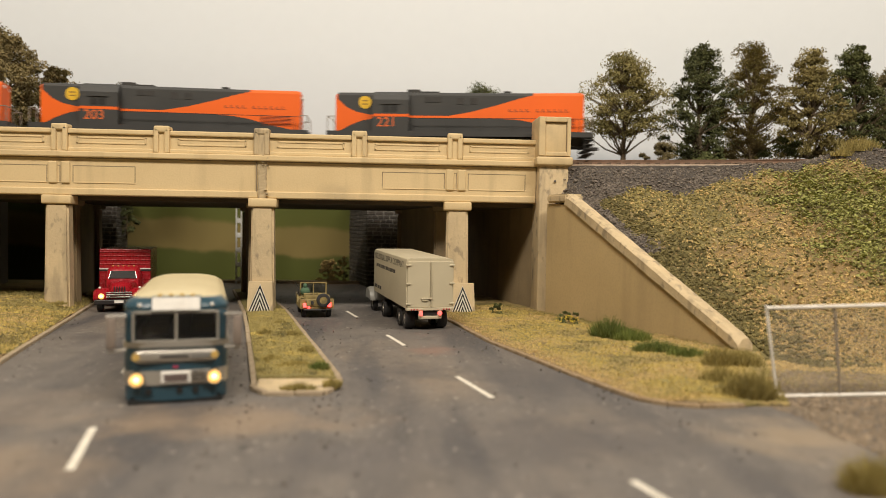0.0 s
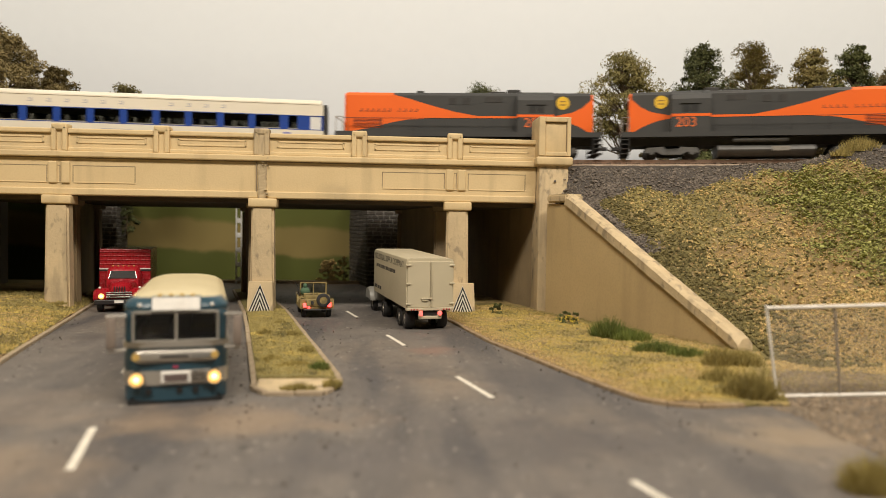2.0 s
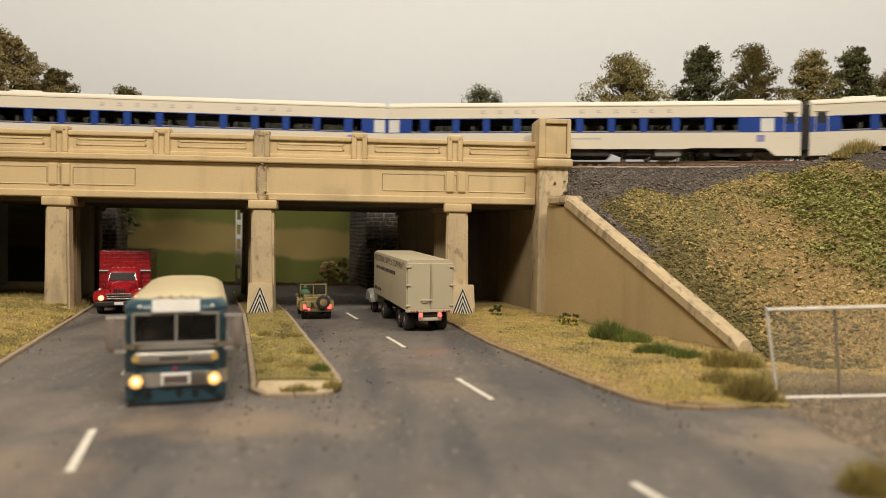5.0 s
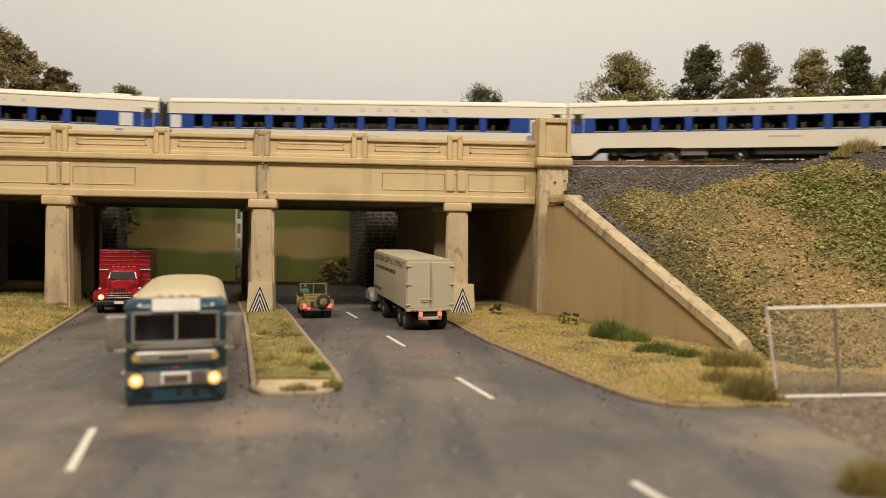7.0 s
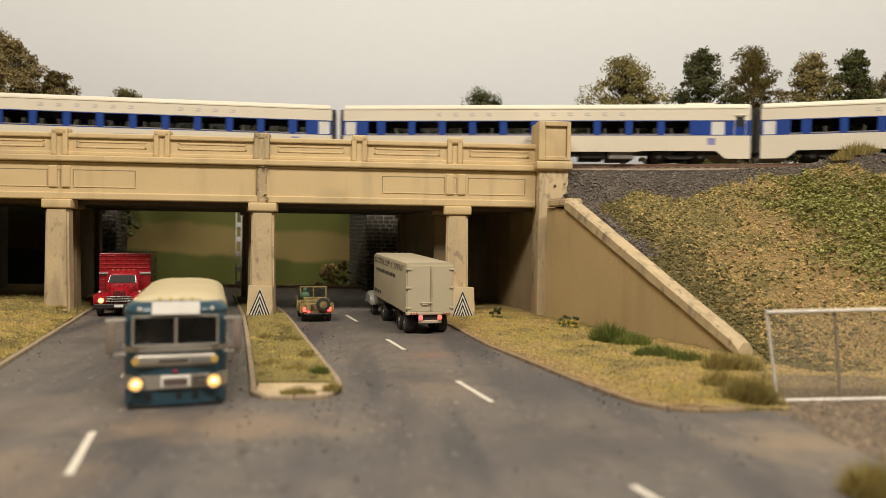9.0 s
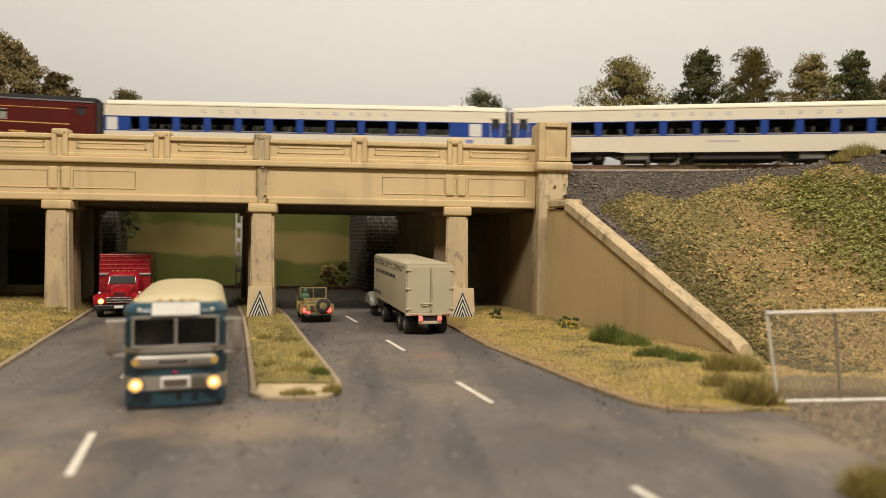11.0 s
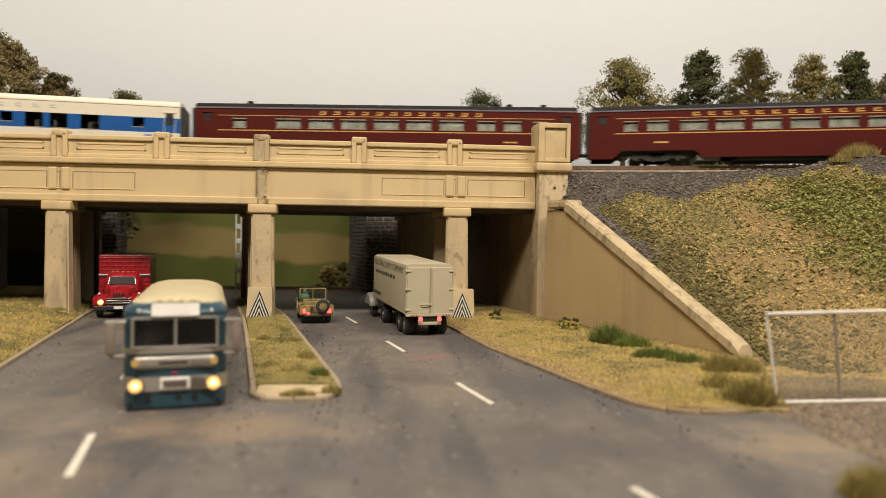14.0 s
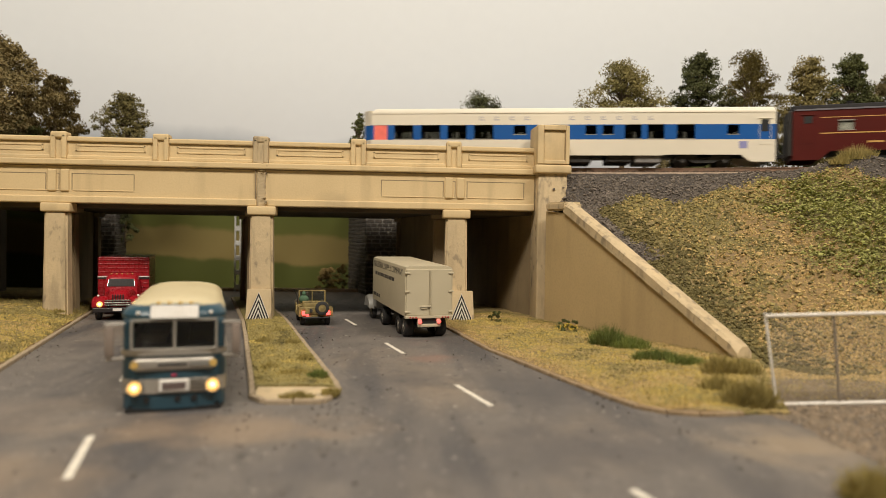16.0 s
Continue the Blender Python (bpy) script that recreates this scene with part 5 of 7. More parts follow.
def trailer_truck(m):
    t = thing("trailer_truck", "beige box trailer with grey cab, red tail lights lit", "truck", m)
    W, L = 2.56, 8.2
    h = W / 2
    # box nose sits slightly higher than its tail
    up = 0.035
    bm = B()
    prof = [(-h, 1.15), (-h, 3.55), (-h + 0.06, 3.68), (-h + 0.2, 3.74), (h - 0.2, 3.74), (h - 0.06, 3.68), (h, 3.55), (h, 1.15)]
    loft(bm, [[(x, y, z + up * y) for x, z in prof] for y in (0.06, L - 0.3)] + [[(x * 0.9, L, z * 0.99 + up * L) for x, z in prof]])
    bx = part("trailer_box", bm, BEIGE, t, "beige boxy trailer body", smooth=True)
    for a, b in ((-h + 0.06, -0.02), (0.02, h - 0.06)):
        part("rear_door", box(B(), a, b, 0.0, 0.07, 1.2, 3.58, 0.02), BEIGE, bx)
    for s in (-1, 1):
        for z in (1.35, 2.4, 3.35):
            part("hinge", box(B(), s * (h - 0.1) - 0.14, s * (h - 0.1) + 0.14, -0.05, 0.06, z, z + 0.08, 0.015), BEIGE, bx)
    bm = B()
    cyl(bm, (0.08, -0.03, 1.25), (0.08, -0.03, 3.5), 0.025, n=8)
    box(bm, -0.5, 0.12, -0.07, 0.0, 1.62, 1.7, 0.02)
    box(bm, -0.45, -0.1, -0.06, 0.0, 1.54, 1.6, 0.015)
    part("lock_bar", bm, BEIGE, bx)
    part("rear_sill", box(B(), -h, h, -0.08, 0.2, 1.05, 1.19, 0.02), BEIGE, bx)
    side = place(-h - 0.006, L - 0.45, 3.2 + up * (L - 0.4), 0, 0, 0) @ pose(0, 0, 0, 90, 0, -90) @ pose(0, 0, 0, 0, 0, -2.0)
    lettering("INDUSTRIAL SUPPLY COMPANY", 0.5, bx, side, INK)
    # the second line and the small line by the nose cannot be read: bars
    bm = B()
    y = L - 1.0
    for w in (0.5, 0.35, 0.3, 0.45, 0.2, 0.55, 0.3, 0.6, 0.45):
        z = 2.72 + up * y
        box(bm, -h - 0.008, -h + 0.01, y - w, y, z, z + 0.2)
        y -= w + 0.13
    for y0, w in ((L - 0.5, 0.7), (L - 1.35, 0.5), (L - 1.95, 0.35)):
        box(bm, -h - 0.008, -h + 0.01, y0 - w, y0, 1.42 + up * y0, 1.62 + up * y0)
    part("lettering_bars", bm, INK, bx)
    # tail frame and lamps
    fr = part("tail_frame", box(B(), -0.62, 0.62, -0.06, 0.1, 0.6, 0.76, 0.03), BEIGE, t)
    bm = B()
    box(bm, -0.62, -0.4, -0.06, 0.1, 0.6, 1.05, 0.03)
    box(bm, 0.4, 0.62, -0.06, 0.1, 0.6, 1.05, 0.03)
    part("tail_upright", bm, BEIGE, fr)
    part("plate_recess", box(B(), -0.4, 0.4, 0.02, 0.08, 0.76, 1.05), BLACK, fr)
    for s in (-1, 1):
        part("tail_lamp", cyl(B(), (s * 0.51, -0.14, 0.9), (s * 0.51, -0.04, 0.9), 0.1), LAMP_RED, fr, "glowing red tail lamp", smooth=True)
        for x in (0.72, 0.88, 1.02):
            part("marker_lamp", ball(B(), (s * x, -0.08, 1.1), 0.045), mat("red_lens", (0.4, 0.02, 0.02), None, 0.3), t, smooth=True)
        for y in (1.0, 2.15):
            wheel(t, s * 0.88, y, 0.52, 0.5)
        wheel(t, s * 0.86, 6.1, 0.52, 0.5)
        wheel(t, s * 0.92, 9.4, 0.5, 0.3)
    part("chassis", box(B(), -0.5, 0.5, 0.3, 10.0, 0.7, 1.1), BLACK, t)
    part("axles", box(B(), -0.8, 0.8, 0.9, 2.2, 0.45, 0.6), BLACK, t)
    bm = box(B(), -1.05, 1.05, 8.35, 9.2, 0.75, 2.5, 0.18, 3)
    part("cab", bm, GREY, t, smooth=True)
    bm = box(B(), -0.75, 0.75, 9.1, 10.5, 0.75, 1.7, 0.2, 3)
    part("hood", bm, GREY, t, smooth=True)
    for s in (-1, 1):
        bm = B()
        rings = []
        for y, z0, z1, w in ((8.75, 0.7, 0.9, 0.3), (9.0, 0.75, 1.35, 0.32), (9.5, 0.85, 1.55, 0.33), (10.1, 0.8, 1.45, 0.32), (10.5, 0.75, 1.0, 0.28)):
            c = s * 1.0
            rings.append([(c - w, y, z0), (c - w, y, z1 - 0.12), (c - w * 0.6, y, z1), (c + w * 0.6, y, z1), (c + w, y, z1 - 0.12), (c + w, y, z0)])
        part("fender", loft(bm, rings), GREY, t, smooth=True)
    return t


def jeep(m):
    t = thing("jeep", "sand-olive open military jeep with rear spare wheel, tail lights lit", "car", m)
    k = 1.2
    W = 0.86 * k
    bm = B()
    box(bm, -W, W, 0.1, 0.22, 0.72, 1.22, 0.04)
    for s in (-1, 1):
        prism(bm, [(0.1, 0.6), (0.1, 1.22), (1.3, 1.18), (1.7, 0.85), (2.3, 0.85), (2.5, 1.25), (3.2, 1.25), (3.2, 0.6)], s * W - 0.05, s * W + 0.05, "x")
    box(bm, -W, W, 0.1, 3.2, 0.6, 0.72)
    body = part("body_tub", bm, JEEP, t)
    part("hood", box(B(), -0.62, 0.62, 2.9, 4.2, 0.75, 1.3, 0.1, 3), JEEP, t, smooth=True)
    for s in (-1, 1):
        part("fender", box(B(), s * 0.8 - 0.24, s * 0.8 + 0.24, 3.0, 4.1, 0.95, 1.08, 0.05), JEEP, t)
        wheel(t, s * 0.8, 0.75, 0.44, 0.3, JEEP)
        wheel(t, s * 0.8, 3.5, 0.44, 0.3, JEEP)
        part("tail_lamp", box(B(), s * 0.78 - 0.12, s * 0.78 + 0.12, 0.0, 0.1, 0.7, 0.98, 0.03), LAMP_RED, t, "glowing red tail lamp")
    part("tail_lamp", box(B(), -0.62, -0.46, 0.02, 0.1, 0.62, 0.8, 0.03), LAMP_RED, t, "glowing red tail lamp")
    bm = B()
    for s in (-1, 1):
        box(bm, s * 0.86 - 0.05, s * 0.86 + 0.05, 2.55, 2.63, 1.2, 2.12, 0.02)
    box(bm, -0.91, 0.91, 2.55, 2.63, 2.05, 2.14, 0.02)
    box(bm, -0.91, 0.91, 2.55, 2.63, 1.28, 1.36, 0.02)
    box(bm, -0.03, 0.03, 2.56, 2.62, 1.3, 2.1)
    wf = part("windscreen_frame", bm, JEEP, t)
    pane(box(B(), -0.82, 0.82, 2.585, 2.6, 1.36, 2.05), "windscreen_pane", wf)
    for x in (-0.45, 0.45):
        bm = box(B(), x - 0.3, x + 0.3, 1.45, 1.57, 0.95, 1.5, 0.05)
        part("seat", box(bm, x - 0.3, x + 0.3, 1.55, 2.1, 0.9, 1.05, 0.04), JEEP, t)
    part("rear_bench", box(B(), -0.75, 0.75, 0.45, 0.6, 0.95, 1.42, 0.05), JEEP, t)
    sp = wheel(t, 0, 0, 0.44, 0.22, JEEP, "spare_wheel")
    sp.matrix_local = place(0.36, -0.1, 1.16, 0, 0, 90)
    part("jerry_can", box(B(), -0.72, -0.42, -0.12, 0.08, 0.78, 1.2, 0.04), JEEP, t)
    part("bumperette", box(B(), -0.85, 0.85, -0.06, 0.08, 0.5, 0.6, 0.03), STEEL_DARK, t)
    part("reel", cyl(B(), (-0.35, -0.02, 1.0), (-0.35, 0.12, 1.0), 0.12), STEEL_DARK, t)
    bm = B()
    cyl(bm, (-0.95, 2.5, 1.2), (-1.02, 2.4, 1.8), 0.03, n=6)
    cyl(bm, (-1.02, 2.4, 1.8), (-1.25, 2.3, 2.2), 0.025, n=6)
    part("aerial", bm, STEEL_DARK, t)
    part("side_mirror", cyl(B(), (-1.1, 2.5, 1.42), (-1.1, 2.56, 1.42), 0.11), CHROME, t, smooth=True)
    return t


def shrink(t, k):
    for o in t.children_recursive:
        if o.data and o.data.users == 1:
            o.data.transform(Matrix.Scale(k, 4))
        o.location *= k
    return t


road_things = [bus(place(-6.17, 20.85, 0, 0, 0, ROAD_YAW)), red_truck(place(-16.05, 43.0, 0.0, 0, 0, ROAD_YAW)),
               trailer_truck(place(2.2, 35.9, 0, 0, 0, ROAD_YAW - 0.8)), shrink(jeep(place(-4.06, 40.7, 0, 0, 0, ROAD_YAW - 2)), 0.9)]
# the driver of the jeep: a small painted figurine, one plain shape
bm = B()
ball(bm, (0, 0, 0.34), 0.13, 1, 1, 1.15)
ball(bm, (0, 0, 0.0), 0.26, 1.15, 0.8, 1.0)
ob = part("figurine", bm, GREENCLOTH, None, smooth=True)
ob.matrix_basis = place(-4.98, 42.45, 1.4)
tagged(ob, "small plain green figurine seated in the jeep", "figurine")

# ---- striped warning boards at the column feet ----
SIGN_WHITE = mat("sign_white", (0.74, 0.7, 0.62), (0.62, 0.57, 0.48), 0.6, grain=8, stain=2)
for x, y, yaw in ((COLUMNS[1] + 0.02, 42.5, 0), (COLUMNS[2] + 0.35, 42.45, 0)):
    t = thing("warning_board", "white board with black chevron stripes at the column", "sign", place(x, y, 0.1, 0, 0, yaw), "chevron boards")
    bm = B()
    loft(bm, [[(-0.78, 0.0, 0), (0.78, 0.0, 0), (0.78, 0.55, 0), (-0.78, 0.55, 0)], [(-0.7, 0.2, 1.85), (0.7, 0.2, 1.85), (0.7, 0.6, 1.85), (-0.7, 0.6, 1.85)]])
    part("base_block", bm, CONCRETE_WORN, t)
    tri = lambda w, z0, z1, y0: loft(B(), [[(-w, y0, z0), (w, y0, z0), (0, y0 + 0.16, z1)], [(-w, y0 + 0.06, z0), (w, y0 + 0.06, z0), (0, y0 + 0.2, z1)]])
    part("board", tri(0.7, 0.02, 1.72, -0.09), SIGN_WHITE, t)
    for k in range(4):
        w = 0.66 - 0.17 * k
        z1 = 1.66 - 0.40 * k
        bm = B()
        for s in (-1, 1):
            a, b = (s * w, 0.04), (s * (w - 0.085), 0.04)
            ya = lambda z: -0.11 + 0.16 * z / 1.72
            f = [(a[0], ya(a[1]), a[1]), (b[0], ya(b[1]), b[1]), (0, ya(z1 - 0.2), z1 - 0.2), (0, ya(z1), z1)]
            loft(bm, [f, [(p[0], p[1] + 0.03, p[2]) for p in f]])
        part("stripe", bm, BLACK, t)

# ---- chain-link fence ----
WIRE = mat("galvanised_wire", (0.8, 0.76, 0.7), (0.66, 0.61, 0.54), 0.5, 0.0, grain=8, stain=2)
MESH_WIRE = mat("dull_fine_wire", (0.25, 0.21, 0.16), (0.34, 0.3, 0.24), 0.6, 0.2)
POST = mat("weathered_post", (0.27, 0.22, 0.17), (0.36, 0.31, 0.25), 0.6, 0.3, grain=8, stain=2)
fence = thing("chain_link_fence", "galvanised chain-link fence with pipe rails on dirt", "fence")
FY = 21.3
posts = [12.3, 14.55, 16.95, 19.3, 21.7]
for i, x in enumerate(posts):
    bm = cyl(B(), (x + (0.25 if i == 0 else 0.12), FY, -0.2), (x - (0.2 if i == 0 else 0.15), FY + 0.05, 2.95), 0.048, n=8)
    part("post", bm, WIRE if i == 0 else POST, fence)
for a, b in zip(posts, posts[1:]):
    part("top_rail", cyl(B(), (a - 0.2, FY, 2.86 + (a - 12) * 0.03), (b - 0.2, FY, 2.86 + (b - 12) * 0.03), 0.065, n=8), WIRE, fence)
    part("bottom_rail", cyl(B(), (a + 0.2, FY, 0.02 + (a - 12) * 0.015), (b + 0.2, FY, 0.02 + (b - 12) * 0.015), 0.07, n=8), WIRE, fence)
    bm = B()
    n = 17
    for k in range(-n, n + 1):
        for s in (-1, 1):
            pts = []
            x0 = a + (b - a) * k / n
            x1 = x0 + (b - a)
            z0, z1 = (0.05, 2.85) if s > 0 else (2.85, 0.05)
            lo, hi = max(x0, a), min(x1, b)
            if hi - lo < 0.02:
                continue
            f0, f1 = (lo - x0) / (x1 - x0), (hi - x0) / (x1 - x0)
            cyl(bm, (lo, FY + 0.01 * s, z0 + (z1 - z0) * f0), (hi, FY + 0.01 * s, z0 + (z1 - z0) * f1), 0.009, n=3)
    part("mesh_panel", bm, MESH_WIRE, fence, "diamond wire mesh")

# ---- trees ----
BARK = mat("tree_bark", (0.16, 0.115, 0.065), (0.1, 0.075, 0.045), 0.9, grain=8, stain=2, bump=0.04)


def leaf_paint(name, a, b):
    return mat(name, a, b, 0.8, vary=0.45, grain=3, stain=0.5)


LEAF_DARK = leaf_paint("dark_green_leaf", (0.06, 0.07, 0.018), (0.1, 0.105, 0.028))
LEAF_OLIVE = leaf_paint("olive_leaf", (0.14, 0.122, 0.036), (0.21, 0.17, 0.055))
LEAF_TAN = leaf_paint("dry_tan_leaf", (0.46, 0.32, 0.12), (0.33, 0.235, 0.09))
LEAF_KHAKI = leaf_paint("khaki_leaf", (0.2, 0.165, 0.05), (0.28, 0.215, 0.07))
LEAF_BROWN = leaf_paint("brown_green_leaf", (0.13, 0.1, 0.036), (0.2, 0.15, 0.058))


def tree(x, y, z, h, w, leaf, label, seed, n=3600, low=0.18, lumps=None, size=0.135, name="tree"):
    r = random.Random(seed)
    t = thing(name, label, "bush" if name == "bush" else "tree", place(x, y, z, 0, 0, r.uniform(0, 360)), "trees behind the track" if name == "tree" else "")
    bm = B()
    top = h * 0.9
    pts = [Vector((0, 0, -0.3))]
    for i in range(1, 7):
        pts.append(Vector((r.uniform(-.12, .12) * i * 0.25, r.uniform(-.12, .12) * i * 0.25, top * i / 6)))
    for i in range(6):
        cyl(bm, pts[i], pts[i + 1], 0.045 * h * (0.55 - 0.08 * i), 0.045 * h * (0.55 - 0.08 * (i + 1)), n=7)
    ends = []
    nb = lumps or 95
    for k in range(nb):
        f = low + (1 - low) * (k + r.random()) / nb
        base = pts[min(5, int(f * 0.9 * 6))].lerp(pts[min(6, int(f * 0.9 * 6) + 1)], 0.5)
        a = k * 2.4 + r.uniform(-0.5, 0.5)
        # crown outline: widest at two fifths of its height
        g = (f - low) / (1 - low)
        reach = w / 2 * (0.55 + 0.75 * math.sin(math.pi * min(1, g * 0.85 + 0.18))) * r.uniform(0.3, 1.05) * (1 - 0.45 * max(0.0, g - 0.55) / 0.45)
        end = Vector((math.cos(a) * reach * 0.82, math.sin(a) * reach * 0.82, h * (0.12 + 0.86 * f) + r.uniform(-.3, .3)))
        mid = base.lerp(end, 0.5) + Vector((0, 0, r.uniform(-0.35, 0.1)))
        cyl(bm, base, mid, 0.012 * h * 0.7, 0.008 * h * 0.7, n=5)
        cyl(bm, mid, end, 0.008 * h * 0.7, 0.003 * h * 0.7, n=4)
        ends.append((end, r.uniform(0.45, 1.1) * w * 0.115))
        if r.random() < 0.6:
            ends.append((mid.lerp(end, 0.5) + Vector((r.uniform(-.3, .3), r.uniform(-.3, .3), r.uniform(0, .3))), r.uniform(0.4, 0.8) * w * 0.11))
    part("trunk", bm, BARK, t, smooth=True)
    vs, fs = [], []
    for _ in range(int(n * 6.5)):
        e, q = ends[r.randrange(len(ends))]
        d = Vector((r.gauss(0, 1.15), r.gauss(0, 1.15), r.gauss(0, 0.55)))
        d *= q * 0.55 * (1.0 if d.length < 2.1 else 2.1 / d.length)
        p = e + d
        s = size * r.uniform(0.4, 0.95)
        u = Vector((r.gauss(0, 1), r.gauss(0, 1), r.gauss(0, 1))).normalized()
        v = u.orthogonal().normalized()
        k = len(vs)
        for c in (p + u * s, p + v * s * 0.7, p - u * s * 0.8, p - v * s * 0.6):
            vs.append(tuple(c * S))
        fs.append((k, k + 1, k + 2, k + 3))
    me = bpy.data.meshes.new("crown")
    me.from_pydata(vs, [], fs)
    me.materials.append(leaf)
    cr = new("crown", me)
    cr.parent = t
    return t


TY = 57.0
for px, top, w, leaf, seed, n, low, lb in (
        (0.342, 20.2, 7.4, LEAF_OLIVE, 3, 2800, 0.3, "olive deciduous model tree with open airy crown"),
        (0.466, 21.3, 6.2, LEAF_DARK, 4, 4300, 0.05, "dense dark green model tree beside the track"),
        (0.558, 22.0, 6.6, LEAF_KHAKI, 5, 3600, 0.1, "tall olive model tree beside the track"),
        (0.628, 21.0, 6.0, LEAF_KHAKI, 6, 3000, 0.15, "brownish green model tree beside the track"),
        (0.711, 22.0, 6.0, LEAF_DARK, 7, 3600, 0.1, "dense dark green model tree beside the track"),
        (0.79, 20.6, 7.0, LEAF_BROWN, 8, 3600, 0.1, "brownish green model tree beside the track"),
        (-0.53, 20.3, 8.6, LEAF_BROWN, 9, 6500, 0.0, "large olive model tree behind the bridge"),
        (-0.468, 17.7, 5.2, LEAF_BROWN, 10, 4200, 0.0, "lower brownish green model tree behind the bridge"),
        (-0.60, 18.5, 8.0, LEAF_BROWN, 11, 3600, 0.1, "brownish green model tree behind the bridge")):
    tree(px * TY, TY + (seed % 3) * 1.2, 9.2, top - 9.2, w, leaf, lb, seed, n, low)
for px, top, w, leaf, seed, n in ((0.131, 18.6, 6.6, LEAF_DARK, 21, 2600), (-0.365, 17.7, 5.0, LEAF_OLIVE, 22, 1900), (-0.042, 16.3, 2.0, LEAF_DARK, 23, 600), (-0.462, 14.8, 3.4, LEAF_OLIVE, 24, 800), (0.158, 16.6, 3.0, LEAF_DARK, 25, 700)):
    tree(px * 64, 64, 8.8, top - 8.8, w, leaf, "small %s model tree behind the bridge" % ("dark green" if leaf is LEAF_DARK else "olive"), seed, n, 0.25)
# undergrowth between the trees
for px, top, w, seed in ((0.40, 12.6, 4.4, 31), (0.475, 12.0, 5, 32), (0.53, 13.4, 5, 33), (0.585, 13.2, 5, 34), (0.65, 12.4, 5, 35), (0.71, 13.2, 5, 36), (0.78, 13.5, 5, 37), (-0.5, 13.6, 6, 38), (-0.57, 13.4, 6, 39)):
    tree(px * 56, 55.6, 9.2, top - 9.2, w, LEAF_BROWN if seed % 2 else LEAF_DARK, "tangled undergrowth bush at the foot of the trees", seed, 1100, 0.0, 16, name="bush")
# bushes by the road behind the bridge
tree(-5.7, 67.4, -0.3, 2.5, 2.4, LEAF_TAN, "dry brown bush beside the road", 41, 1500, 0.0, 26, 0.075, "bush")
tree(-4.3, 67.4, -0.3, 3.0, 1.6, LEAF_TAN, "dry brown bush beside the road", 42, 800, 0.0, 18, 0.075, "bush")
tree(-24.2, 66.5, 4.2, 3.2, 2.6, LEAF_DARK, "dark climbing bush on the stone abutment", 43, 500, 0.0, 14, 0.14, "bush")
# small flowering plant and bushes at the wing wall foot
tree(6.6, 41.2, 0.15, 0.75, 0.9, LEAF_DARK, "small dark bush on the verge", 44, 260, 0.0, 10, 0.09, "bush")
fl = tree(9.75, 37.0, 0.2, 0.5, 1.2, LEAF_DARK, "small bush with yellow flowers at the wall", 45, 200, 0.0, 10, 0.08, "bush")
lists = ([], [])
for _ in range(45):
    clump_mesh(lists, (rnd.gauss(0, 0.3), rnd.gauss(0, 0.3), rnd.uniform(0.15, 0.5)), 0.055, 0.8)
me = bpy.data.meshes.new("flowers")
me.from_pydata(lists[0], [], lists[1])
me.materials.append(mat("yellow_flower", (0.75, 0.55, 0.05), (0.6, 0.45, 0.05), 0.7))
ob = new("flowers", me)
ob.parent = fl
# ---- the train ----
COACH_WHITE = mat("coach_cream_white", (0.74, 0.68, 0.56), (0.7, 0.64, 0.52), 0.4, grain=5, stain=0.4)
COACH_ROOF = mat("coach_roof_cream", (0.78, 0.72, 0.6), (0.72, 0.66, 0.54), 0.45, grain=5, stain=0.3)
COACH_BLUE = mat("coach_blue", (0.02, 0.06, 0.30), (0.018, 0.055, 0.26), 0.35, grain=5, stain=0.5)
OBS_BLUE = mat("observation_blue", (0.012, 0.095, 0.34), (0.012, 0.085, 0.3), 0.35, grain=5, stain=0.5)
MAROON = mat("coach_maroon", (0.085, 0.009, 0.006), (0.072, 0.009, 0.006), 0.5, grain=5, stain=0.5, spec=0.2)
ROOF_BLACK = mat("coach_roof_black", (0.014, 0.013, 0.014), (0.02, 0.018, 0.018), 0.7, grain=5, stain=0.5, spec=0.2)
GOLD = mat("gold_stripe", (0.62, 0.36, 0.1), (0.55, 0.32, 0.09), 0.45)
LOCO_GREY = mat("loco_dark_grey", (0.034, 0.034, 0.033), (0.045, 0.044, 0.042), 0.55, grain=5, stain=0.4)
LOCO_ORANGE = mat("loco_orange", (0.80, 0.125, 0.004), (0.75, 0.115, 0.004), 0.55, grain=5, stain=0.4)
TRUCK_BLACK = mat("bogie_black", (0.02, 0.019, 0.018), (0.04, 0.036, 0.032), 0.65, grain=8, stain=2)
TRUCK_GREY = mat("bogie_grey", (0.12, 0.116, 0.11), (0.07, 0.067, 0.062), 0.55, grain=8, stain=2)
BOX_GREY = mat("underfloor_box_grey", (0.22, 0.21, 0.2), (0.16, 0.15, 0.14), 0.6)
SEAT = mat("grey_coach_seat", (0.34, 0.33, 0.31), (0.22, 0.215, 0.2), 0.8)
INSIDE = mat("dark_coach_inside", (0.035, 0.032, 0.03), (0.05, 0.045, 0.04), 0.9)
BADGE_BLUE = mat("blue_grey_badge", (0.22, 0.22, 0.45), (0.3, 0.3, 0.5), 0.6)
LETTER_GREY = mat("faint_grey_lettering", (0.42, 0.4, 0.42), (0.5, 0.47, 0.46), 0.6)
LOUVRE = mat("dark_orange_louvre", (0.3, 0.06, 0.02))
YELLOW = mat("yellow_badge", (0.72, 0.45, 0.03), (0.65, 0.4, 0.03), 0.5)
NAME_BROWN = mat("brown_lettering", (0.35, 0.07, 0.02))
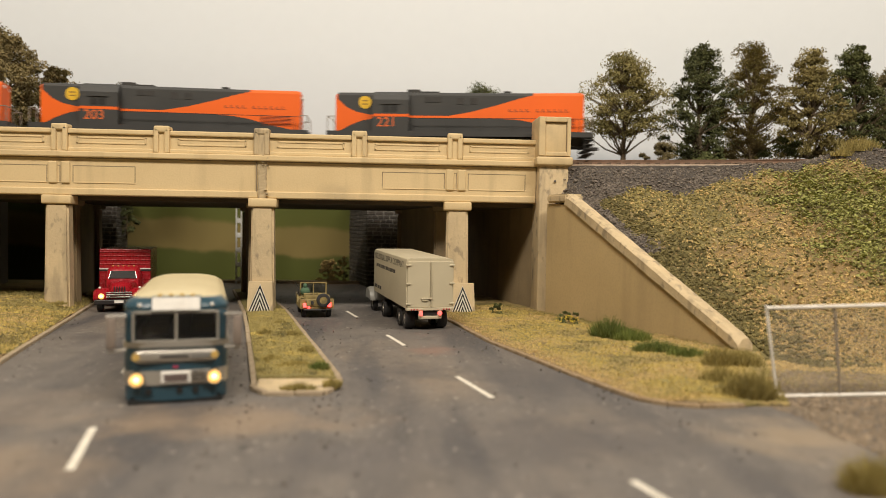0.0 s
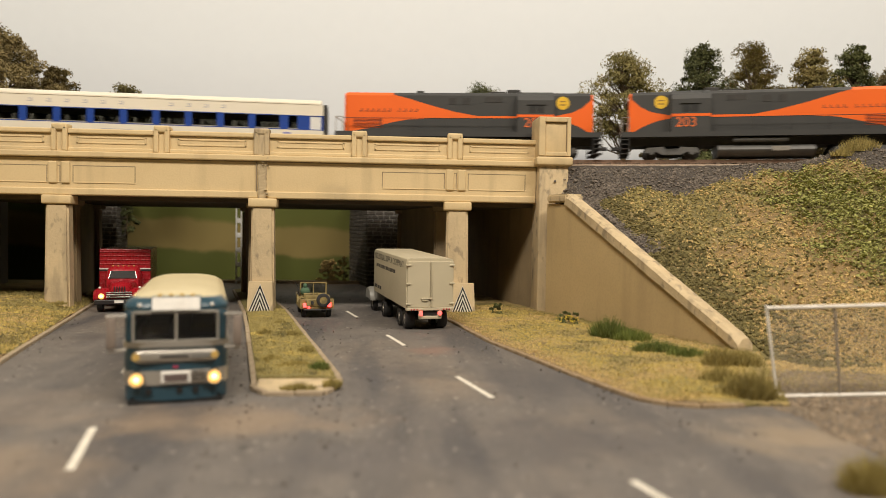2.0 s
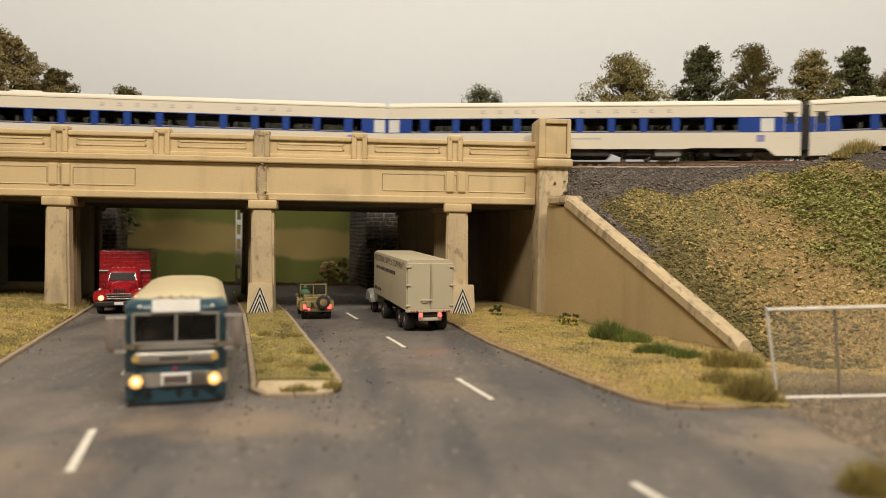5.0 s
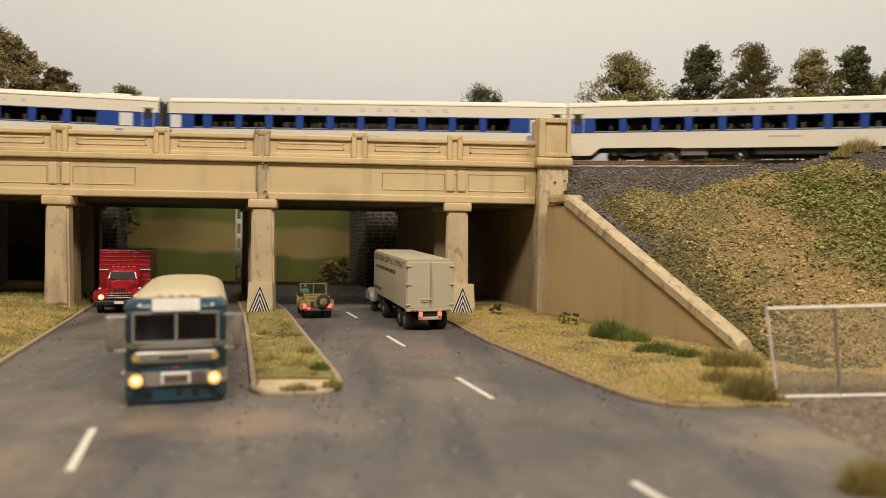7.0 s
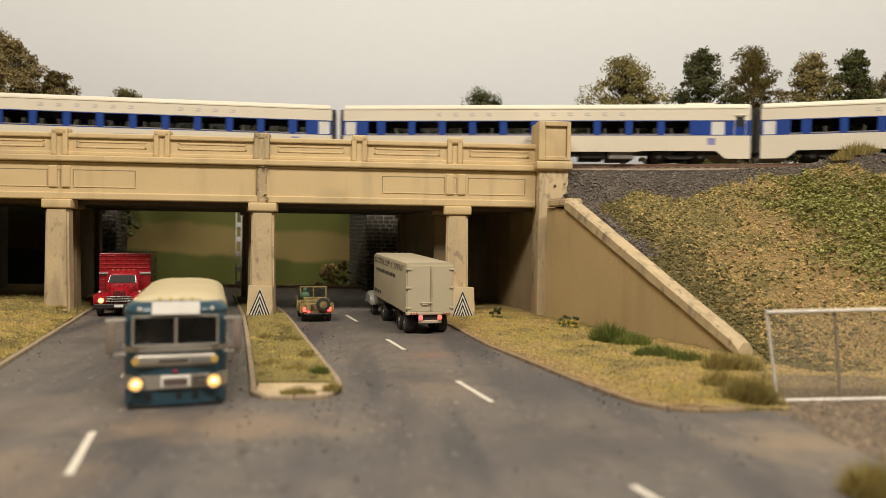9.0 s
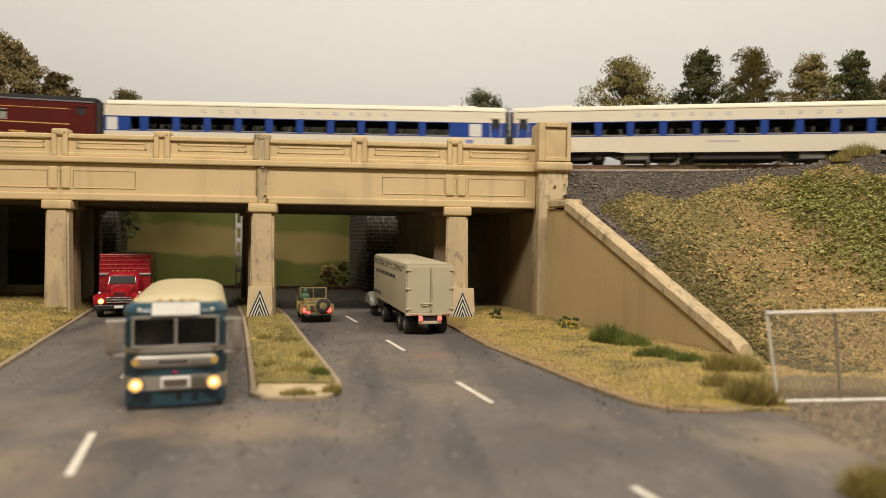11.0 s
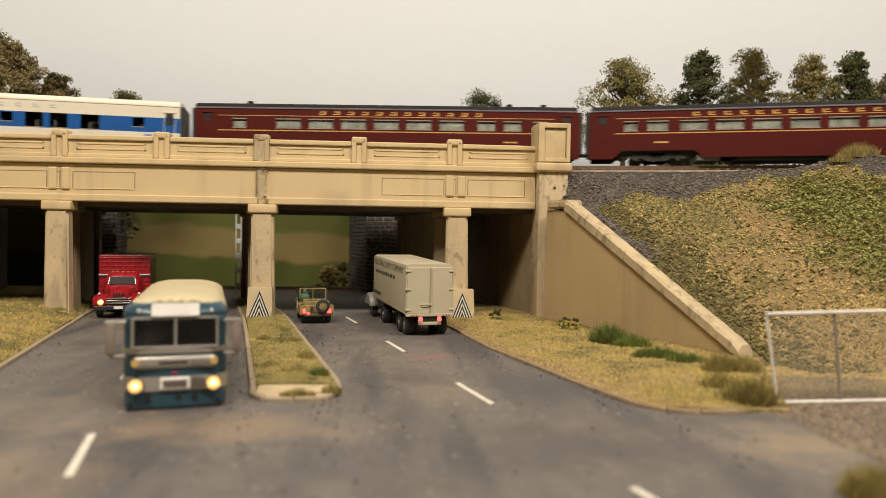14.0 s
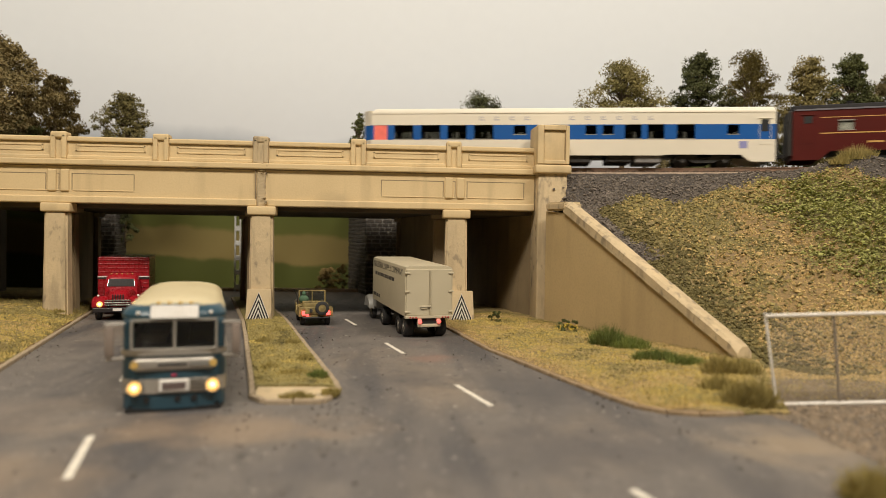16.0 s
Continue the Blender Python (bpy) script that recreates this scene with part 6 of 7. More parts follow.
NUM_ORANGE = mat("orange_number", (0.75, 0.16, 0.03), None, 0.5)
RED_PANE = mat("red_glowing_tail_sign", (0.75, 0.16, 0.12), None, 0.4, glow=(1.0, 0.2, 0.14), power=0.2)
# added panels behind maroon coach glass, coloured like pale sky seen through
SKY_BACKING = mat("pale_window_backing", (0.6, 0.57, 0.5), (0.24, 0.225, 0.19), 0.8, grain=4, stain=1.6, mix=0.6)
COACH_GLASS = glass("tinted_coach_glass", (0.5, 0.5, 0.47), 0.08)
SHADE = mat("white_blind", (0.7, 0.69, 0.66), (0.62, 0.61, 0.58), 0.7)


def bogie(parent, x, wb=2.6, axles=2, r=0.45, material=TRUCK_BLACK):
    b = part("bogie", box(B(), x - wb / 2 - 0.3, x + wb / 2 + 0.3, -0.9, 0.9, 0.5, 0.72), material, parent)
    for s in (-1, 1):
        bm = B()
        y = s * 1.12
        prism(bm, [(x - wb / 2 - 0.45, 0.42), (x - wb / 2 - 0.3, 0.75), (x - 0.5, 0.82), (x - 0.35, 0.5), (x + 0.35, 0.5), (x + 0.5, 0.82), (x + wb / 2 + 0.3, 0.75), (x + wb / 2 + 0.45, 0.42), (x + wb / 2 - 0.3, 0.5), (x + 0.6, 0.3), (x - 0.6, 0.3), (x - wb / 2 + 0.3, 0.5)], y - 0.08, y + 0.08, "y")
        for k in range(axles):
            q = x - wb / 2 + wb * k / (axles - 1)
            cyl(bm, (q, y - 0.12, 0.46), (q, y + s * 0.14, 0.46), 0.17, n=10)
        for q in (-0.28, 0, 0.28):
            cyl(bm, (x + q, y, 0.32), (x + q, y, 0.6), 0.1, n=8)
        part("side_frame", bm, TRUCK_GREY if material is TRUCK_GREY else material, b)
    for k in range(axles):
        q = x - wb / 2 + wb * k / (axles - 1)
        bm = B()
        for s in (-1, 1):
            cyl(bm, (q, s * 0.68, r), (q, s * 0.8, r), r, n=18)
        cyl(bm, (q, -0.7, r), (q, 0.7, r), 0.08, n=8)
        part("wheelset", bm, STEEL_DARK, b, smooth=True)
    return b


def coupler(parent, x, s):
    bm = B()
    box(bm, min(x, x + s * 0.75), max(x, x + s * 0.75), -0.12, 0.12, 0.72, 0.95, 0.03)
    part("coupler", bm, STEEL_DARK, parent)


def car_body(t, half, sides, zb, z0, z1, zt, ztop, lower, band, upper, roof, doors=(), skirt=None, tail_round=False):
    """Hollow coach body. sides: window lists (centre, width, kind) for the two sides."""
    hw = 1.5
    for sgn, wins in ((-1, sides[0]), (1, sides[1])):
        y0, y1 = (sgn * hw, sgn * (hw - 0.08)) if sgn < 0 else (sgn * (hw - 0.08), sgn * hw)
        bm = B()
        # lower panel with arched cut-outs over the bogies
        z_low, arch = skirt
        pts = [(-half, z_low), (-half, z0), (half, z0), (half, z_low), (half - 1.5, z_low), (half - 2.1, arch), (half - 6.6, arch), (half - 7.1, zb), (-half + 7.1, zb), (-half + 6.6, arch), (-half + 2.1, arch), (-half + 1.5, z_low)]
        prism(bm, pts, y0, y1, "y")
        part("side_panel", bm, lower, t)
        bm = B()
        box(bm, -half, half, y0, y1, z1, zt)
        part("letterboard", bm, upper, t)
        cur = -half
        for c, w, kind in sorted(wins):
            a, b = c - w / 2, c + w / 2
            if a > cur + 0.01:
                part("window_pier", box(B(), cur, a, y0, y1, z0, z1), band, t)
            cur = b
        part("window_pier", box(B(), cur, half, y0, y1, z0, z1), band, t)
        for c, w, kind in wins:
            if kind == "low":
                part("window_apron", box(B(), c - w / 2, c + w / 2, y0, y1, z0, z0 + (z1 - z0) * 0.3), band, t)
                part("window_apron", box(B(), c - w / 2, c + w / 2, y0, y1, z1 - 0.06, z1), band, t)
        for c, w, kind in wins:
            a, b = c - w / 2, c + w / 2
            ym = sgn * (hw - 0.05)
            zl, zh = z0, z1
            if kind == "low":
                zl, zh = z0 + (z1 - z0) * 0.3, z1 - 0.06
            if kind == "blind":
                part("window_blind", box(B(), a, b, ym - 0.02, ym + 0.02, zl, zh), SHADE, t, "white blind in a small window")
            elif kind == "red":
                part("tail_sign", box(B(), a, b, ym - 0.02, ym + 0.02, zl, zh), RED_PANE, t, "red tail sign in the end window")
            else:
                pane(box(B(), a, b, ym - 0.008, ym + 0.008, zl, zh), "window_pane", t, COACH_GLASS if kind != "cap" else GLASS)
                bm = B()
                yo = sgn * (hw + 0.006)
                box(bm, a - 0.02, b + 0.02, min(yo, ym), max(yo, ym), zl, zl + 0.06)
                if kind == "cap":
                    yi = sgn * (hw - 0.1)
                    part("window_backing", box(B(), a, b, min(yi, yi - sgn * 0.02), max(yi, yi - sgn * 0.02), zl, zh), SKY_BACKING, t, "pale panel added behind the glass for sky seen through")
                    box(bm, a - 0.02, b + 0.02, min(yo, ym), max(yo, ym), zh - 0.07, zh)
                part("window_sill", bm, SILVER, t)
        for c in doors:
            bm = B()
            yo = sgn * (hw + 0.012)
            for q in (c - 0.36, c + 0.33):
                box(bm, q, q + 0.03, min(yo, y0), max(yo, y1), skirt[0] + 0.3, z1 + 0.35)
            box(bm, c - 0.36, c + 0.36, min(yo, y0), max(yo, y1), 1.45, 1.48)
            d = part("door", bm, upper, t)
            part("door_window", box(B(), c - 0.24, c + 0.24, min(sgn * (hw + 0.01), y0), max(sgn * (hw + 0.01), y1), z0 + 0.5, z1 + 0.28), BLACK, d, "dark door window")
            part("door_hood", box(B(), c - 0.4, c + 0.4, min(sgn * (hw + 0.05), y0), max(sgn * (hw + 0.05), y1), z1 + 0.34, z1 + 0.4, 0.01), upper, d)
    # roof
    prof = [(-hw, zt), (-hw - 0.02, zt + 0.12)]
    for i in range(9):
        a = math.pi * (0.06 + 0.88 * i / 8)
        prof.append((-math.cos(a) * hw * 0.97, zt + 0.16 + (ztop - zt - 0.16) * math.sin(a) ** 0.6))
    prof += [(hw + 0.02, zt + 0.12), (hw, zt)]
    bm = B()
    ends = [(-half, 1.0), (half, 1.0)]
    rings = []
    if tail_round:
        rings.append([(-half - 0.25, y * 0.75, zt + (z - zt) * 0.6) for y, z in prof])
    rings += [[(x, y, z) for y, z in prof] for x in (-half + (0.12 if not tail_round else 0.3), half - 0.12)]
    rings.append([(half, y * 0.97, zt + (z - zt) * 0.93) for y, z in prof])
    part("roof", loft(bm, rings), roof, t, smooth=True)
    # ends
    for s in (-1, 1):
        x = s * half
        bm = box(B(), min(x, x - s * 0.08), max(x, x - s * 0.08), -hw + 0.01, hw - 0.01, skirt[0] + 0.1, zt)
        part("end_wall", bm, upper, t)
        if not (tail_round and s < 0):
            part("gangway", box(B(), min(x, x + s * 0.26), max(x, x + s * 0.26), -1.3, 1.3, 0.7, 3.55, 0.04), TRUCK_BLACK, t, "black gangway bellows")
            coupler(t, x + s * 0.2, s)
    if tail_round:
        bm = B()
        pts = [(-half, -hw), (-half - 0.5, -1.15), (-half - 0.72, -0.5), (-half - 0.72, 0.5), (-half - 0.5, 1.15), (-half, hw)]
        prism(bm, pts, skirt[0] + 0.1, z0, "z")
        prism(bm, pts, z1, zt + 0.25, "z")
        part("round_end", bm, upper, t, "rounded observation end", smooth=True)
        part("round_end_band", prism(B(), pts, z0, z1, "z"), band, t)
    # inside and underside
    part("floor", box(B(), -half + 0.1, half - 0.1, -1.4, 1.4, 1.05, 1.25), INSIDE, t)
    bm = B()
    for k in range(int(half * 2 / 1.05) - 2):
        x = -half + 1.5 + 1.05 * k
        for y in (-1.35, 0.4):
            box(bm, x, x + 0.16, y, y + 0.95, 1.25, 2.28)
    part("seats", bm, SEAT, t)
    part("ceiling_lining", box(B(), -half + 0.1, half - 0.1, -1.4, 1.4, zt - 0.1, zt), INSIDE, t)
    bm = B()
    box(bm, -half + 0.6, half - 0.6, -1.1, 1.1, 0.85, 1.06)
    box(bm, -3.6, 1.6, -1.3, 1.3, 0.3, 0.95, 0.05)
    box(bm, 2.6, 4.2, -1.25, 1.25, 0.35, 0.95, 0.05)
    part("underframe", bm, TRUCK_BLACK, t)
    part("battery_box", box(B(), 4.4, 6.0, -1.32, 1.32, 0.3, 0.75, 0.03), BOX_GREY, t, "grey underfloor box")
    part("battery_box", box(B(), -6.0, -4.6, -1.32, 1.32, 0.3, 0.7, 0.03), BOX_GREY, t, "grey underfloor box")
    for s in (-1, 1):
        bogie(t, s * (half - 4.3))


def letter_bars(t, x0, n1, n2, gap, z, material, w=0.34, hgt=0.24, word=1.6):
    """A spaced name along the letterboard, as plain bars."""
    for sgn in (-1, 1):
        x = x0
        y0, y1 = min(sgn * 1.505, sgn * 1.49), max(sgn * 1.505, sgn * 1.49)
        for k in range(n1 + n2):
            bm = box(B(), x, x + w * 0.28, y0, y1, z, z + hgt)
            box(bm, x + w * 0.28, x + w, y0, y1, z, z + hgt * 0.3)
            box(bm, x + w * 0.5, x + w * 0.8, y0, y1, z + hgt * 0.6, z + hgt)
            part("letter_bar", bm, material, t)
            x += gap
            if k == n1 - 1:
                x += word


WIDE = [(-9.55 + 2.024 * k, 1.58, "") for k in range(10)]


def white_coach():
    t = thing("passenger_coach", "cream-white passenger coach with blue window band", "railway coach", None, "coaches of the train")
    p = [(-12.7, 0.73, "blind"), (-11.2, 0.61, "")] + WIDE + [(11.2, 0.83, "blind")]
    q = [(-12.7, 0.73, "blind"), (-11.2, 0.61, "")] + WIDE + [(10.7, 1.58, "")]
    # the far side is seen when a coach runs the other way round
    car_body(t, 13.2, (p, q), 0.74, 1.84, 2.71, 3.46, 3.93, COACH_WHITE, COACH_BLUE, COACH_WHITE, COACH_ROOF, (12.55,), (0.32, 0.8))
    for sgn in (-1, 1):
        bm = B()
        for z in (1.79, 2.71):
            box(bm, -13.2, 13.2, min(sgn * 1.507, sgn * 1.49), max(sgn * 1.507, sgn * 1.49), z, z + 0.05)
        part("belt_line", bm, COACH_BLUE, t)
        part("badge", box(B(), 10.8 * -sgn - 0.25, 10.8 * -sgn + 0.25, min(sgn * 1.506, sgn * 1.49), max(sgn * 1.506, sgn * 1.49), 1.2, 1.62), BADGE_BLUE, t, "small faded blue badge")
        part("number_bar", box(B(), -1.0, 0.9, min(sgn * 1.505, sgn * 1.49), max(sgn * 1.505, sgn * 1.49), 1.36, 1.47), LETTER_GREY, t)
        part("rain_strip", box(B(), -13.0, 13.0, min(sgn * 1.53, sgn * 1.48), max(sgn * 1.53, sgn * 1.48), 3.5, 3.55), COACH_ROOF, t)
    letter_bars(t, -6.85, 4, 6, 1.1, 3.04, LETTER_GREY, 0.3, 0.24, 2.0)
    bm = B()
    box(bm, 9.4, 11.3, -0.5, 0.5, 3.88, 4.07, 0.06)
    part("roof_vent", bm, COACH_ROOF, t)
    return t


def maroon_coach():
    t = thing("passenger_coach", "dark maroon passenger coach with gold stripes and black roof", "railway coach", None, "coaches of the train")
    p = [(-10.12, 0.86, "cap"), (-8.44, 1.3, "cap")] + [(-6.23 + 2.167 * k, 1.65, "cap") for k in range(7)]
    q = [(-10.16, 0.91, "cap"), (-8.34, 1.15, "cap"), (-6.62, 1.15, "cap")] + [(-4.31 + 2.167 * k, 1.65, "cap") for k in range(6)] + [(9.78, 0.86, "cap")]
    car_body(t, 12.75, (p, q), 0.5, 2.2, 2.87, 3.5, 3.98, MAROON, MAROON, MAROON, ROOF_BLACK, (11.9, -11.9), (0.42, 0.95))
    for sgn in (-1, 1):
        for z, w in ((3.02, 0.04), (2.03, 0.065)):
            part("gold_line", box(B(), -11.1, 11.2, min(sgn * 1.507, sgn * 1.49), max(sgn * 1.507, sgn * 1.49), z, z + w), GOLD, t, "gold stripe")
        for x in (8.2, -8.2):
            part("number_bar", box(B(), x - 0.45, x + 0.45, min(sgn * 1.507, sgn * 1.49), max(sgn * 1.507, sgn * 1.49), 1.42, 1.53), GOLD, t)
        part("eave_line", box(B(), -12.65, 12.65, min(sgn * 1.54, sgn * 1.48), max(sgn * 1.54, sgn * 1.48), 3.5, 3.6), mat("grey_eave", (0.16, 0.15, 0.17)), t)
    letter_bars(t, -6.3, 12, 0, 0.94, 3.14, GOLD, 0.46, 0.24)
    for x in (-10.5, -8.2, 9.4):
        part("roof_vent", cyl(B(), (x, 0.3, 3.85), (x, 0.3, 4.18), 0.2, n=10), ROOF_BLACK, t)
    return t


def observation_car():
    t = thing("observation_coach", "cream and bright blue observation coach with red tail sign", "railway coach", None, "coaches of the train")
    p = [(-12.95, 0.95, "red"), (-11.3, 1.35, ""), (-9.4, 1.35, ""), (-7.55, 1.35, ""), (-5.7, 1.35, ""), (-3.2, 0.85, "low"), (-0.6, 1.1, ""), (1.6, 0.75, "low"), (2.75, 0.75, "low"), (4.4, 1.1, ""), (5.9, 1.1, ""), (7.85, 1.2, ""), (10.9, 0.75, "low")]
    p = [(x * 0.956, w * 0.956, k) for x, w, k in p]
    q = [(x, w, "" if k == "red" else k) for x, w, k in p]
    car_body(t, 13.0, (p, q), 0.74, 1.77, 2.74, 3.48, 3.98, COACH_WHITE, OBS_BLUE, COACH_WHITE, COACH_ROOF, (12.35,), (0.36, 0.8), True)
    letter_bars(t, -5.75, 4, 6, 1.0, 3.03, LETTER_GREY, 0.34, 0.26, 1.9)
    for sgn in (-1, 1):
        part("badge", box(B(), 10.8, 11.3, min(sgn * 1.506, sgn * 1.49), max(sgn * 1.506, sgn * 1.49), 1.2, 1.65), BADGE_BLUE, t, "small faded blue badge")
        part("rain_strip", box(B(), -13.0, 13.0, min(sgn * 1.53, sgn * 1.48), max(sgn * 1.53, sgn * 1.48), 3.5, 3.55), COACH_ROOF, t)
    return t


def locomotive(number):
    t = thing("locomotive", "dark grey diesel locomotive with orange flared livery", "locomotive", None, "locomotives of the train")
    half = 8.25
    L2 = 2 * half
    hw = 0.98

    def u(f):
        return -half + f * L2
    # hood with rounded top edges
    prof = [(-hw, 1.75), (-hw, 4.2), (-hw + 0.12, 4.38), (-hw + 0.35, 4.44), (hw - 0.35, 4.44), (hw - 0.12, 4.38), (hw, 4.2), (hw, 1.75)]
    bm = loft(B(), [[(x, y, z) for y, z in prof] for x in (-half + 0.1, u(0.8))])
    hood = part("hood", bm, LOCO_GREY, t)
    bm = loft(B(), [[(x, y * k, 1.75 + (z - 1.75) * kz) for y, z in prof] for x, k, kz in ((u(0.8), 1.0, 1.0), (half - 0.2, 1.0, 1.01), (half, 0.94, 0.985))])
    part("hood_end", bm, LOCO_ORANGE, t, "orange hood end")
    bm = loft(B(), [[(x, y * k, 1.75 + (z - 1.75) * kz) for y, z in prof] for x, k, kz in ((-half - 0.05, 0.92, 0.96), (-half + 0.1, 0.98, 0.99))])
    part("nose_end", bm, LOCO_ORANGE, t, "orange nose end")
    # livery panels
    left = [(0.0, 4.0), (0.012, 3.85), (0.04, 3.42), (0.08, 3.1), (0.15, 2.86), (0.46, 2.85), (0.55, 3.12), (0.65, 3.55), (0.74, 4.0), (0.8, 4.25),
            (0.8, 2.42), (0.74, 2.6), (0.66, 2.67), (0.46, 2.69), (0.15, 2.66), (0.1, 2.48), (0.05, 2.15), (0.02, 1.85), (0.0, 1.8)]
    for s in (-1, 1):
        y = s * (hw + 0.006)
        part("orange_flash", prism(B(), [(u(a), z) for a, z in left], min(y, s * hw), max(y, s * hw), "y"), LOCO_ORANGE, t, "flared orange flash")
        low = [(0.8, 2.42), (0.9, 2.02), (0.985, 1.76), (0.8, 1.76)]
        part("grey_wedge", prism(B(), [(u(a), z) for a, z in low], min(y, s * hw), max(y, s * hw), "y"), LOCO_GREY, t)
        for k in range(8):
            z = 2.05 + 0.09 * k
            bm = box(B(), u(0.845), u(0.965), min(s * (hw + 0.02), s * hw), max(s * (hw + 0.02), s * hw), z, z + 0.035)
            part("louvre", bm, LOUVRE, t)
        part("badge", cyl(B(), (u(0.118), s * (hw - 0.01), 3.72), (u(0.118), s * (hw + 0.03), 3.72), 0.43, n=24), YELLOW, t, "round yellow badge")
        bm = B()
        for q in (-0.12, 0.1):
            box(bm, u(0.118) - 0.2, u(0.118) + 0.2, min(s * (hw + 0.034), s * hw), max(s * (hw + 0.034), s * hw), 3.68 + q, 3.76 + q)
        part("badge_bars", bm, mat("brown_badge_mark", (0.3, 0.17, 0.03)), t)
        # name on the orange, one bar a letter
        x = u(0.70)
        for k in range(10):
            y0, y1 = min(s * (hw + 0.012), s * hw), max(s * (hw + 0.012), s * hw)
            bm = box(B(), x, x + 0.09, y0, y1, 3.12, 3.32)
            box(bm, x + 0.09, x + 0.26, y0, y1, 3.12, 3.18)
            part("letter_bar", bm, NAME_BROWN, t)
            x += 0.38 + (0.3 if k == 3 else 0)
        # intakes and panels
        for a, b, z0, z1 in ((0.36, 0.43, 3.75, 4.1), (0.49, 0.52, 3.6, 4.05), (0.545, 0.575, 3.6, 4.05)):
            part("intake", box(B(), u(a), u(b), min(s * (hw + 0.02), s * hw), max(s * (hw + 0.02), s * hw), z0, z1, 0.006), TRUCK_BLACK, t)
    # cab
    prof = [(-1.5, 1.75), (-1.5, 3.82), (-1.3, 4.16), (-0.8, 4.46), (0.8, 4.46), (1.3, 4.16), (1.5, 3.82), (1.5, 1.75)]
    cab = part("cab", loft(B(), [[(x, y, z) for y, z in prof] for x in (u(0.155), u(0.3))]), LOCO_GREY, t)
    for s in (-1, 1):
        part("cab_stripe", box(B(), u(0.155), u(0.3), min(s * 1.508, s * 1.5), max(s * 1.508, s * 1.5), 2.7, 2.88), LOCO_ORANGE, cab)
        for a in (0.195, 0.226):
            part("cab_window", box(B(), u(a), u(a + 0.027), min(s * 1.51, s * 1.5), max(s * 1.51, s * 1.5), 2.98, 3.5), BLACK, cab, "dark cab window")
        part("window_frame", box(B(), u(0.185), u(0.263), min(s * 1.56, s * 1.5), max(s * 1.56, s * 1.5), 3.52, 3.58), LOCO_GREY, cab)
        m = place(u(0.17) if s < 0 else u(0.275), s * 1.512, 2.05, 90, 0, 0 if s < 0 else 180)
        lettering(number, 0.88, cab, m, NUM_ORANGE)
    # frame, steps, rails
    part("sill", box(B(), -half - 0.55, half + 0.55, -1.5, 1.5, 1.42, 1.75), LOCO_GREY, t)
    part("underframe", box(B(), -half, half, -0.9, 0.9, 0.9, 1.42), TRUCK_BLACK, t)
    bm = B()
    cyl(bm, (-2.8, 0.0, 0.62), (2.9, 0.0, 0.62), 0.5, n=20)
    bmesh.ops.scale(bm, vec=(1, 2.6, 0.95), verts=bm.verts)
    part("fuel_tank", bm, TRUCK_GREY, t, "rounded grey fuel tank", smooth=True)
    part("air_tank", cyl(B(), (-1.9, -1.2, 1.22), (1.3, -1.2, 1.22), 0.15), TRUCK_GREY, t, smooth=True)
    part("tank_plate", box(B(), 0.4, 1.4, -1.33, -1.2, 0.5, 0.78), SILVER, t, "pale plate on the fuel tank")
    for s in (-1, 1):
        x = s * (half + 0.3)
        bm = B()
        for k in range(4):
            box(bm, x - 0.3, x + 0.3, -1.5, 1.5, 0.35 + 0.3 * k, 0.4 + 0.3 * k)
        for y in (-1.48, 1.42):
            for q in (-0.3, 0.25):
                box(bm, x + q, x + q + 0.05, y, y + 0.06, 0.3, 1.45)
        part("steps", bm, TRUCK_BLACK, t)
        bm = B()
        for y in (-1.42, 1.42):
            for q in (0.05, 0.5):
                cyl(bm, (s * (half + q), y, 1.7), (s * (half + q), y, 2.75), 0.03, n=6)
            cyl(bm, (s * (half + 0.05), y, 2.72), (s * (half + 0.5), y, 2.72), 0.03, n=6)
        cyl(bm, (s * (half + 0.5), -1.42, 2.7), (s * (half + 0.5), 1.42, 2.7), 0.03, n=6)
        part("end_railing", bm, SILVER, t, "pale end railing")
        coupler(t, s * (half + 0.4), s)
        bogie(t, s * 5.6, 2.5, 2, 0.5, TRUCK_GREY)
        part("headlamp", ball(B(), (s * (half + 0.0), 0.25, 4.1), 0.13), WHITE, t, smooth=True)
        part("number_lamp", box(B(), s * half - 0.05, s * half + 0.05, -0.8, -0.45, 3.9, 4.15, 0.02), WHITE, t)
    bm = B()
    for y in (-1.42, 1.42):
        cyl(bm, (u(0.3), y, 2.62), (half, y, 2.62), 0.02, n=6)
        for k in range(6):
            x = u(0.32) + k * (half - u(0.34)) / 5
            cyl(bm, (x, y, 1.75), (x, y, 2.62), 0.02, n=6)
    part("handrail", bm, TRUCK_BLACK, t)
    part("air_horn", box(B(), u(0.285), u(0.34), -0.3, 0.3, 4.42, 4.74, 0.05), TRUCK_BLACK, t)
    part("radiator_hatch", box(B(), u(0.345), u(0.42), -0.6, 0.6, 4.4, 4.55, 0.04), TRUCK_BLACK, t)
    part("exhaust_stack", box(B(), u(0.68), u(0.71), -0.4, 0.4, 4.4, 4.62, 0.03), TRUCK_BLACK, t)
    part("roof_aerial", cyl(B(), (u(0.05), 0, 4.35), (u(0.05), 0, 4.6), 0.05, n=6), TRUCK_BLACK, t)
    return t


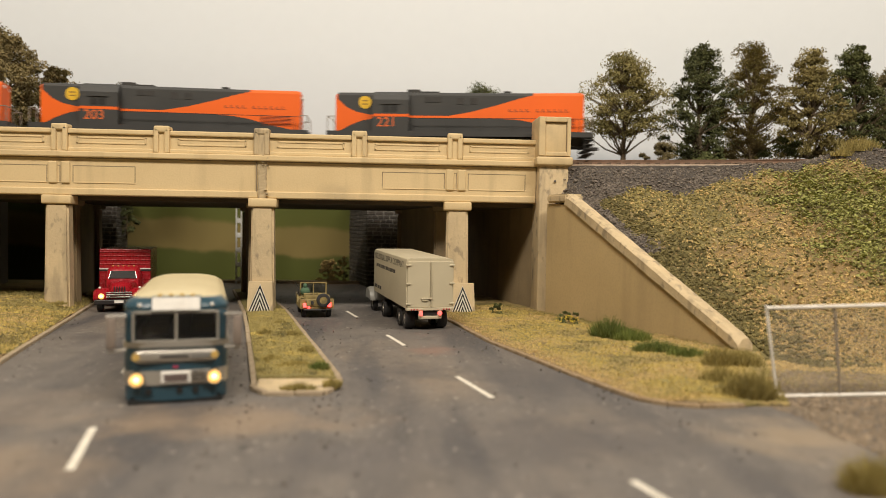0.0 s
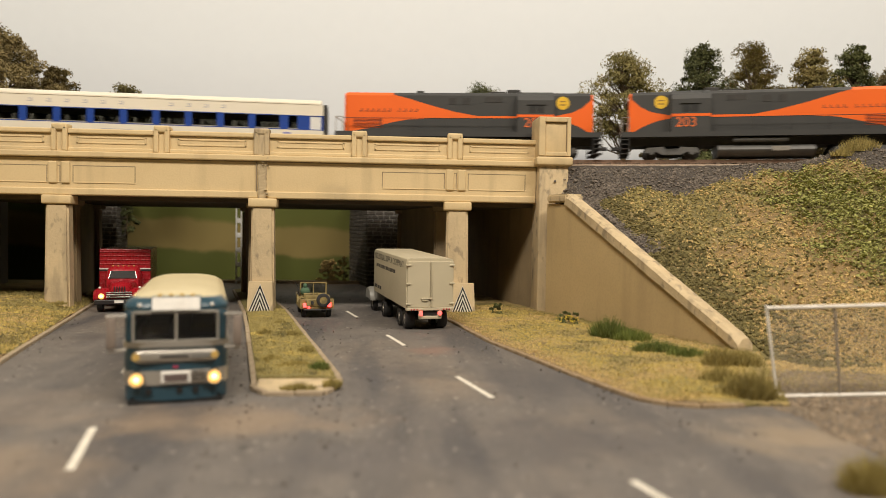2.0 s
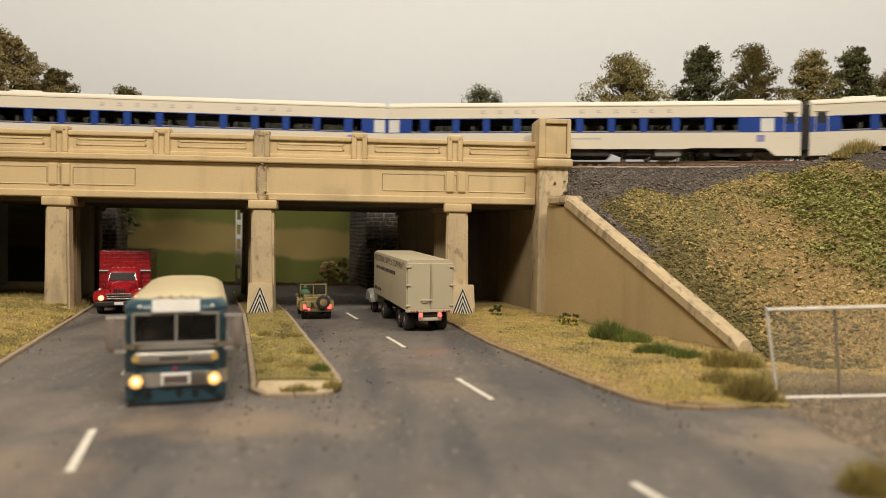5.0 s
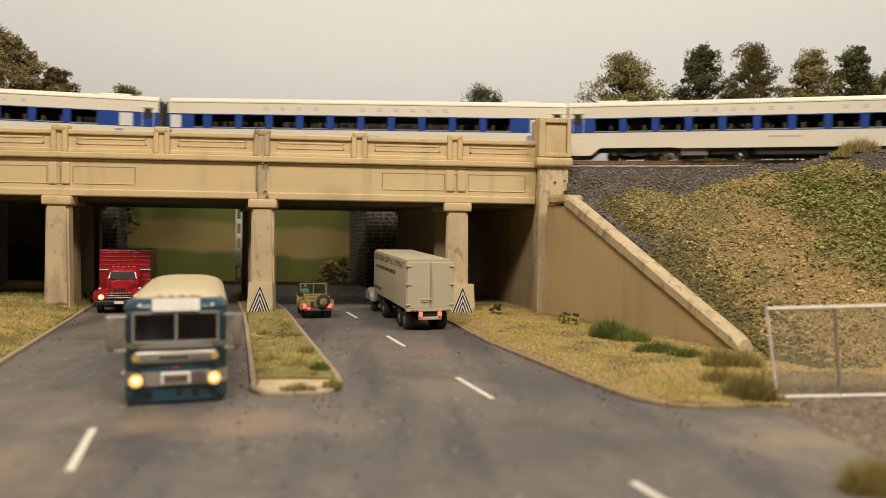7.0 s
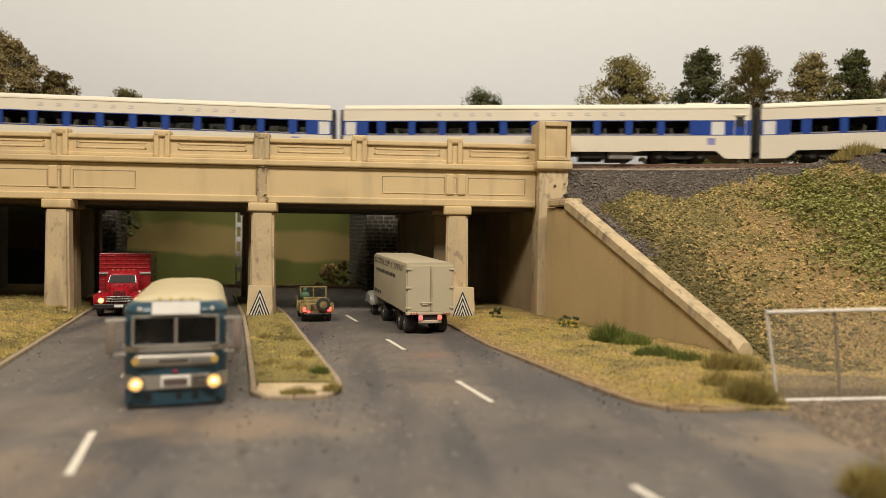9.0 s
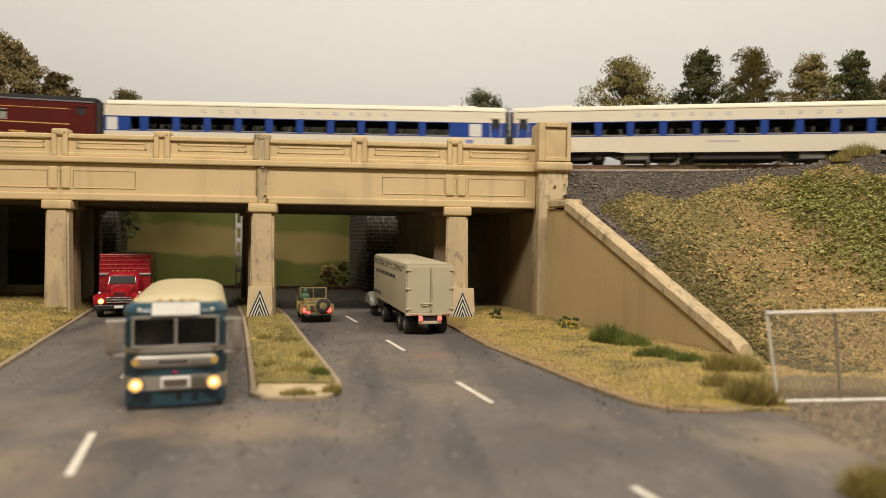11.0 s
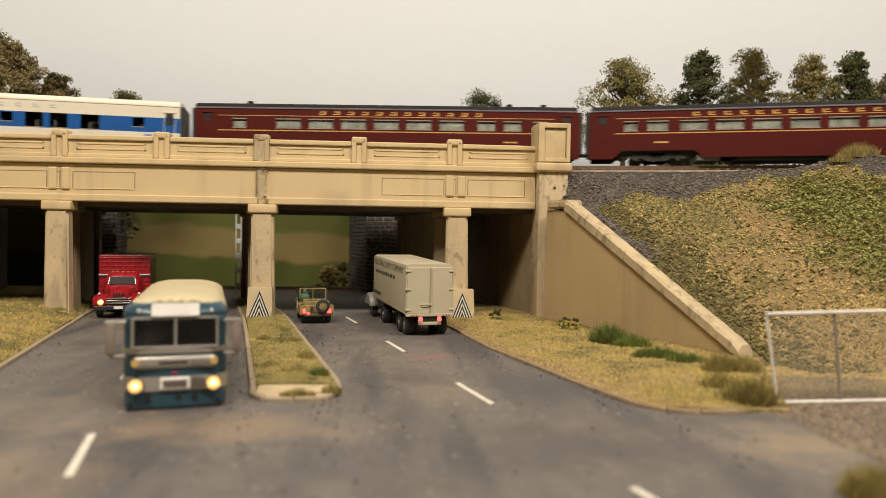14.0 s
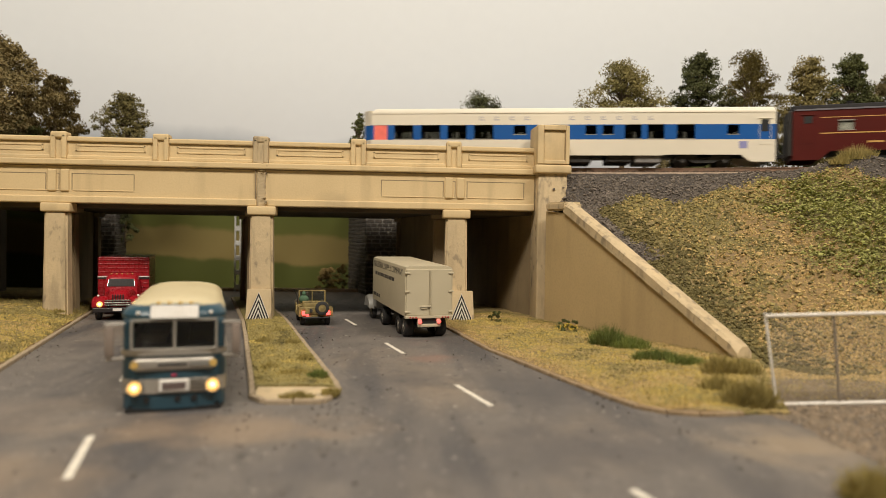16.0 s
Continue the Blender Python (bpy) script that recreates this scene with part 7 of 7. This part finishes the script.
TRAIN = []
for num, off, flip in (("221", 15.52, 0), ("203", -3.52, 0), ("200", -22.55, 180)):
    TRAIN.append((locomotive(num), off, flip))
COACHES = (-45.6, -72.73, -99.35, -126.06, -153.3, -180.7, -207.86)
first = white_coach()
for k, off in enumerate(COACHES):
    ob = first if k == 0 else copy_thing(first, place(0, 0, 0))
    TRAIN.append((ob, off, 180 if k in (0, 2, 5) else 0))
red = maroon_coach()
TRAIN.append((red, -234.55, 0))
TRAIN.append((copy_thing(red, place(0, 0, 0)), -260.94, 180))
TRAIN.append((observation_car(), -287.9, 0))


# ---- motion: the train runs along the track at an even pace ----
def motions():
    for ob, off, flip in TRAIN:
        rows = []
        for i in range(33):
            t = i * 0.5
            s = off + 19.303 * t + 0.0072 * t * t
            x, y, rz = on_track(s)
            rows.append((t, place(x, y, RAIL_Z, 0, 0, rz + flip)))
        walk(ob, rows)


motions()
